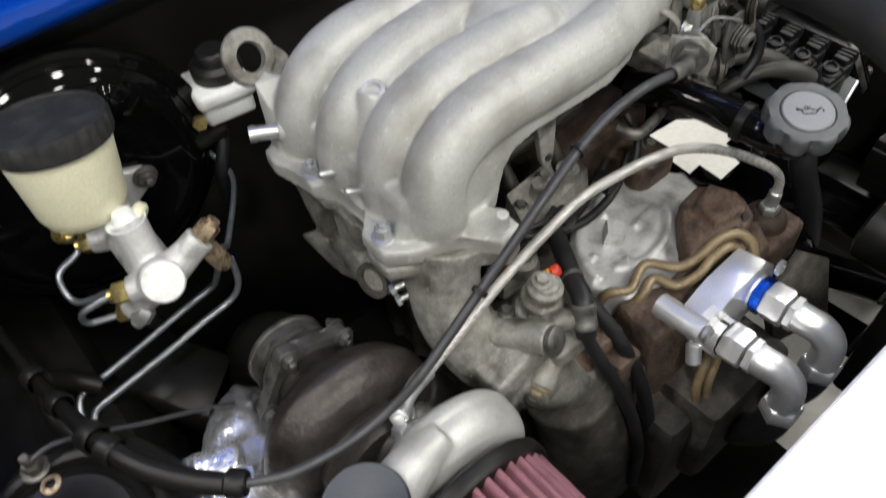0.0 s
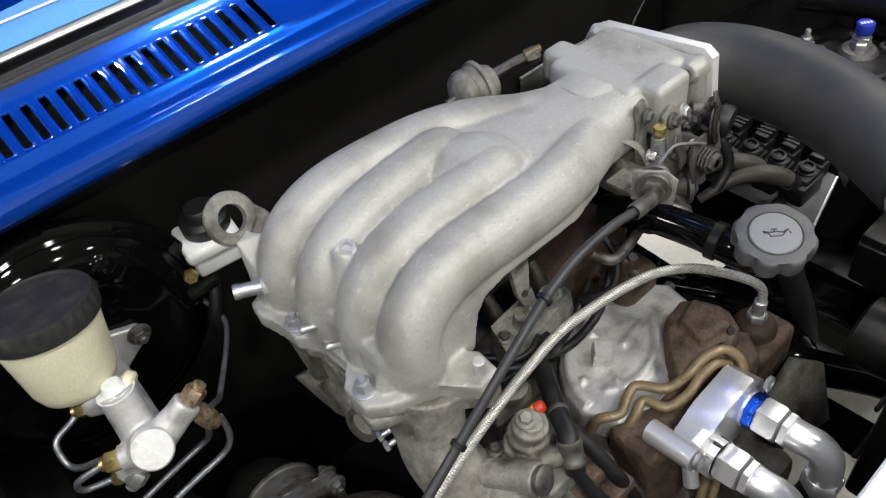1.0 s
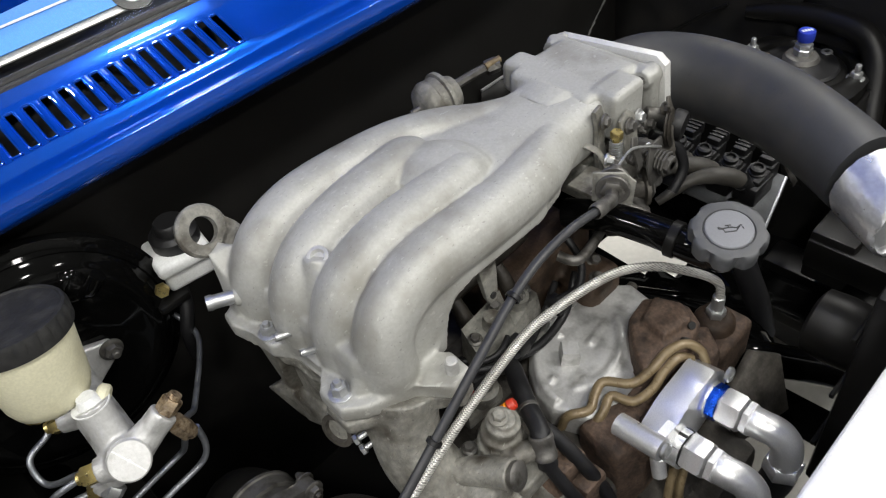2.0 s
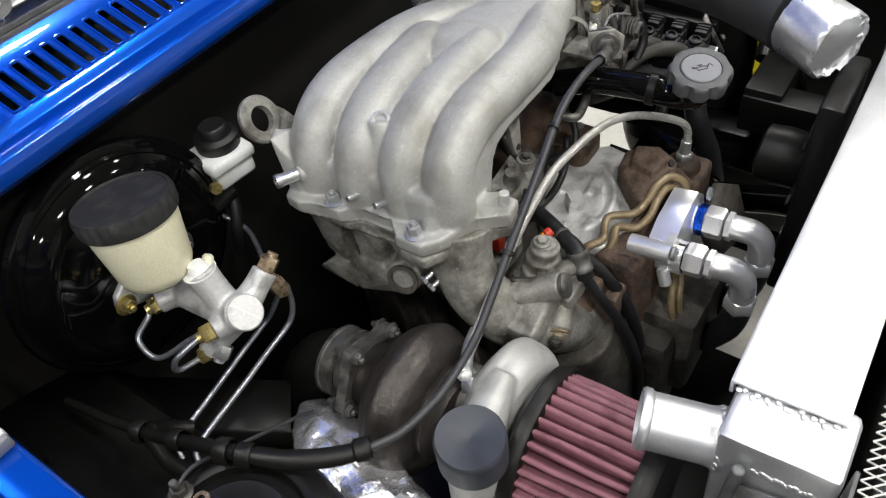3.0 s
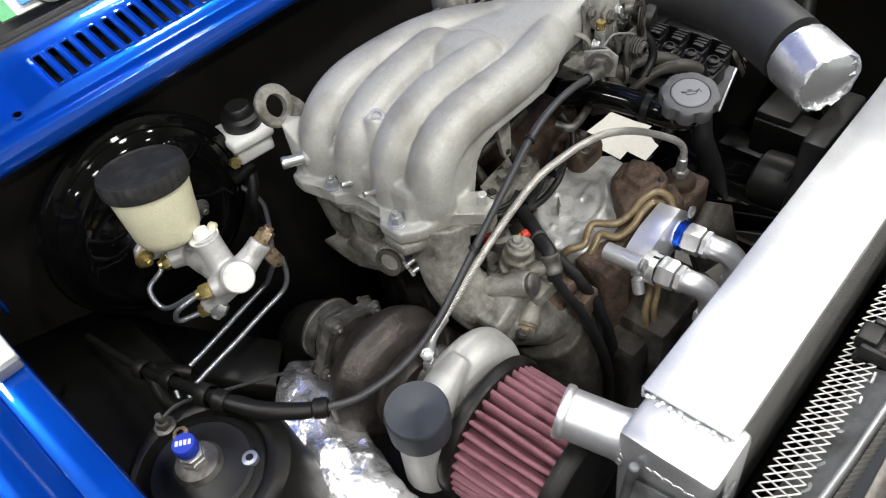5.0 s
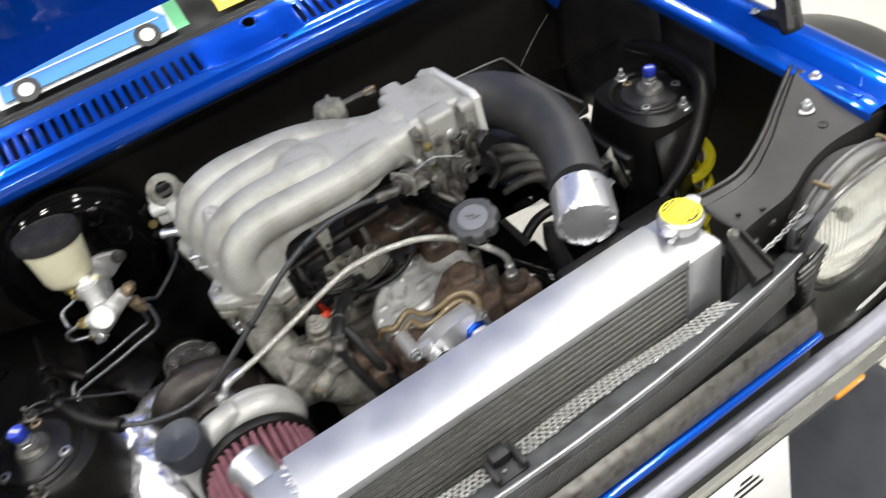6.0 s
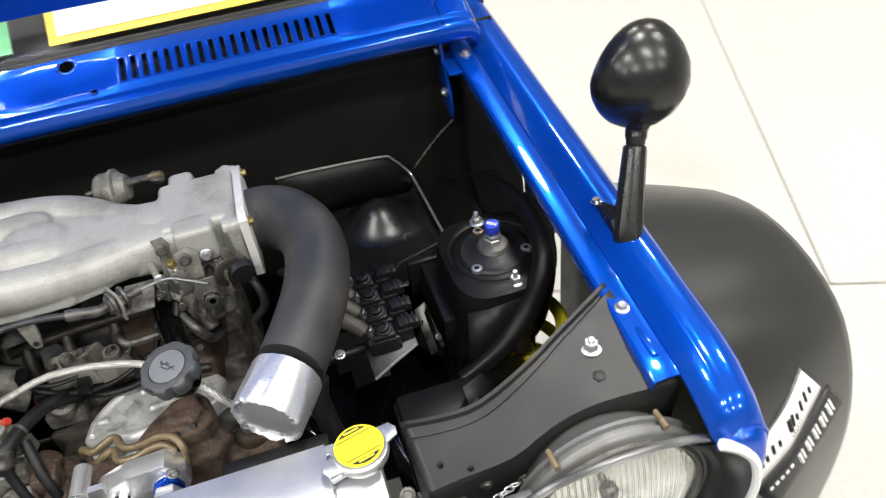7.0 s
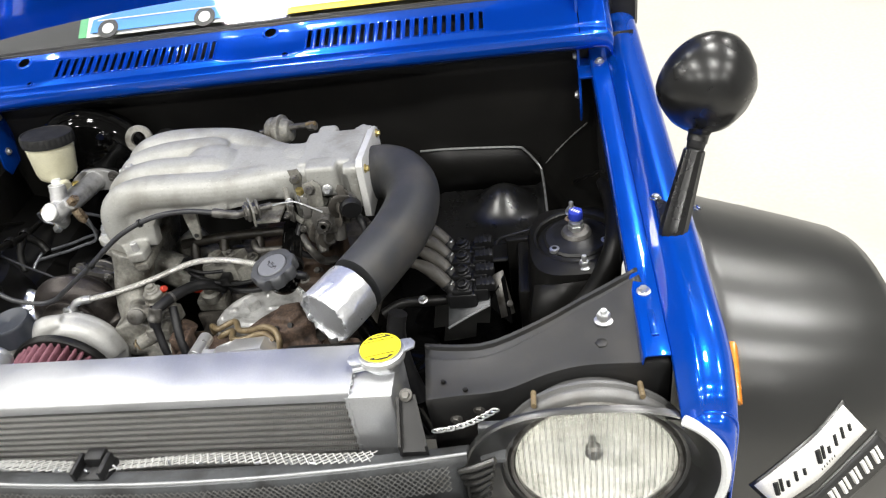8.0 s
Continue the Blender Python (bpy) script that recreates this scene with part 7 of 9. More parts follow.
def clutch_bottle():
    th = thing("clutch_reservoir", (-0.215, 0.285, 0.78), "small white clutch fluid bottle with a black cap", "reservoir")
    bm = bmesh.new()
    m = Matrix.Translation((-0.216, 0.277, 0.785)) @ Matrix.Rotation(radians(-8), 4, "Z")
    box(bm, -0.024, 0.024, -0.022, 0.024, 0.0, 0.026, 0.005, m, 3)
    box(bm, -0.028, 0.028, -0.026, 0.028, 0.02, 0.036, 0.006, m, 3)
    part("bottle", bm, WHITEP, th, "milky white bottle")
    bm = bmesh.new()
    lathe(bm, [(0.0225, 0.034), (0.0235, 0.037), (0.0235, 0.048), (0.019, 0.052), (0.016, 0.052), (0.015, 0.060), (0.013, 0.062), (0, 0.062)], m @ V((0.004, 0.004, 0)), (0, 0, 1), 28)
    part("cap", bm, PLASTIC, th, "black plastic cap")
    bm = bmesh.new()
    box(bm, -0.262, -0.23, 0.25, 0.30, 0.775, 0.785, 0.003)
    part("bracket", bm, BAY, th)
    bm = bmesh.new()
    tube(bm, [(-0.23, 0.27, 0.785), (-0.238, 0.255, 0.765), (-0.25, 0.25, 0.74), (-0.25, 0.26, 0.70)], 0.007, 10, 4)
    part("bottle_hose", bm, RUBBER, th)
    bm = bmesh.new()
    nut(bm, (-0.25, 0.258, 0.80), (-0.3, -1, 0.2), 0.007, 0.008)
    part("bleed_nut", bm, BRASS, th)


clutch_bottle()

# ---- turbocharger side ----


def scroll(bm, c, major, minor, way, n=44, k=18, grow=0.28, squeeze=1.0):
    """A snail: a ring of circles that swells as it goes round."""
    m = frame_of(c, way)
    rings = []
    for i in range(n + 1):
        a = 2 * math.pi * i / n
        g = 1 - grow * (i / n)
        ring = []
        for j in range(k):
            b = 2 * math.pi * j / k
            rr = major * (0.9 + 0.1 * g) + minor * g * math.cos(b)
            ring.append(bm.verts.new(m @ V((rr * math.cos(a), rr * math.sin(a), minor * g * squeeze * math.sin(b)))))
        rings.append(ring)
    for p, q in zip(rings, rings[1:]):
        for j in range(k):
            bm.faces.new((p[j], p[(j + 1) % k], q[(j + 1) % k], q[j]))
    bm.faces.new(rings[0])
    bm.faces.new(rings[-1])


def turbocharger():
    th = thing("turbocharger", (-0.29, -0.06, 0.6), "turbocharger with heat-browned turbine and bare aluminium compressor housings", "turbocharger")
    axis = (0, -1, 0.08)
    bm = bmesh.new()
    scroll(bm, (-0.303, -0.022, 0.687), 0.046, 0.029, axis, 48, 20, 0.10)
    lathe(bm, [(0, -0.028), (0.046, -0.028), (0.062, -0.018), (0.0755, -0.004), (0.0765, 0.0), (0.0755, 0.004), (0.064, 0.020), (0.050, 0.028), (0.03, 0.030), (0, 0.030)], (-0.303, -0.022, 0.687), axis, 48)
    tube(bm, [(-0.302, 0.0, 0.690), (-0.302, 0.02, 0.690), (-0.302, 0.034, 0.689)], [0.050, 0.036, 0.034], 24, 4)
    tube(bm, [(-0.25, -0.024, 0.68), (-0.232, -0.026, 0.64), (-0.215, -0.03, 0.58)], [0.028, 0.031, 0.034], 18, 4)
    ob = part("turbine_housing", bm, IRON, th, "heat-browned iron turbine scroll")
    blend(ob, 0.0024, 3, 0.5)
    bm = bmesh.new()
    lathe(bm, [(0.030, 0.026), (0.047, 0.026), (0.0485, 0.028), (0.0485, 0.034), (0.046, 0.036), (0.040, 0.037), (0.034, 0.044), (0, 0.044)], (-0.300, -0.022, 0.687), axis, 48)
    part("backplate", bm, IRON, th, "browned back plate of the turbine")
    bm = bmesh.new()
    scroll(bm, (-0.266, -0.100, 0.676), 0.045, 0.0255, axis, 56, 22, 0.30)
    lathe(bm, [(0, -0.026), (0.050, -0.026), (0.068, -0.014), (0.0705, -0.010), (0.0705, -0.004), (0.064, 0.004), (0.050, 0.016), (0.040, 0.022), (0.036, 0.036), (0, 0.036)], (-0.266, -0.100, 0.676), axis, 48)
    tube(bm, [(-0.268, -0.098, 0.738), (-0.30, -0.1, 0.730), (-0.326, -0.104, 0.708), (-0.338, -0.108, 0.68)], [0.012, 0.019, 0.024, 0.026], 18, 4)
    tube(bm, [(-0.342, -0.11, 0.640), (-0.342, -0.11, 0.70), (-0.342, -0.11, 0.725)], [0.026, 0.0245, 0.024], 24, 3)
    lathe(bm, [(0.0035, 0.0), (0.0035, 0.004), (0.0, 0.0045)], (-0.255, -0.128, 0.728), (0.1, -0.7, 0.7), 12)
    ob = part("compressor_housing", bm, COMPRESSOR, th, "bare cast aluminium compressor scroll")
    blend(ob, 0.0020, 3, 0.5)
    bm = bmesh.new()
    lathe(bm, [(0, 0.0), (0.030, 0.0), (0.0325, 0.003), (0.033, 0.02), (0.0, 0.021)], (-0.278, -0.075, 0.688), (0, 1, -0.08), 30)
    part("bearing_housing", bm, DULL, th)
    bm = bmesh.new()
    lathe(bm, [(0.0285, 0.0), (0.0297, 0.001), (0.0300, 0.030), (0.0292, 0.0338), (0.0280, 0.0352), (0.0268, 0.0346), (0.004, 0.0340), (0.0025, 0.0328), (0.0, 0.0328)], (-0.342, -0.1105, 0.7255), (-0.03, -0.02, 1), 48)
    part("rubber_cap", bm, CAPBLUE, th, "black rubber blanking cap on the outlet")
    # oil feed
    bm = bmesh.new()
    nut(bm, (-0.272, -0.061, 0.712), (0, 0, 1), 0.0075, 0.010)
    nut(bm, (-0.286, -0.066, 0.722), (0.3, -1, 0.3), 0.0085, 0.010)
    part("oil_union", bm, STEEL, th, "zinc oil feed union")
    bm = bmesh.new()
    nut(bm, (-0.278, -0.060, 0.728), (-0.4, -0.5, 0.5), 0.0078, 0.008)
    lathe(bm, [(0, 0.006), (0.0045, 0.008), (0.0045, 0.014), (0, 0.015)], (-0.278, -0.060, 0.728), (-0.4, -0.5, 0.5), 12)
    part("banjo", bm, STEEL, th, "zinc banjo bolt")
    # lobed outlet flange, band clamp and downpipe
    bm = bmesh.new()
    out = []
    for i in range(60):
        a = 2 * math.pi * i / 60
        r = 0.041 + 0.010 * max(0.0, math.cos(5 * a)) ** 1.5
        out.append((r * math.cos(a), r * math.sin(a)))
    fm = frame_of((-0.302, 0.030, 0.690), (0, 1, -0.1))
    prism(bm, out, fm, 0.012, 0.0015)
    lathe(bm, [(0.036, 0.011), (0.036, 0.022), (0.033, 0.026), (0, 0.026)], (-0.302, 0.030, 0.690), (0, 1, -0.1), 30)
    fl = part("outlet_flange", bm, DULL, th, "rough iron outlet flange with lobes")
    for k in range(5):
        a = 2 * math.pi * k / 5
        p = fm @ V((0.0445 * math.cos(a), 0.0445 * math.sin(a), 0.0))
        hex_bolt(fl, p, (0, -1, 0.1), 0.0062, 0.006, DULL, True, "bolt", 0.005)
        hex_bolt(fl, p + V((0, 0.012, -0.001)), (0, 1, -0.1), 0.006, 0.006, DULL, True, "bolt", 0.006)
    bm = bmesh.new()
    lathe(bm, [(0.033, 0), (0.0365, 0.001), (0.0365, 0.004), (0.035, 0.005), (0.035, 0.015), (0.0365, 0.016), (0.0365, 0.019), (0.033, 0.02)], (-0.303, 0.056, 0.687), (0, 1, -0.1), 40)
    part("band_clamp", bm, DULL, th, "bright band clamp")
    bm = bmesh.new()
    tube(bm, [(-0.303, 0.05, 0.687), (-0.304, 0.085, 0.68), (-0.314, 0.11, 0.655), (-0.325, 0.12, 0.60), (-0.33, 0.12, 0.5)], 0.031, 24, 5)
    part("downpipe", bm, BAY, th, "dark iron downpipe")
    bm = bmesh.new()
    hull(bm, [(-0.345, 0.000, 0.665), (-0.345, 0.022, 0.66), (-0.310, 0.0, 0.64), (-0.322, 0.03, 0.70), (-0.335, 0.008, 0.690), (-0.30, 0.03, 0.64)])
    box(bm, -0.35, -0.325, 0.02, 0.05, 0.63, 0.665, 0.004)
    part("wastegate_bracket", bm, IRON, th)


turbocharger()


def air_filter():
    th = thing("air_filter", (-0.28, -0.18, 0.59), "pleated dark pink cotton air filter with black rubber ends", "air filter")
    c, way = V((-0.279, -0.134, 0.668)), V((0.03, -1, 0.03)).normalized()
    L = 0.108
    n = 38
    m = frame_of(c, way)
    bm = bmesh.new()
    rings = []
    for h, r in ((0.010, 0.0725), (0.04, 0.0718), (0.07, 0.0705), (L - 0.008, 0.069)):
        ring = []
        for i in range(n * 8):
            a = 2 * math.pi * i / (n * 8)
            ph = (i % 8) / 8
            rr = r - 0.0185 * (0.5 + 0.5 * math.cos(2 * math.pi * ph)) ** 2.2 + 0.0005 * math.sin(i * 1.7 + h * 90)
            aa = a + 0.010 * math.sin(h * 60 + (i // 8) * 1.9)
            ring.append(bm.verts.new(m @ V((rr * math.cos(aa), rr * math.sin(aa), h))))
        rings.append(ring)
    for a, b in zip(rings, rings[1:]):
        for i in range(len(a)):
            bm.faces.new((a[i], a[(i + 1) % len(a)], b[(i + 1) % len(a)], b[i]))
    part("pleats", bm, PINK, th, "dark pink oiled cotton pleats", angle=75)
    bm = bmesh.new()
    lathe(bm, [(0.04, -0.004), (0.072, -0.004), (0.0775, 0.0), (0.0780, 0.008), (0.0755, 0.0115), (0.066, 0.0125)], c, way, 64)
    part("collar", bm, BAY, th, "black rubber collar")
    bm = bmesh.new()
    lathe(bm, [(0.066, L - 0.010), (0.0735, L - 0.009), (0.0745, L - 0.004), (0.0735, L + 0.004), (0.07, L + 0.008), (0, L + 0.009)], c, way, 64)
    part("end_cap", bm, BAY, th, "black rubber end cap")


air_filter()


def foil_duct():
    th = thing("foil_duct", (-0.40, -0.03, 0.6), "hot pipe wrapped in crumpled silver heat foil", "heat wrap")
    bm = bmesh.new()
    tube(bm, [(-0.345, 0.088, 0.652), (-0.362, 0.06, 0.662), (-0.384, 0.015, 0.670), (-0.400, -0.03, 0.668), (-0.410, -0.075, 0.655), (-0.416, -0.12, 0.635), (-0.42, -0.16, 0.61), (-0.42, -0.20, 0.58)], [0.012, 0.028, 0.038, 0.040, 0.042, 0.045, 0.045, 0.04], 40, 9, True, 0.55)
    for v in bm.verts:
        p = v.co
        d = noise.noise(p * 24) * 0.008 + noise.noise(p * 70 + V((3, 1, 2))) * 0.0035 + abs(noise.noise(p * 150)) * 0.0018
        v.co = p + V((d * 0.6, noise.noise(p * 60 + V((7, 7, 7))) * 0.003, d))
    part("foil", bm, FOIL, th, "crumpled aluminium foil", angle=22)
    bm = bmesh.new()
    rows = []
    for i in range(13):
        row = []
        for j in range(9):
            u, w = i / 12, j / 8
            p = V((-0.380 - 0.035 * u - 0.05 * w, 0.022 - 0.11 * u + 0.012 * w, 0.700 - 0.040 * u + 0.010 * w))
            d = noise.noise(p * 60) * 0.007 + noise.noise(p * 160) * 0.003
            row.append(p + V((0.004 * math.sin(9 * w + i) * (j in (0, 8)), 0.005 * math.sin(5 * i) * (i in (0, 12)), d)))
        rows.append(row)
    sheet(bm, rows)
    thicken(part("foil_flap", bm, FOIL, th, "loose crumpled foil edge", angle=22), 0.0008)


foil_duct()

# ---- looms and cables ----


def wiring_loom():
    th = thing("wiring_loom", (-0.43, 0.08, 0.70), "thick black sleeved wiring loom", "loom")
    bm = bmesh.new()
    tube(bm, [(-0.485, 0.26, 0.715), (-0.479, 0.2, 0.725), (-0.471, 0.135, 0.740), (-0.461, 0.075, 0.764), (-0.451, 0.030, 0.774), (-0.434, -0.006, 0.771), (-0.411, -0.035, 0.768), (-0.392, -0.052, 0.768)], [0.004, 0.0045, 0.0055, 0.0060, 0.0070, 0.0082, 0.0080, 0.0068], 14, 6)
    part("sleeve", bm, BAY, th)
    for p, w, r in (((-0.473, 0.150, 0.737), (0.2, -0.9, 0.2), 0.0105), ((-0.465, 0.100, 0.755), (0.25, -0.9, 0.3), 0.0095), ((-0.4555, 0.045, 0.772), (0.3, -0.9, 0.2), 0.0112), ((-0.450, 0.027, 0.774), (0.4, -0.9, 0.0), 0.0100), ((-0.397, -0.048, 0.768), (0.7, -0.7, 0), 0.0098)):
        bm = bmesh.new()
        lathe(bm, [(r * 0.8, -0.008), (r, -0.006), (r, 0.004), (r * 0.85, 0.006)], p, w, 18)
        part("clip", bm, BAY, th)
    bm = bmesh.new()
    tube(bm, [(-0.497, 0.060, 0.768), (-0.480, 0.062, 0.768), (-0.458, 0.062, 0.755), (-0.43, 0.058, 0.738), (-0.394, 0.058, 0.713), (-0.363, 0.062, 0.684)], 0.0018, 8, 5)
    part("earth_wire", bm, SHEATH, th)
    bm = bmesh.new()
    tube(bm, [(-0.471, 0.140, 0.738), (-0.478, 0.12, 0.715), (-0.47, 0.10, 0.69)], 0.007, 10, 4)
    tube(bm, [(-0.44, 0.14, 0.70), (-0.455, 0.15, 0.715), (-0.469, 0.145, 0.735)], 0.008, 10, 4)
    part("branch", bm, BAY, th)


wiring_loom()


def throttle_cable():
    th = thing("throttle_cable", (-0.38, -0.03, 0.74), "black sheathed throttle cable arching over the engine", "cable")
    bm = bmesh.new()
    pts = [(-0.394, -0.051, 0.768), (-0.366, -0.060, 0.757), (-0.325, -0.064, 0.750), (-0.292, -0.067, 0.757), (-0.266, -0.071, 0.775), (-0.237, -0.070, 0.795), (-0.205, -0.068, 0.817), (-0.172, -0.067, 0.842), (-0.14, -0.065, 0.864), (-0.106, -0.060, 0.879), (-0.07, -0.056, 0.888),
           (-0.03, -0.054, 0.889), (0.004, -0.052, 0.882), (0.032, -0.047, 0.872)]
    tube(bm, pts, 0.0037, 12, 5)
    part("sheath", bm, SHEATH, th)
    a, b = V((0.002, -0.0525, 0.8825)), V((0.032, -0.047, 0.872))
    bm = bmesh.new()
    lathe(bm, [(0.0055, 0), (0.0066, 0.003), (0.0066, 0.014), (0.0055, 0.016), (0.0062, 0.02), (0.0062, (b - a).length)], a, b - a, 18)
    part("end_ferrule", bm, DULL, th, "crimped end ferrule")
    for i in (6, 9):
        p, q = V(pts[i]), V(pts[i + 1])
        bm = bmesh.new()
        lathe(bm, [(0.005, 0), (0.006, 0.0005), (0.006, 0.004), (0.005, 0.0045)], p, q - p, 14)
        part("cable_tie", bm, PLASTIC, th)


throttle_cable()


def braided_hose():
    th = thing("braided_hose", (-0.27, -0.057, 0.71), "steel-braided oil feed hose with plated end fittings", "hose")
    bm = bmesh.new()
    pts = [(0.1395, -0.1065, 0.700), (0.136, -0.107, 0.722), (0.124, -0.102, 0.741), (0.104, -0.086, 0.757), (0.078, -0.066, 0.771), (0.045, -0.053, 0.783), (0.012, -0.048, 0.791), (-0.022, -0.043, 0.793), (-0.062, -0.036, 0.787), (-0.10, -0.035, 0.775),
           (-0.14, -0.036, 0.761), (-0.18, -0.041, 0.751), (-0.215, -0.048, 0.746), (-0.248, -0.055, 0.744)]
    tube(bm, pts, 0.0044, 14, 6)
    part("braid", bm, BRAID, th)
    bm = bmesh.new()
    tube(bm, [(-0.244, -0.054, 0.744), (-0.258, -0.057, 0.7445), (-0.269, -0.060, 0.741), (-0.274, -0.062, 0.732), (-0.275, -0.062, 0.715)], [0.0066, 0.0066, 0.0058, 0.0055, 0.0055], 14, 5)
    part("end_fitting", bm, STEEL, th, "zinc elbow fitting")
    bm = bmesh.new()
    rod(bm, (0.140, -0.106, 0.680), (0.1393, -0.1065, 0.706), 0.0066, 0.0062, 16, 0.001)
    nut(bm, (0.140, -0.106, 0.677), (0, 0, 1), 0.010, 0.010)
    part("end_fitting", bm, STEEL, th, "zinc straight fitting")


braided_hose()

# ---- engine ----


def engine():
    th = thing("engine_block", (0.03, 0.08, 0.33), "grimy aluminium and iron rotary engine block", "engine")
    bm = bmesh.new()
    box(bm, -0.105, 0.137, -0.095, 0.26, 0.34, 0.655, 0.02)
    box(bm, -0.12, 0.11, -0.13, -0.08, 0.36, 0.64, 0.012)
    for y in (-0.06, -0.015, 0.03, 0.075, 0.12, 0.165, 0.21):
        box(bm, -0.115, 0.144, y, y + 0.012, 0.36, 0.662, 0.004)
    tube(bm, [(-0.12, -0.09, 0.63), (-0.10, -0.10, 0.56), (-0.09, -0.11, 0.45)], [0.045, 0.05, 0.05], 18, 3)
    ob = part("block", bm, SUMP, th, "grimy ribbed block")
    blend(ob, 0.004, 2, 0.5)
    # front cover
    bm = bmesh.new()
    prism(bm, [(-0.060, -0.055), (-0.054, -0.030), (-0.034, -0.005), (-0.008, 0.014), (0.025, 0.026), (0.06, 0.026), (0.098, 0.006), (0.118, -0.02), (0.112, -0.05), (0.075, -0.075), (0.03, -0.100), (-0.012, -0.102), (-0.046, -0.088)], Matrix.Translation((0, 0, 0.650)), 0.036, 0.006, 3)
    lathe(bm, [(0.026, -0.004), (0.024, 0.004), (0.014, 0.006), (0, 0.006)], (-0.004, -0.031, 0.680), (0, 0, 1), 24)
    tube(bm, [(-0.050, -0.055, 0.685), (-0.045, -0.034, 0.685), (-0.028, -0.012, 0.685), (-0.004, 0.005, 0.685), (0.026, 0.016, 0.685), (0.058, 0.016, 0.685), (0.088, 0.0, 0.685)], 0.0055, 10, 4)
    for a, b in (((-0.030, -0.034), (-0.044, -0.036)), ((0.012, -0.008), (0.024, 0.012)), ((-0.012, -0.055), (-0.022, -0.078)), ((0.022, -0.036), (0.06, -0.03))):
        tube(bm, [(*a, 0.685), (*b, 0.684)], [0.005, 0.004], 8, 1)
    tube(bm, [(0.05, 0.012, 0.67), (0.052, 0.012, 0.688)], [0.010, 0.009], 14, 1)
    tube(bm, [(-0.03, -0.055, 0.682), (0.0, -0.07, 0.684), (0.04, -0.062, 0.684), (0.07, -0.035, 0.683)], 0.006, 10, 4)
    tube(bm, [(0.082, 0.0, 0.66), (0.087, 0.004, 0.693)], [0.013, 0.011], 14, 1)
    ob = part("front_cover", bm, CASTPALE, th, "pale cast front cover with stains")
    blend(ob, 0.0018, 2, 0.5)
    bm = bmesh.new()
    nut(bm, (-0.004, -0.031, 0.684), (0.05, -0.1, 1), 0.0125, 0.020, 4)
    part("square_plug", bm, CASTPALE, th, "square cast plug")
    bm = bmesh.new()
    lathe(bm, [(0.004, 0.0), (0.005, 0.0022), (0.008, 0.002), (0.0085, 0)], (0.052, 0.012, 0.688), (0, 0, 1), 16)
    part("dipstick_boss", bm, CASTPALE, th)
    bm = bmesh.new()
    rod(bm, (0.087, 0.004, 0.69), (0.088, 0.005, 0.712), 0.0085, 0.0075, 16, 0.0015)
    nut(bm, (0.0875, 0.0045, 0.698), (0, 0, 1), 0.0105, 0.007)
    part("temperature_sender", bm, CASTOLD, th, "stubby cast sender")
    # rusty housings
    bm = bmesh.new()
    prism(bm, [(-0.062, -0.108), (-0.055, -0.082), (-0.02, -0.092), (0.02, -0.094), (0.05, -0.08), (0.10, -0.085), (0.12, -0.11), (0.10, -0.135), (0.04, -0.14), (-0.03, -0.142), (-0.06, -0.13)], Matrix.Translation((0, 0, 0.52)), 0.165, 0.008)
    prism(bm, [(0.012, -0.104), (0.030, -0.080), (0.058, -0.056), (0.088, -0.052), (0.100, -0.066), (0.108, -0.092), (0.096, -0.112), (0.06, -0.120), (0.03, -0.118)], Matrix.Translation((0, 0, 0.67)), 0.042, 0.006, 2)
    prism(bm, [(0.05, -0.10), (0.058, -0.07), (0.088, -0.064), (0.098, -0.09), (0.085, -0.108)], Matrix.Translation((0, 0, 0.70)), 0.024, 0.006, 2)
    box(bm, 0.108, 0.172, -0.135, -0.085, 0.60, 0.664, 0.007)
    box(bm, -0.05, 0.06, 0.03, 0.06, 0.63, 0.665, 0.008)
    tube(bm, [(-0.10, -0.06, 0.655), (-0.075, -0.08, 0.64), (-0.06, -0.1, 0.6)], [0.015, 0.018, 0.018], 12, 4)
    ob = part("pump_housing", bm, RUST, th, "rust-brown iron pump housing")
    blend(ob, 0.0022, 2, 0.5)
    for p, w in (((0.062, -0.116, 0.716), (-0.2, -0.7, 0.6)), ((0.082, -0.110, 0.716), (-0.2, -0.7, 0.6))):
        bm = bmesh.new()
        lathe(bm, [(0, 0.0006), (0.004, 0.0006), (0.004, -0.004)], p, w, 12)
        part("bolt_hole", bm, INK, ob)
    bm = bmesh.new()
    lathe(bm, [(0.022, 0), (0.021, 0.010), (0.017, 0.016), (0.012, 0.018), (0, 0.018)], (0.140, -0.106, 0.66), (0, 0, 1), 24)
    part("oil_boss", bm, BROWN, th, "brown cast oil boss")
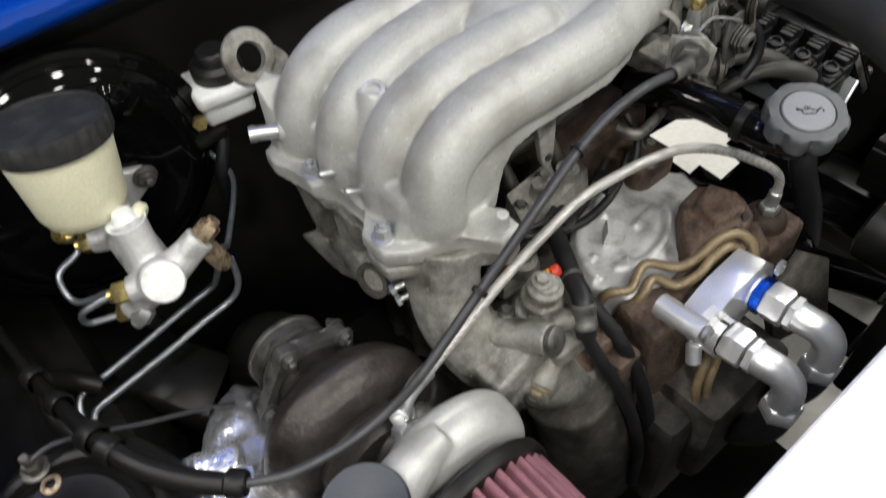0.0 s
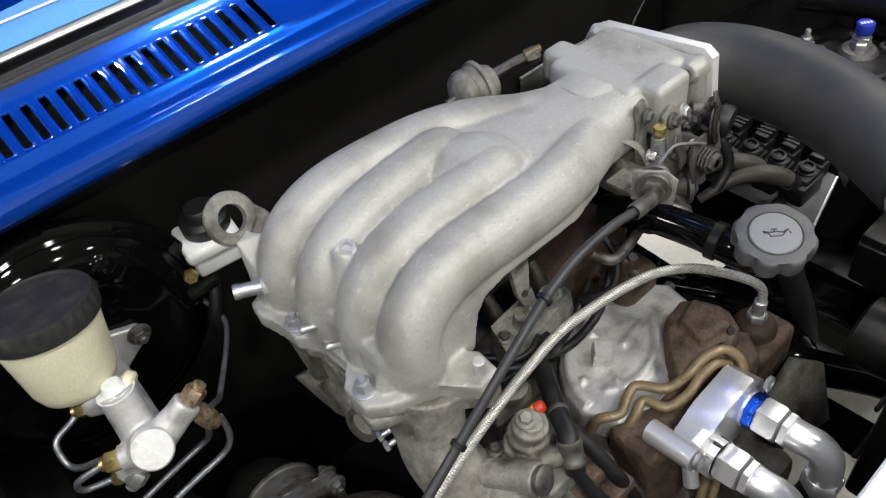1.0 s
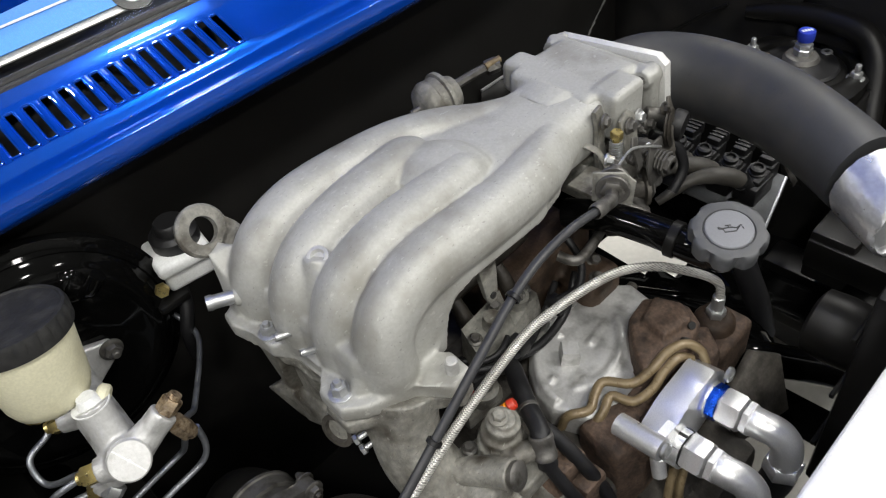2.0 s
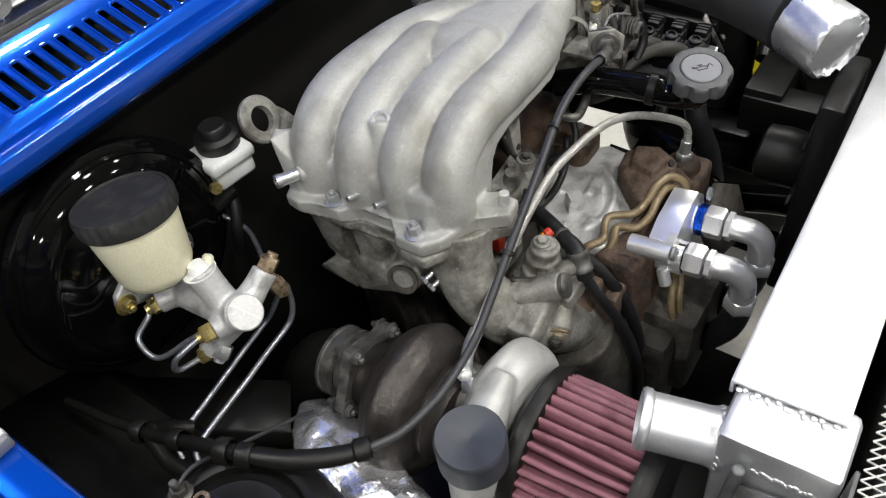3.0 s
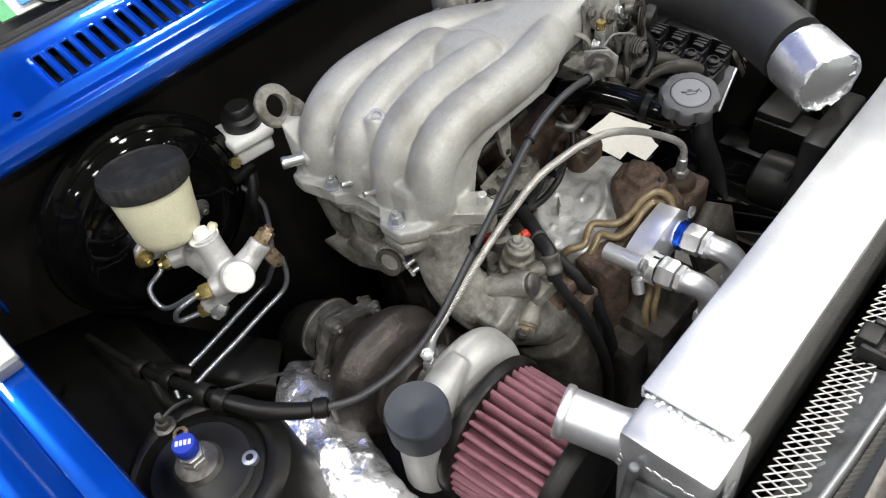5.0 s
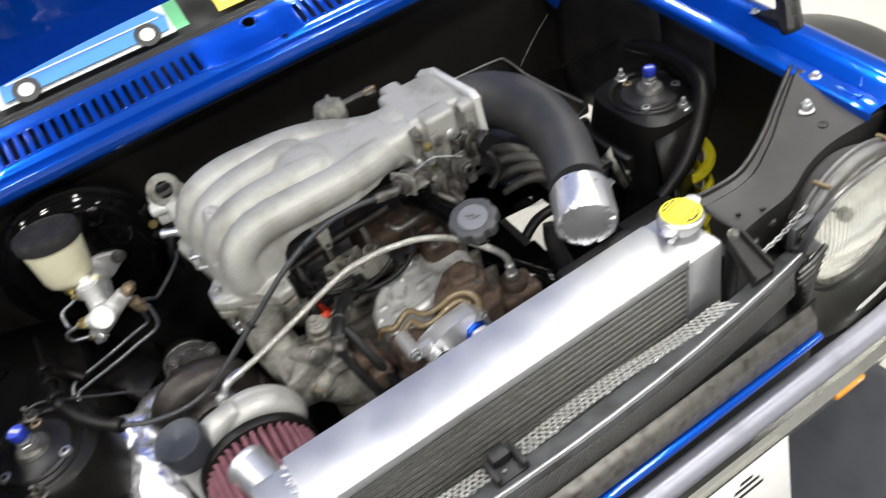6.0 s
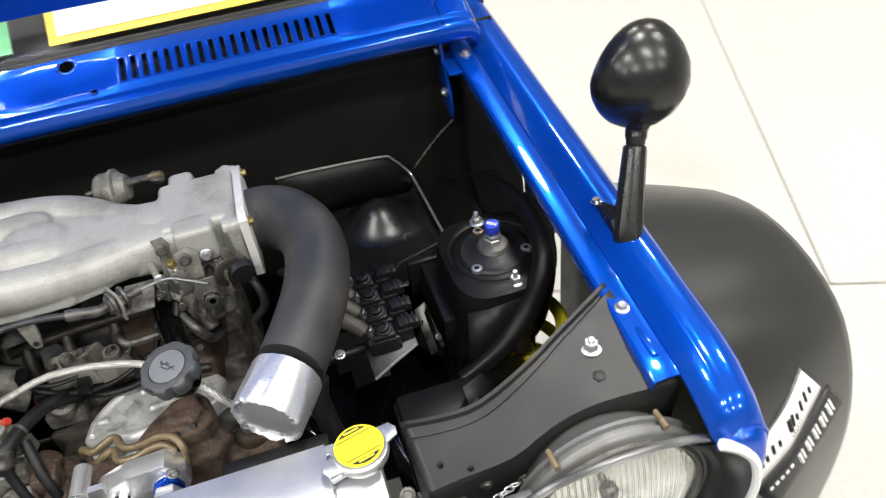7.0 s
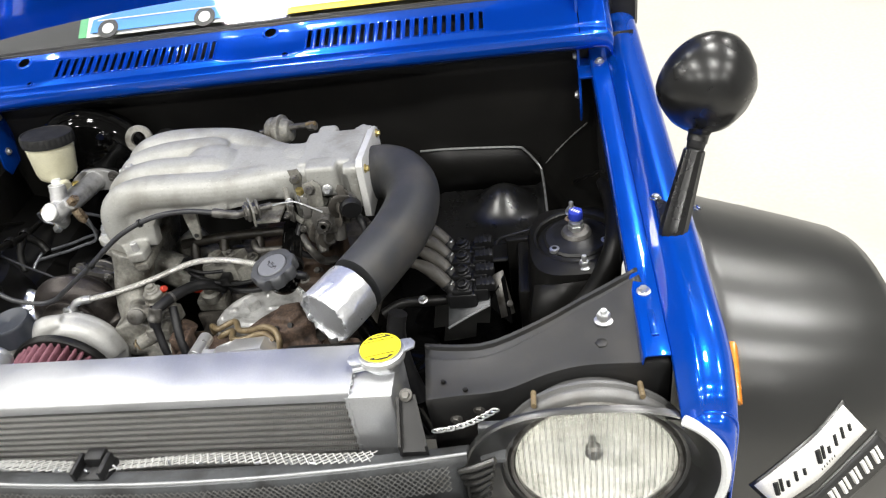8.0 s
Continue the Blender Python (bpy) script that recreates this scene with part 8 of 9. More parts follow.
    # bronze pipes that wriggle over the pump
    runs = ([(-0.062, -0.068, 0.672), (-0.058, -0.073, 0.690), (-0.043, -0.085, 0.694), (-0.028, -0.080, 0.698), (-0.014, -0.080, 0.702), (-0.001, -0.101, 0.704), (0.020, -0.107, 0.708), (0.042, -0.110, 0.716), (0.060, -0.118, 0.716), (0.068, -0.130, 0.706), (0.066, -0.138, 0.690)],
            [(-0.052, -0.088, 0.668), (-0.036, -0.094, 0.688), (-0.018, -0.091, 0.694), (-0.012, -0.110, 0.696), (0.008, -0.117, 0.700), (0.028, -0.116, 0.706), (0.046, -0.119, 0.710), (0.058, -0.126, 0.702)],
            [(-0.005, -0.150, 0.665), (-0.01, -0.158, 0.64), (-0.028, -0.165, 0.615), (-0.03, -0.172, 0.59), (-0.018, -0.178, 0.555), (-0.012, -0.18, 0.5)],
            [(0.005, -0.152, 0.660), (0.0, -0.162, 0.635), (-0.018, -0.170, 0.610), (-0.02, -0.178, 0.585), (-0.008, -0.184, 0.55), (-0.004, -0.186, 0.5)])
    for r in runs:
        bm = bmesh.new()
        tube(bm, r, 0.0046, 12, 5)
        part("oil_pipe", bm, BRONZE, th, "bronze oil pipe")
    # lower pulley casing and alternator area
    bm = bmesh.new()
    box(bm, -0.04, 0.085, -0.20, -0.13, 0.47, 0.60, 0.012)
    box(bm, -0.07, 0.0, -0.18, -0.12, 0.42, 0.58, 0.012)
    part("pump_bracket", bm, SUMP, th)
    bm = bmesh.new()
    prism(bm, [(-0.03, -0.03), (0.04, -0.03), (0.05, 0.03), (0.02, 0.05), (-0.03, 0.02)], frame_of((0.112, -0.165, 0.612), (-0.2, -0.8, 0.5)), 0.012, 0.003)
    part("tensioner_plate", bm, GRUBBY, th, "cast tensioner plate")
    bm = bmesh.new()
    rod(bm, (-0.122, -0.078, 0.702), (-0.168, -0.098, 0.684), 0.0125, 0.0115, 20, 0.002)
    bs = part("bolt_tube", bm, CASTOLD, th, "cast bolt tube")
    hex_bolt(bs, (-0.1685, -0.0983, 0.6838), (-0.85, -0.38, -0.35), 0.0075, 0.005, BRONZE)
    bm = bmesh.new()
    box(bm, -0.112, -0.082, -0.112, -0.085, 0.672, 0.702, 0.004)
    box(bm, -0.105, -0.075, -0.130, -0.105, 0.645, 0.680, 0.005)
    part("rusty_lug", bm, RUST, th, "rust-brown cast lug")


engine()


def oil_adaptor():
    th = thing("oil_adaptor", (0.005, -0.138, 0.66), "machined aluminium oil cooler adaptor with two elbow fittings", "adaptor")
    bm = bmesh.new()
    prism(bm, [(-0.036, 0.006), (-0.030, 0.012), (-0.008, 0.016), (0.0, 0.022), (0.046, 0.024), (0.054, 0.014), (0.064, 0.006), (0.066, -0.012), (0.058, -0.026), (0.02, -0.03), (-0.008, -0.03), (-0.026, -0.022), (-0.036, -0.010)], frame_of((0.002, -0.130, 0.690), (0.02, -1, 0.12)), 0.028, 0.002, 2)
    hull(bm, [(-0.056, -0.150, 0.716), (-0.040, -0.150, 0.702), (-0.056, -0.158, 0.716), (-0.040, -0.158, 0.700), (-0.02, -0.150, 0.716), (-0.02, -0.158, 0.716), (-0.02, -0.150, 0.68), (-0.02, -0.158, 0.68)])
    tube(bm, [(-0.046, -0.118, 0.708), (-0.047, -0.162, 0.714)], [0.0105, 0.0105], 20, 1)
    tube(bm, [(-0.012, -0.128, 0.672), (-0.013, -0.168, 0.677)], [0.019, 0.0185], 24, 1)
    tube(bm, [(0.043, -0.128, 0.68), (0.043, -0.160, 0.684)], [0.0185, 0.018], 24, 1)
    body = part("body", bm, MACHINED, th, "bright machined body")
    for p in ((-0.047, -0.163, 0.7145), (0.056, -0.162, 0.712)):
        bm = bmesh.new()
        lathe(bm, [(0.0072, 0), (0.0075, 0.003), (0.006, 0.0042), (0.0042, 0.004), (0.004, 0.001), (0, 0.001)], p, (0.02, -1, 0.12), 18)
        part("cap_screw", bm, STEEL, body, "socket cap screw")
    bm = bmesh.new()
    rod(bm, (-0.03, -0.15, 0.668), (-0.036, -0.158, 0.652), 0.007, 0.007, 16, 0.001)
    part("plug", bm, MACHINED, body)
    for x, z, mt, lab in ((0.043, 0.684, ANOD, "blue anodised ring"), (-0.0125, 0.677, PLASTIC, "black anodised ring")):
        a = V((x, -0.158, z))
        way = V((0.0, -1, 0.10)).normalized()
        bm = bmesh.new()
        lathe(bm, [(0.012, 0), (0.0175, 0.0), (0.018, 0.001), (0.018, 0.009), (0.0175, 0.010), (0.012, 0.010)], a, way, 8)
        fit = part("fitting", bm, mt, th, lab)
        b = a + way * 0.0105
        bm = bmesh.new()
        nut(bm, b, way, 0.0185, 0.020)
        nut(bm, b + way * 0.0225, way, 0.0165, 0.007)
        part("hex_nut", bm, MACHINED, fit, "bright hexagon nut")
        c = b + way * 0.028
        bm = bmesh.new()
        tube(bm, [c, c + way * 0.010, c + way * 0.022 + V((0.003, 0, -0.004)), c + way * 0.031 + V((0.006, 0, -0.016)), c + way * 0.034 + V((0.008, 0, -0.034)), c + way * 0.034 + V((0.009, 0, -0.046))], 0.0138, 24, 6)
        part("elbow", bm, MACHINED, fit, "polished swept elbow")
        d = c + way * 0.034 + V((0.009, 0, -0.045))
        bm = bmesh.new()
        nut(bm, d, (0.02, 0, -1), 0.0175, 0.018)
        part("hose_socket", bm, MACHINED, fit)
        bm = bmesh.new()
        tube(bm, [d + V((0, 0, -0.016)), d + V((0.004, 0.006, -0.06)), d + V((0.02, 0.03, -0.12))], 0.0155, 18, 4)
        part("oil_hose", bm, RUBBER, fit, "black oil hose")


oil_adaptor()


def oil_filler():
    c, way = V((0.0935, -0.1225, 0.838)), V((-0.16, -0.12, 1)).normalized()
    th = thing("oil_filler", (0.10, -0.10, 0.76), "grey lobed oil filler cap on a black neck", "oil filler")
    m = frame_of(c, way, (0, 1, 0))
    n = 80
    bm = bmesh.new()
    rings = []
    for r, h, k in ((0.026, -0.020, 0), (0.0302, -0.018, 1), (0.0312, -0.010, 1), (0.0312, -0.004, 1), (0.0300, -0.0012, 0.7), (0.029, -0.0004, 0), (0.0215, -0.0006, 0), (0.0205, -0.0020, 0)):
        ring = []
        for i in range(n):
            a = 2 * math.pi * i / n
            lob = 0.5 + 0.5 * math.cos(8 * a)
            rr = r + 0.0012 * k - 0.0050 * k * lob ** 3
            ring.append(bm.verts.new(m @ V((rr * math.cos(a), rr * math.sin(a), h))))
        rings.append(ring)
    for a, b in zip(rings, rings[1:]):
        for i in range(n):
            bm.faces.new((a[i], a[(i + 1) % n], b[(i + 1) % n], b[i]))
    bm.faces.new(rings[-1])
    cap = part("cap", bm, CAPRIM, th, "grey plastic cap with scalloped edge")
    bm = bmesh.new()
    lathe(bm, [(0.0199, -0.0022), (0.0199, -0.0002), (0.0190, 0.0006), (0.0, 0.0009)], c, way, 40)
    part("cap_disc", bm, CAPGREY, cap, "paler grey centre disc")
    # oil-can sign
    mm = m @ Matrix.Translation((0, 0, 0.0009)) @ Matrix.Rotation(radians(-44), 4, "Z")
    can = [[(-0.009, 0.0022), (-0.0055, 0.0005), (-0.0045, -0.0035), (0.0045, -0.0035), (0.0095, 0.0022), (0.0105, 0.0014)], [(-0.0055, 0.0005), (0.002, 0.0008), (0.0055, -0.0005), (0.0095, 0.0022)], [(-0.0005, 0.0008), (-0.0005, 0.003)], [(-0.003, 0.0032), (0.002, 0.003)], [(-0.009, 0.0022), (-0.0088, 0.0005), (-0.0058, 0.0)], [(0.0108, 0.0), (0.0110, -0.002)]]
    for line in can:
        bm = bmesh.new()
        tube(bm, [mm @ V((x, y, 0)) for x, y in line], 0.00055, 6, 1, False)
        part("oil_can_line", bm, INK, cap)
    bm = bmesh.new()
    tube(bm, [c - way * 0.015, c - way * 0.030, (0.101, -0.112, 0.799), (0.100, -0.092, 0.794), (0.094, -0.055, 0.797), (0.085, -0.010, 0.797), (0.074, 0.032, 0.788)], [0.022, 0.020, 0.0172, 0.0155, 0.0150, 0.015, 0.015], 24, 6)
    part("neck", bm, GLOSS, th, "black filler neck")
    bm = bmesh.new()
    lathe(bm, [(0.0162, 0.0), (0.0176, 0.001), (0.0176, 0.009), (0.0162, 0.010)], (0.098, -0.078, 0.795), (-0.15, 1, 0.05), 28)
    part("neck_collar", bm, BAY, th, "black rubber joint of the neck")
    bm = bmesh.new()
    rod(bm, c + V((0.026, 0.006, -0.024)), c + V((0.04, 0.006, -0.028)), 0.006, 0.005, 14, 0.001)
    part("breather_spigot", bm, PLASTIC, th)


oil_filler()


def metering_valve():
    th = thing("control_valve", (-0.13, -0.06, 0.69), "stained cast control valve with hose stubs and an orange cap", "valve")
    bm = bmesh.new()
    lathe(bm, [(0.0, 0.0), (0.0185, 0.0), (0.0195, 0.004), (0.0195, 0.014), (0.016, 0.016), (0.016, 0.022), (0.0178, 0.023), (0.0178, 0.031), (0.0135, 0.033), (0.0135, 0.040), (0.0148, 0.041), (0.0148, 0.045), (0.010, 0.047), (0.010, 0.050), (0.0, 0.050)], (-0.134, -0.058, 0.714), (0.05, -0.15, 1), 30)
    hull(bm, [(-0.170, -0.052, 0.722), (-0.112, -0.076, 0.722), (-0.165, -0.034, 0.722), (-0.105, -0.052, 0.722), (-0.168, -0.050, 0.700), (-0.112, -0.080, 0.698), (-0.165, -0.034, 0.700), (-0.105, -0.052, 0.698)])
    tube(bm, [(-0.180, -0.048, 0.722), (-0.168, -0.062, 0.726), (-0.158, -0.082, 0.733), (-0.154, -0.094, 0.738)], [0.011, 0.0125, 0.0135, 0.0135], 20, 4)
    tube(bm, [(-0.140, -0.082, 0.735), (-0.125, -0.092, 0.738)], [0.010, 0.009], 14, 1)
    hull(bm, [(-0.150, -0.075, 0.744), (-0.128, -0.083, 0.744), (-0.146, -0.090, 0.742), (-0.130, -0.096, 0.741), (-0.150, -0.075, 0.741), (-0.128, -0.083, 0.741), (-0.146, -0.090, 0.739), (-0.130, -0.096, 0.738)])
    tube(bm, [(-0.118, -0.058, 0.714), (-0.114, -0.060, 0.745)], [0.0085, 0.0075], 14, 1)
    box(bm, -0.150, -0.112, -0.100, -0.070, 0.690, 0.712, 0.003)
    ob = part("casting", bm, CASTOLD, th, "grimy cast body")
    blend(ob, 0.0014, 1, 0.4)
    bm = bmesh.new()
    lathe(bm, [(0.012, -0.002), (0.0125, 0.002), (0.010, 0.004), (0, 0.004)], (-0.1535, -0.0965, 0.7388), (0.3, -0.9, 0.4), 22)
    part("blanking_plug", bm, DULL, th, "dull blanking plug")
    bm = bmesh.new()
    lathe(bm, [(0.0085, -0.011), (0.0100, -0.010), (0.0104, -0.006), (0.0098, -0.005), (0.0098, 0.005), (0.0104, 0.006), (0.0100, 0.010), (0.0085, 0.011)], (-0.121, -0.097, 0.742), (0.25, 0.45, 0.8), 22)
    part("hose_clamp", bm, DULL, th, "steel hose clamp")
    bm = bmesh.new()
    rod(bm, (-0.122, -0.055, 0.752), (-0.1175, -0.058, 0.757), 0.0052, 0.005, 16, 0.001)
    part("cap", bm, ORANGE, th, "orange plastic cap")
    bm = bmesh.new()
    rod(bm, (-0.1175, -0.058, 0.757), (-0.1125, -0.061, 0.7605), 0.0054, 0.0048, 16, 0.001)
    part("cap", bm, RED, th, "red plastic cap")
    hex_bolt(th, (-0.134, -0.062, 0.764), (0.05, -0.15, 1), 0.006, 0.004, CASTOLD)
    for x, y in ((-0.155, -0.045), (-0.112, -0.082)):
        hex_bolt(th, (x, y, 0.725), (0, 0, 1), 0.005, 0.005, DULL)


metering_valve()


def solenoids():
    th = thing("solenoid_valve", (-0.10, 0.01, 0.66), "dusty solenoid valve with a red connector", "valve")
    bm = bmesh.new()
    lathe(bm, [(0, 0), (0.016, 0), (0.017, 0.003), (0.017, 0.018), (0.011, 0.021), (0.011, 0.028), (0, 0.029)], (-0.088, 0.012, 0.676), (0.1, -0.2, 1), 24)
    box(bm, -0.115, -0.065, 0.0, 0.03, 0.655, 0.680, 0.005)
    part("body", bm, CASTOLD, th)
    bm = bmesh.new()
    box(bm, -0.112, -0.098, 0.002, 0.016, 0.694, 0.716, 0.003)
    part("connector", bm, RED, th, "red plastic connector")
    hs = thing("coolant_hoses", (-0.09, -0.09, 0.60), "pair of black rubber coolant hoses", "hose")
    for pts, r in (([(-0.060, 0.005, 0.700), (-0.070, -0.018, 0.728), (-0.086, -0.040, 0.742), (-0.104, -0.068, 0.748), (-0.113, -0.086, 0.749), (-0.119, -0.094, 0.746), (-0.123, -0.100, 0.738), (-0.124, -0.104, 0.726)], 0.0085),
                   ([(-0.124, -0.103, 0.730), (-0.122, -0.108, 0.715), (-0.116, -0.120, 0.690), (-0.106, -0.134, 0.655), (-0.096, -0.148, 0.61), (-0.088, -0.158, 0.55), (-0.085, -0.16, 0.48)], 0.0058),
                   ([(-0.104, -0.076, 0.735), (-0.098, -0.092, 0.722), (-0.092, -0.110, 0.700), (-0.082, -0.128, 0.662), (-0.072, -0.142, 0.61), (-0.062, -0.152, 0.54), (-0.058, -0.158, 0.48)], 0.0066)):
        bm = bmesh.new()
        tube(bm, pts, r, 16, 6)
        part("hose", bm, RUBBER, hs)
    bm = bmesh.new()
    lathe(bm, [(0.0085, -0.002), (0.0094, -0.0015), (0.0094, 0.0015), (0.0085, 0.002)], (-0.104, -0.068, 0.748), (-0.5, -0.86, 0.1), 20)
    part("clamp", bm, DULL, hs)
    bm = bmesh.new()
    tube(bm, [(-0.09, -0.075, 0.70), (-0.105, -0.088, 0.68), (-0.115, -0.095, 0.66)], [0.013, 0.014, 0.014], 16, 4)
    part("rusty_stub", bm, RUST, hs)


solenoids()


def under_runner_clutter():
    """Fuel rail, brackets and lines in the shade below the runners."""
    th = thing("fuel_rail", (-0.03, 0.03, 0.75), "grimy fuel rail with injectors below the runners", "fuel rail")
    bm = bmesh.new()
    tube(bm, [(-0.13, 0.060, 0.752), (-0.05, 0.066, 0.757), (0.05, 0.07, 0.757)], 0.008, 14, 3)
    part("rail", bm, OILY, th)
    for x in (-0.11, -0.06, 0.0):
        bm = bmesh.new()
        tube(bm, [(x, 0.062, 0.755), (x, 0.045, 0.73), (x, 0.035, 0.70)], [0.007, 0.009, 0.006], 12, 2)
        part("injector", bm, OILY, th)
    bm = bmesh.new()
    hull(bm, [(-0.085, 0.010, 0.740), (-0.078, 0.036, 0.748), (-0.035, 0.016, 0.752), (-0.020, 0.040, 0.750), (-0.088, 0.012, 0.715), (-0.078, 0.040, 0.70), (-0.030, 0.006, 0.712), (-0.012, 0.040, 0.70)])
    hull(bm, [(-0.030, 0.012, 0.728), (0.012, 0.020, 0.732), (-0.024, 0.036, 0.732), (0.016, 0.046, 0.730), (-0.030, 0.010, 0.70), (0.014, 0.016, 0.70), (-0.024, 0.04, 0.70), (0.016, 0.05, 0.70)])
    tube(bm, [(-0.055, 0.018, 0.745), (-0.056, 0.016, 0.762)], [0.010, 0.008], 14, 1)
    tube(bm, [(-0.008, 0.028, 0.728), (-0.008, 0.027, 0.741)], [0.012, 0.011], 14, 1)
    bl = part("injector_block", bm, CASTOLD, th, "grimy grey cast injector block")
    for p in ((-0.076, 0.020, 0.7435), (-0.040, 0.028, 0.7505), (-0.008, 0.027, 0.741), (0.008, 0.034, 0.7315)):
        hex_bolt(bl, p, (-0.1, -0.2, 1), 0.005, 0.005, DULL)
    for x, y, z, mt in ((-0.098, 0.004, 0.722, PLASTIC), (-0.045, -0.004, 0.724, PLASTIC), (0.022, 0.004, 0.718, PLASTIC), (-0.118, 0.030, 0.735, PLASTIC)):
        bm = bmesh.new()
        box(bm, x - 0.008, x + 0.008, y - 0.010, y + 0.010, z - 0.007, z + 0.008, 0.003)
        part("injector_plug", bm, mt, th)
    for pts, r, mt in (([(-0.12, 0.02, 0.74), (-0.09, -0.006, 0.736), (-0.05, -0.010, 0.722), (-0.01, 0.002, 0.712), (0.04, 0.02, 0.725)], 0.0035, RUBBER), ([(-0.1, 0.05, 0.71), (-0.04, 0.0, 0.700), (0.02, -0.004, 0.704), (0.06, 0.01, 0.73)], 0.0045, RUBBER),
                       ([(-0.11, 0.012, 0.73), (-0.10, 0.0, 0.745), (-0.075, -0.006, 0.742), (-0.05, 0.004, 0.735)], 0.0028, RUBBER), ([(0.02, 0.01, 0.72), (0.04, -0.008, 0.735), (0.055, 0.0, 0.755), (0.06, 0.02, 0.77)], 0.004, RUBBER),
                       ([(0.10, -0.01, 0.80), (0.115, -0.03, 0.79), (0.125, -0.02, 0.76), (0.13, 0.02, 0.73)], 0.006, DULL), ([(0.02, 0.0, 0.79), (0.03, -0.015, 0.785), (0.06, -0.01, 0.78), (0.09, 0.0, 0.775)], 0.005, DULL)):
        bm = bmesh.new()
        tube(bm, pts, r, 10, 5)
        part("line", bm, mt, th)
    # brown casting seen past the filler cap
    hb = thing("rear_housing", (0.07, 0.05, 0.66), "grimy dark iron housing behind the filler", "housing")
    bm = bmesh.new()
    box(bm, -0.01, 0.125, 0.035, 0.13, 0.66, 0.740, 0.012)
    box(bm, 0.06, 0.116, -0.012, 0.05, 0.655, 0.714, 0.012)
    ob = part("casting", bm, BROWN, hb)
    blend(ob, 0.003, 2, 0.5)
    for p in ((0.080, -0.002, 0.712), (0.098, 0.014, 0.712), (0.112, 0.05, 0.740)):
        hex_bolt(hb, p, (0, -0.3, 1), 0.006, 0.006, DULL)


under_runner_clutter()


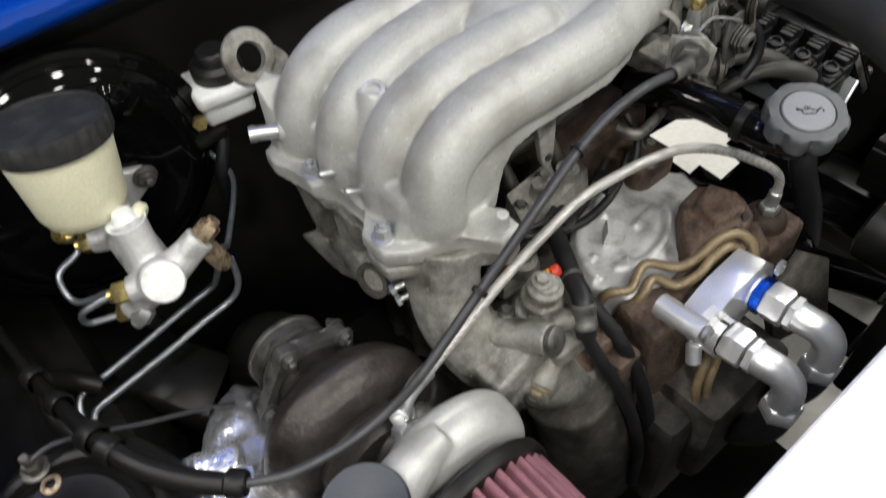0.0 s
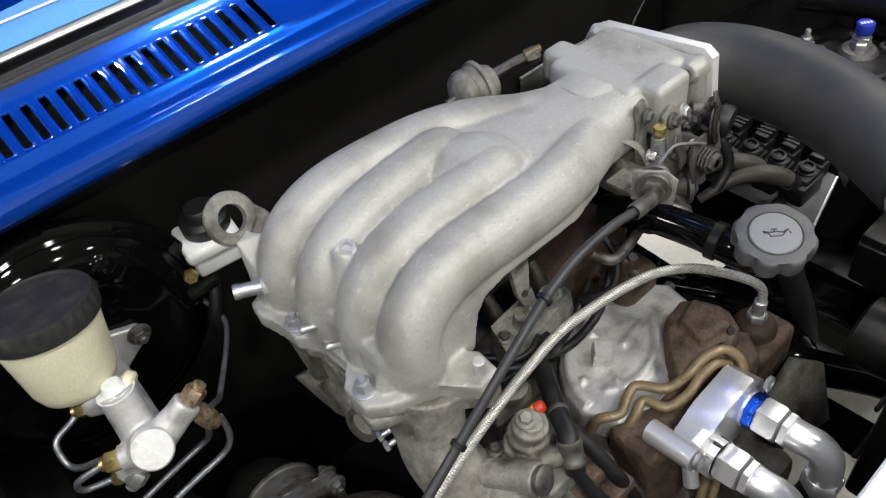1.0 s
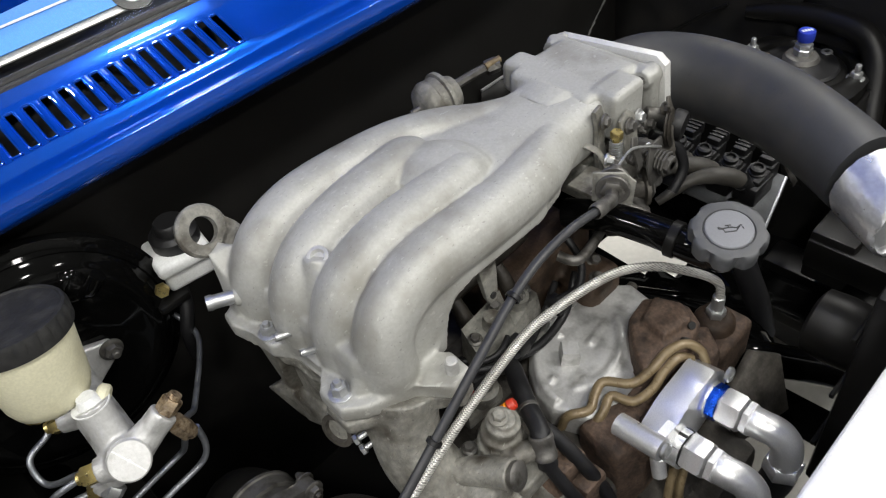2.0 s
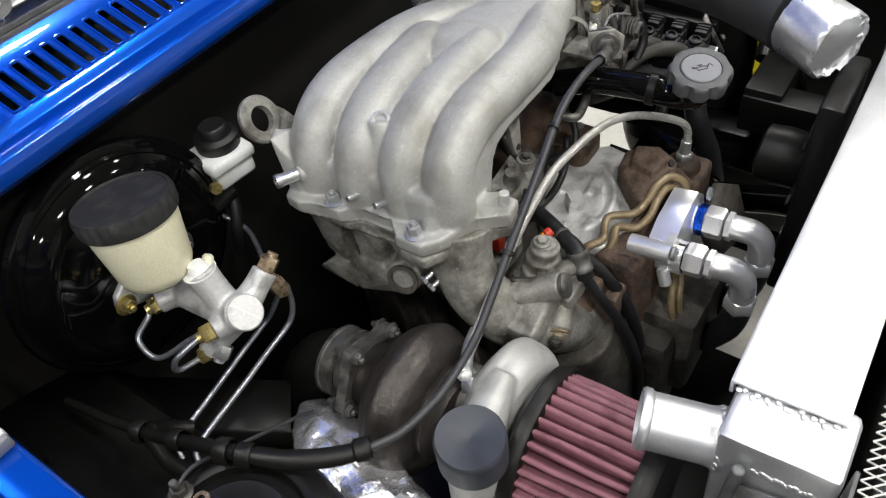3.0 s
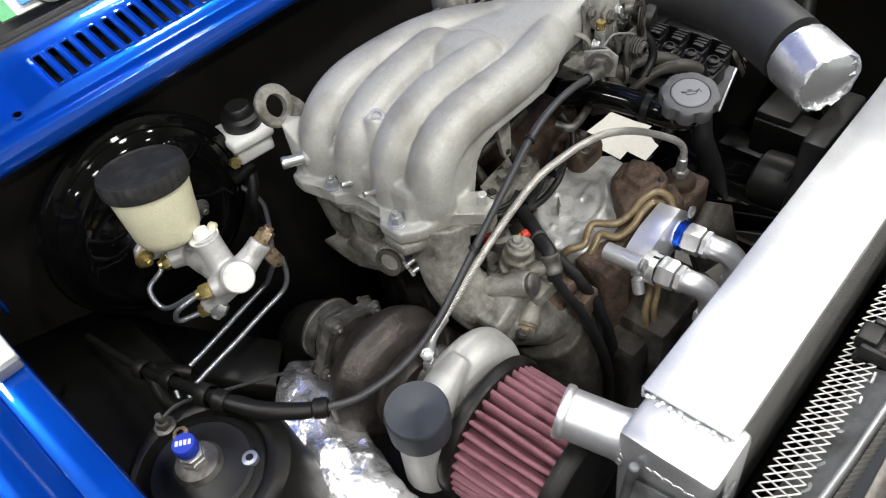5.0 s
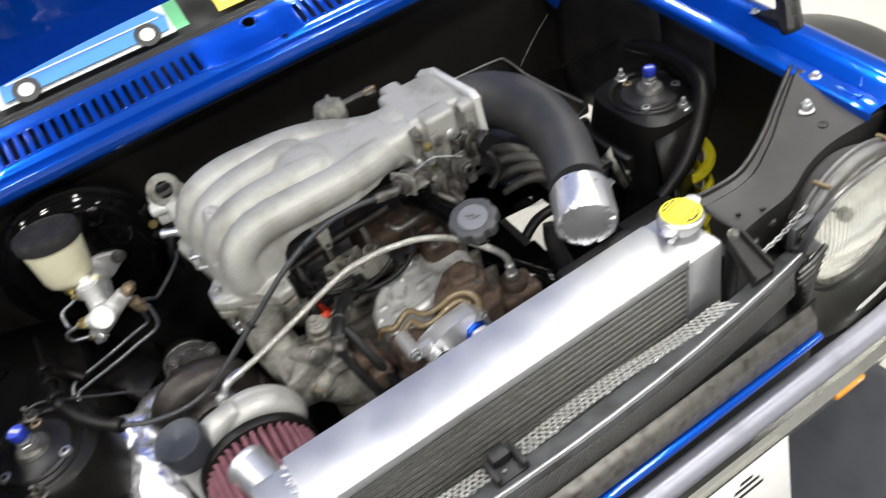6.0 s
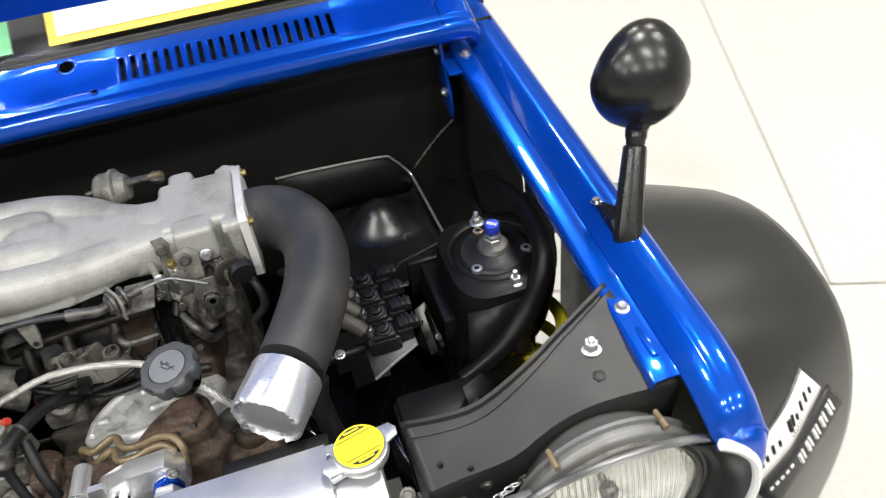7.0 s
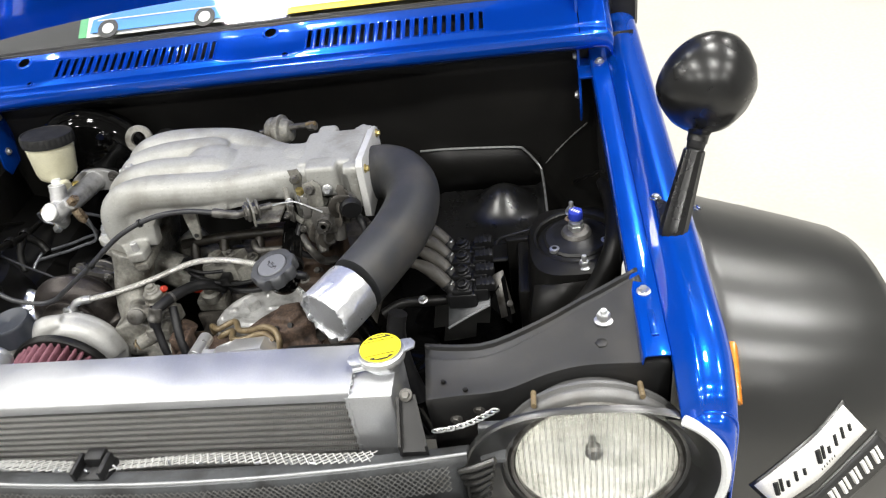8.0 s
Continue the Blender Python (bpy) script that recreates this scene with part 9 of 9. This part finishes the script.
def ignition_coils():
    """Row of four coils on a bracket with their leads."""
    br = thing("coil_bracket", (0.35, -0.03, 0.64), "folded aluminium coil bracket beside the strut tower", "bracket")
    bm = bmesh.new()
    sheet(bm, [[(0.304, -0.074, 0.660), (0.296, 0.085, 0.672)], [(0.336, -0.068, 0.676), (0.33, 0.09, 0.684)], [(0.368, -0.062, 0.690), (0.362, 0.095, 0.696)]])
    ob = part("plate", bm, GREYP, br, "dull grey coil plate")
    thicken(ob, 0.003)
    bm = bmesh.new()
    tube(bm, [(0.304, -0.075, 0.659), (0.336, -0.069, 0.675), (0.368, -0.063, 0.689)], 0.0018, 6, 1, False)
    part("bare_edge", bm, ALU, br, "bare aluminium edge")
    bm = bmesh.new()
    hull(bm, [(0.366, -0.058, 0.684), (0.368, -0.056, 0.684), (0.391, -0.037, 0.724), (0.393, -0.036, 0.724), (0.397, -0.074, 0.660), (0.399, -0.072, 0.660)])
    part("gusset", bm, GLOSS, br, "gloss black gusset")
    bm = bmesh.new()
    sheet(bm, [[(0.375, -0.036, 0.722), (0.383, -0.036, 0.727), (0.391, -0.032, 0.728)], [(0.379, -0.053, 0.695), (0.388, -0.051, 0.700), (0.397, -0.047, 0.701)], [(0.383, -0.069, 0.667), (0.393, -0.068, 0.670), (0.404, -0.063, 0.671)]])
    fo = part("side_fold", bm, DULL, br, "bent bare aluminium strip")
    thicken(fo, 0.002)
    hex_bolt(fo, (0.397, -0.060, 0.687), (0.5, -0.7, 0.5), 0.0035, 0.003, DULL)
    first = None
    for k in range(4):
        y = -0.042 + 0.033 * k
        if first is None:
            th = thing("ignition_coil", (0.328, y, 0.674), "black moulded ignition coil with a thick grey lead", "ignition coil", "ignition coils")
            bm = bmesh.new()
            box(bm, 0.306, 0.350, y - 0.0145, y + 0.0145, 0.678, 0.704, 0.004)
            box(bm, 0.314, 0.344, y - 0.012, y + 0.012, 0.700, 0.710, 0.003)
            part("body", bm, PLASTIC, th)
            bm = bmesh.new()
            lathe(bm, [(0.011, 0), (0.011, 0.006), (0.009, 0.010), (0.009, 0.018), (0.0105, 0.019), (0.0105, 0.022), (0, 0.022)], (0.318, y, 0.696), (-0.60, 0.25, 0.75), 20)
            part("tower", bm, PLASTIC, th)
            bm = bmesh.new()
            lathe(bm, [(0.0105, 0), (0.0105, 0.005), (0.0085, 0.006), (0.0085, 0.011), (0.0055, 0.012), (0.005, 0.009), (0, 0.009)], (0.331, y, 0.708), (-0.1, -0.1, 1), 20)
            part("terminal", bm, PLASTIC, th)
            bm = bmesh.new()
            box(bm, 0.346, 0.368, y - 0.011, y + 0.011, 0.688, 0.710, 0.003)
            box(bm, 0.350, 0.378, y - 0.0085, y + 0.0085, 0.704, 0.718, 0.002)
            for j in range(3):
                box(bm, 0.357 + 0.007 * j, 0.359 + 0.007 * j, y - 0.009, y + 0.009, 0.717, 0.7195, 0.0)
            part("connector", bm, PLASTIC, th, "ribbed black plug connector")
            bm = bmesh.new()
            tube(bm, [(0.312, y + 0.003, 0.704), (0.302, y + 0.010, 0.714), (0.290, y + 0.018, 0.722), (0.276, y + 0.028, 0.727), (0.255, y + 0.042, 0.726), (0.22, y + 0.06, 0.71)], [0.0090, 0.0104, 0.0106, 0.0098, 0.007, 0.005], 18, 5)
            part("lead_boot", bm, BOOT, th, "brownish grey rubber lead boot")
            bm = bmesh.new()
            lathe(bm, [(0.0085, -0.002), (0.0102, -0.0015), (0.0102, 0.0015), (0.0085, 0.002)], (0.308, y + 0.006, 0.708), (-0.6, 0.4, 0.6), 18)
            part("boot_ring", bm, STEEL, th, "bright boot ring")
            first = th
        else:
            copy_thing(first, Matrix.Translation((0.328 - 0.002 * k, y, 0.674 + 0.001 * k)))
    pipe = thing("heater_pipe", (0.28, -0.1, 0.65), "dark steel pipe with a bolted clip below the intake elbow", "pipe")
    bm = bmesh.new()
    tube(bm, [(0.205, -0.05, 0.672), (0.235, -0.042, 0.684), (0.275, -0.040, 0.684), (0.300, -0.035, 0.680)], 0.008, 14, 4)
    part("pipe", bm, BAY, pipe)
    hex_bolt(pipe, (0.268, -0.046, 0.692), (0, -0.3, 1), 0.005, 0.005, STEEL, True, "bolt", 0.004)
    bm = bmesh.new()
    tube(bm, [(0.235, -0.08, 0.70), (0.228, -0.09, 0.67), (0.235, -0.11, 0.62), (0.25, -0.12, 0.56)], 0.014, 14, 4)
    part("hose", bm, RUBBER, pipe)


ignition_coils()


def coolant_hose_right():
    th = thing("radiator_hoses", (0.2, -0.15, 0.55), "gloss black radiator hoses in the shade of the radiator", "hose")
    for pts, r in (([(0.13, -0.10, 0.60), (0.17, -0.13, 0.60), (0.21, -0.17, 0.58), (0.25, -0.22, 0.56), (0.26, -0.27, 0.55)], 0.019), ([(0.15, 0.0, 0.62), (0.19, -0.06, 0.61), (0.23, -0.11, 0.58), (0.26, -0.13, 0.5)], 0.016)):
        bm = bmesh.new()
        tube(bm, pts, r, 18, 6)
        part("hose", bm, GLOSS, th)
    bm = bmesh.new()
    box(bm, 0.13, 0.24, -0.262, -0.235, 0.52, 0.80, 0.006)
    fan = thing("fan_shroud", (0.0, -0.25, 0.5), "black fan shroud behind the radiator", "shroud")
    part("panel", bm, BAY, fan)
    for z in (0.58, 0.66, 0.74):
        bm = bmesh.new()
        box(bm, 0.128, 0.242, -0.2345, -0.230, z, z + 0.006, 0.0015)
        part("rib", bm, BAY, fan)
    bm = bmesh.new()
    lathe(bm, [(0.0, 0.0), (0.030, 0.0), (0.034, 0.006), (0.036, 0.030), (0.034, 0.052), (0.026, 0.056), (0.0, 0.056)], (0.200, -0.2345, 0.672), (0, 1, 0), 28)
    part("motor", bm, BAY, fan, "black fan motor")


coolant_hose_right()


def gutter_strip():
    # white bar added to stand for the pale glare on the left gutter
    th = thing("protective_strip", (-0.553, 0.2, 0.87), "white strip added on the wing gutter for the pale glare there", "strip")
    bm = bmesh.new()
    m = Matrix.Translation((-0.5575, 0.10, flange_z(0.10) + 0.002)) @ Matrix.Rotation(math.atan(0.085), 4, "X") @ Matrix.Rotation(radians(-1.0), 4, "Z")
    box(bm, -0.011, 0.011, 0.0, 0.28, 0.0, 0.012, 0.003, m)
    part("strip", bm, WHITEP, th)
    bm = bmesh.new()
    box(bm, -0.0105, 0.0105, -0.006, 0.0, 0.0, 0.0115, 0.002, m)
    part("end", bm, CAPGREY, th, "greyish end of the added glare strip")


gutter_strip()


def flare_sticker(name, c, u, w, long, tall, label, material, shapes):
    """A thin sticker on the arch, u along it and w across it."""
    u, w = V(u).normalized(), V(w)
    w = (w - u * w.dot(u)).normalized()
    n = u.cross(w)
    m = Matrix((u, w, n)).transposed().to_4x4()
    m.translation = c
    th = thing(name, c, label, "sticker")

    def on(x, y, lift):
        o = m @ V((x, y, 0.06))
        hit = FLARE_SKIN.ray_cast(o, -n)[0]
        return (hit if hit else m @ V((x, y, 0))) + n * lift

    def patch(nm, a, b, lift, mt, lab=""):
        bm = bmesh.new()
        sheet(bm, [[on(-a / 2 + a * i / 12, -b / 2 + b * j / 4, lift) for j in range(5)] for i in range(13)])
        thicken(part(nm, bm, mt, th, lab), 0.0006, 0)

    patch("film", long + 0.008, tall + 0.008, 0.0022, FLARE, "dark laminated border")
    patch("face", long, tall, 0.0032, material)
    for pts, r, mt in shapes:
        bm = bmesh.new()
        tube(bm, [on(x * long, y * tall, 0.0036) for x, y in pts], r, 6, 3)
        part("stroke", bm, mt, th)
    return th


def stickers():
    # the writing stands as plain slanted bars
    script = []
    for x, heights in ((-0.41, (0.34, 0.17, 0.26, 0.17)), (0.03, (0.34, 0.17, 0.28, 0.28, 0.17))):
        for k, h in enumerate(heights):
            u = x + 0.084 * k + (0.03 if k else 0.0)
            wide = 0.0034 if k == 0 else 0.0022
            script.append(([(u, -0.14), (u + 0.16 * h, -0.14 + h)], wide, INK))
            if k == 0:
                script.append(([(u + 0.05, -0.14), (u + 0.05 + 0.16 * h, -0.14 + h)], 0.0022, INK))
    for k in range(6):
        script.append(([(0.0 + 0.03 * k, -0.36), (0.008 + 0.03 * k, -0.30)], 0.0006, INK))
    c1 = V(STICK_A[0])
    flare_sticker("script_sticker", c1, STICK_A[1], STICK_A[2], 0.138, 0.046, "white sticker with slanted black lettering on the black flare", PAPER, script)
    bars = []
    for k in range(5):
        x = -0.10 + 0.115 * k
        for s, r in ((0.0, 0.0030), (0.045, 0.0022)):
            bars.append(([(x + s, -0.22), (x + s + 0.012, 0.0), (x + s + 0.024, 0.24)], r, PAPER))
    for k in range(5):
        bars.append(([(-0.44 + 0.06 * k, 0.25), (-0.405 + 0.06 * k, 0.25)], 0.0018, PAPER))
    flare_sticker("bar_sticker", V(STICK_B[0]), STICK_B[1], STICK_B[2], 0.15, 0.044, "black sticker with bold white bars of lettering on the black flare", INK, bars)


STICK_A = ((0.7435, -0.3065, 0.639), (0.109, 0.053, 0.077), (-0.026, 0.019, 0.044))
STICK_B = ((0.782, -0.326, 0.596), (0.109, 0.053, 0.077), (-0.026, 0.019, 0.044))
stickers()
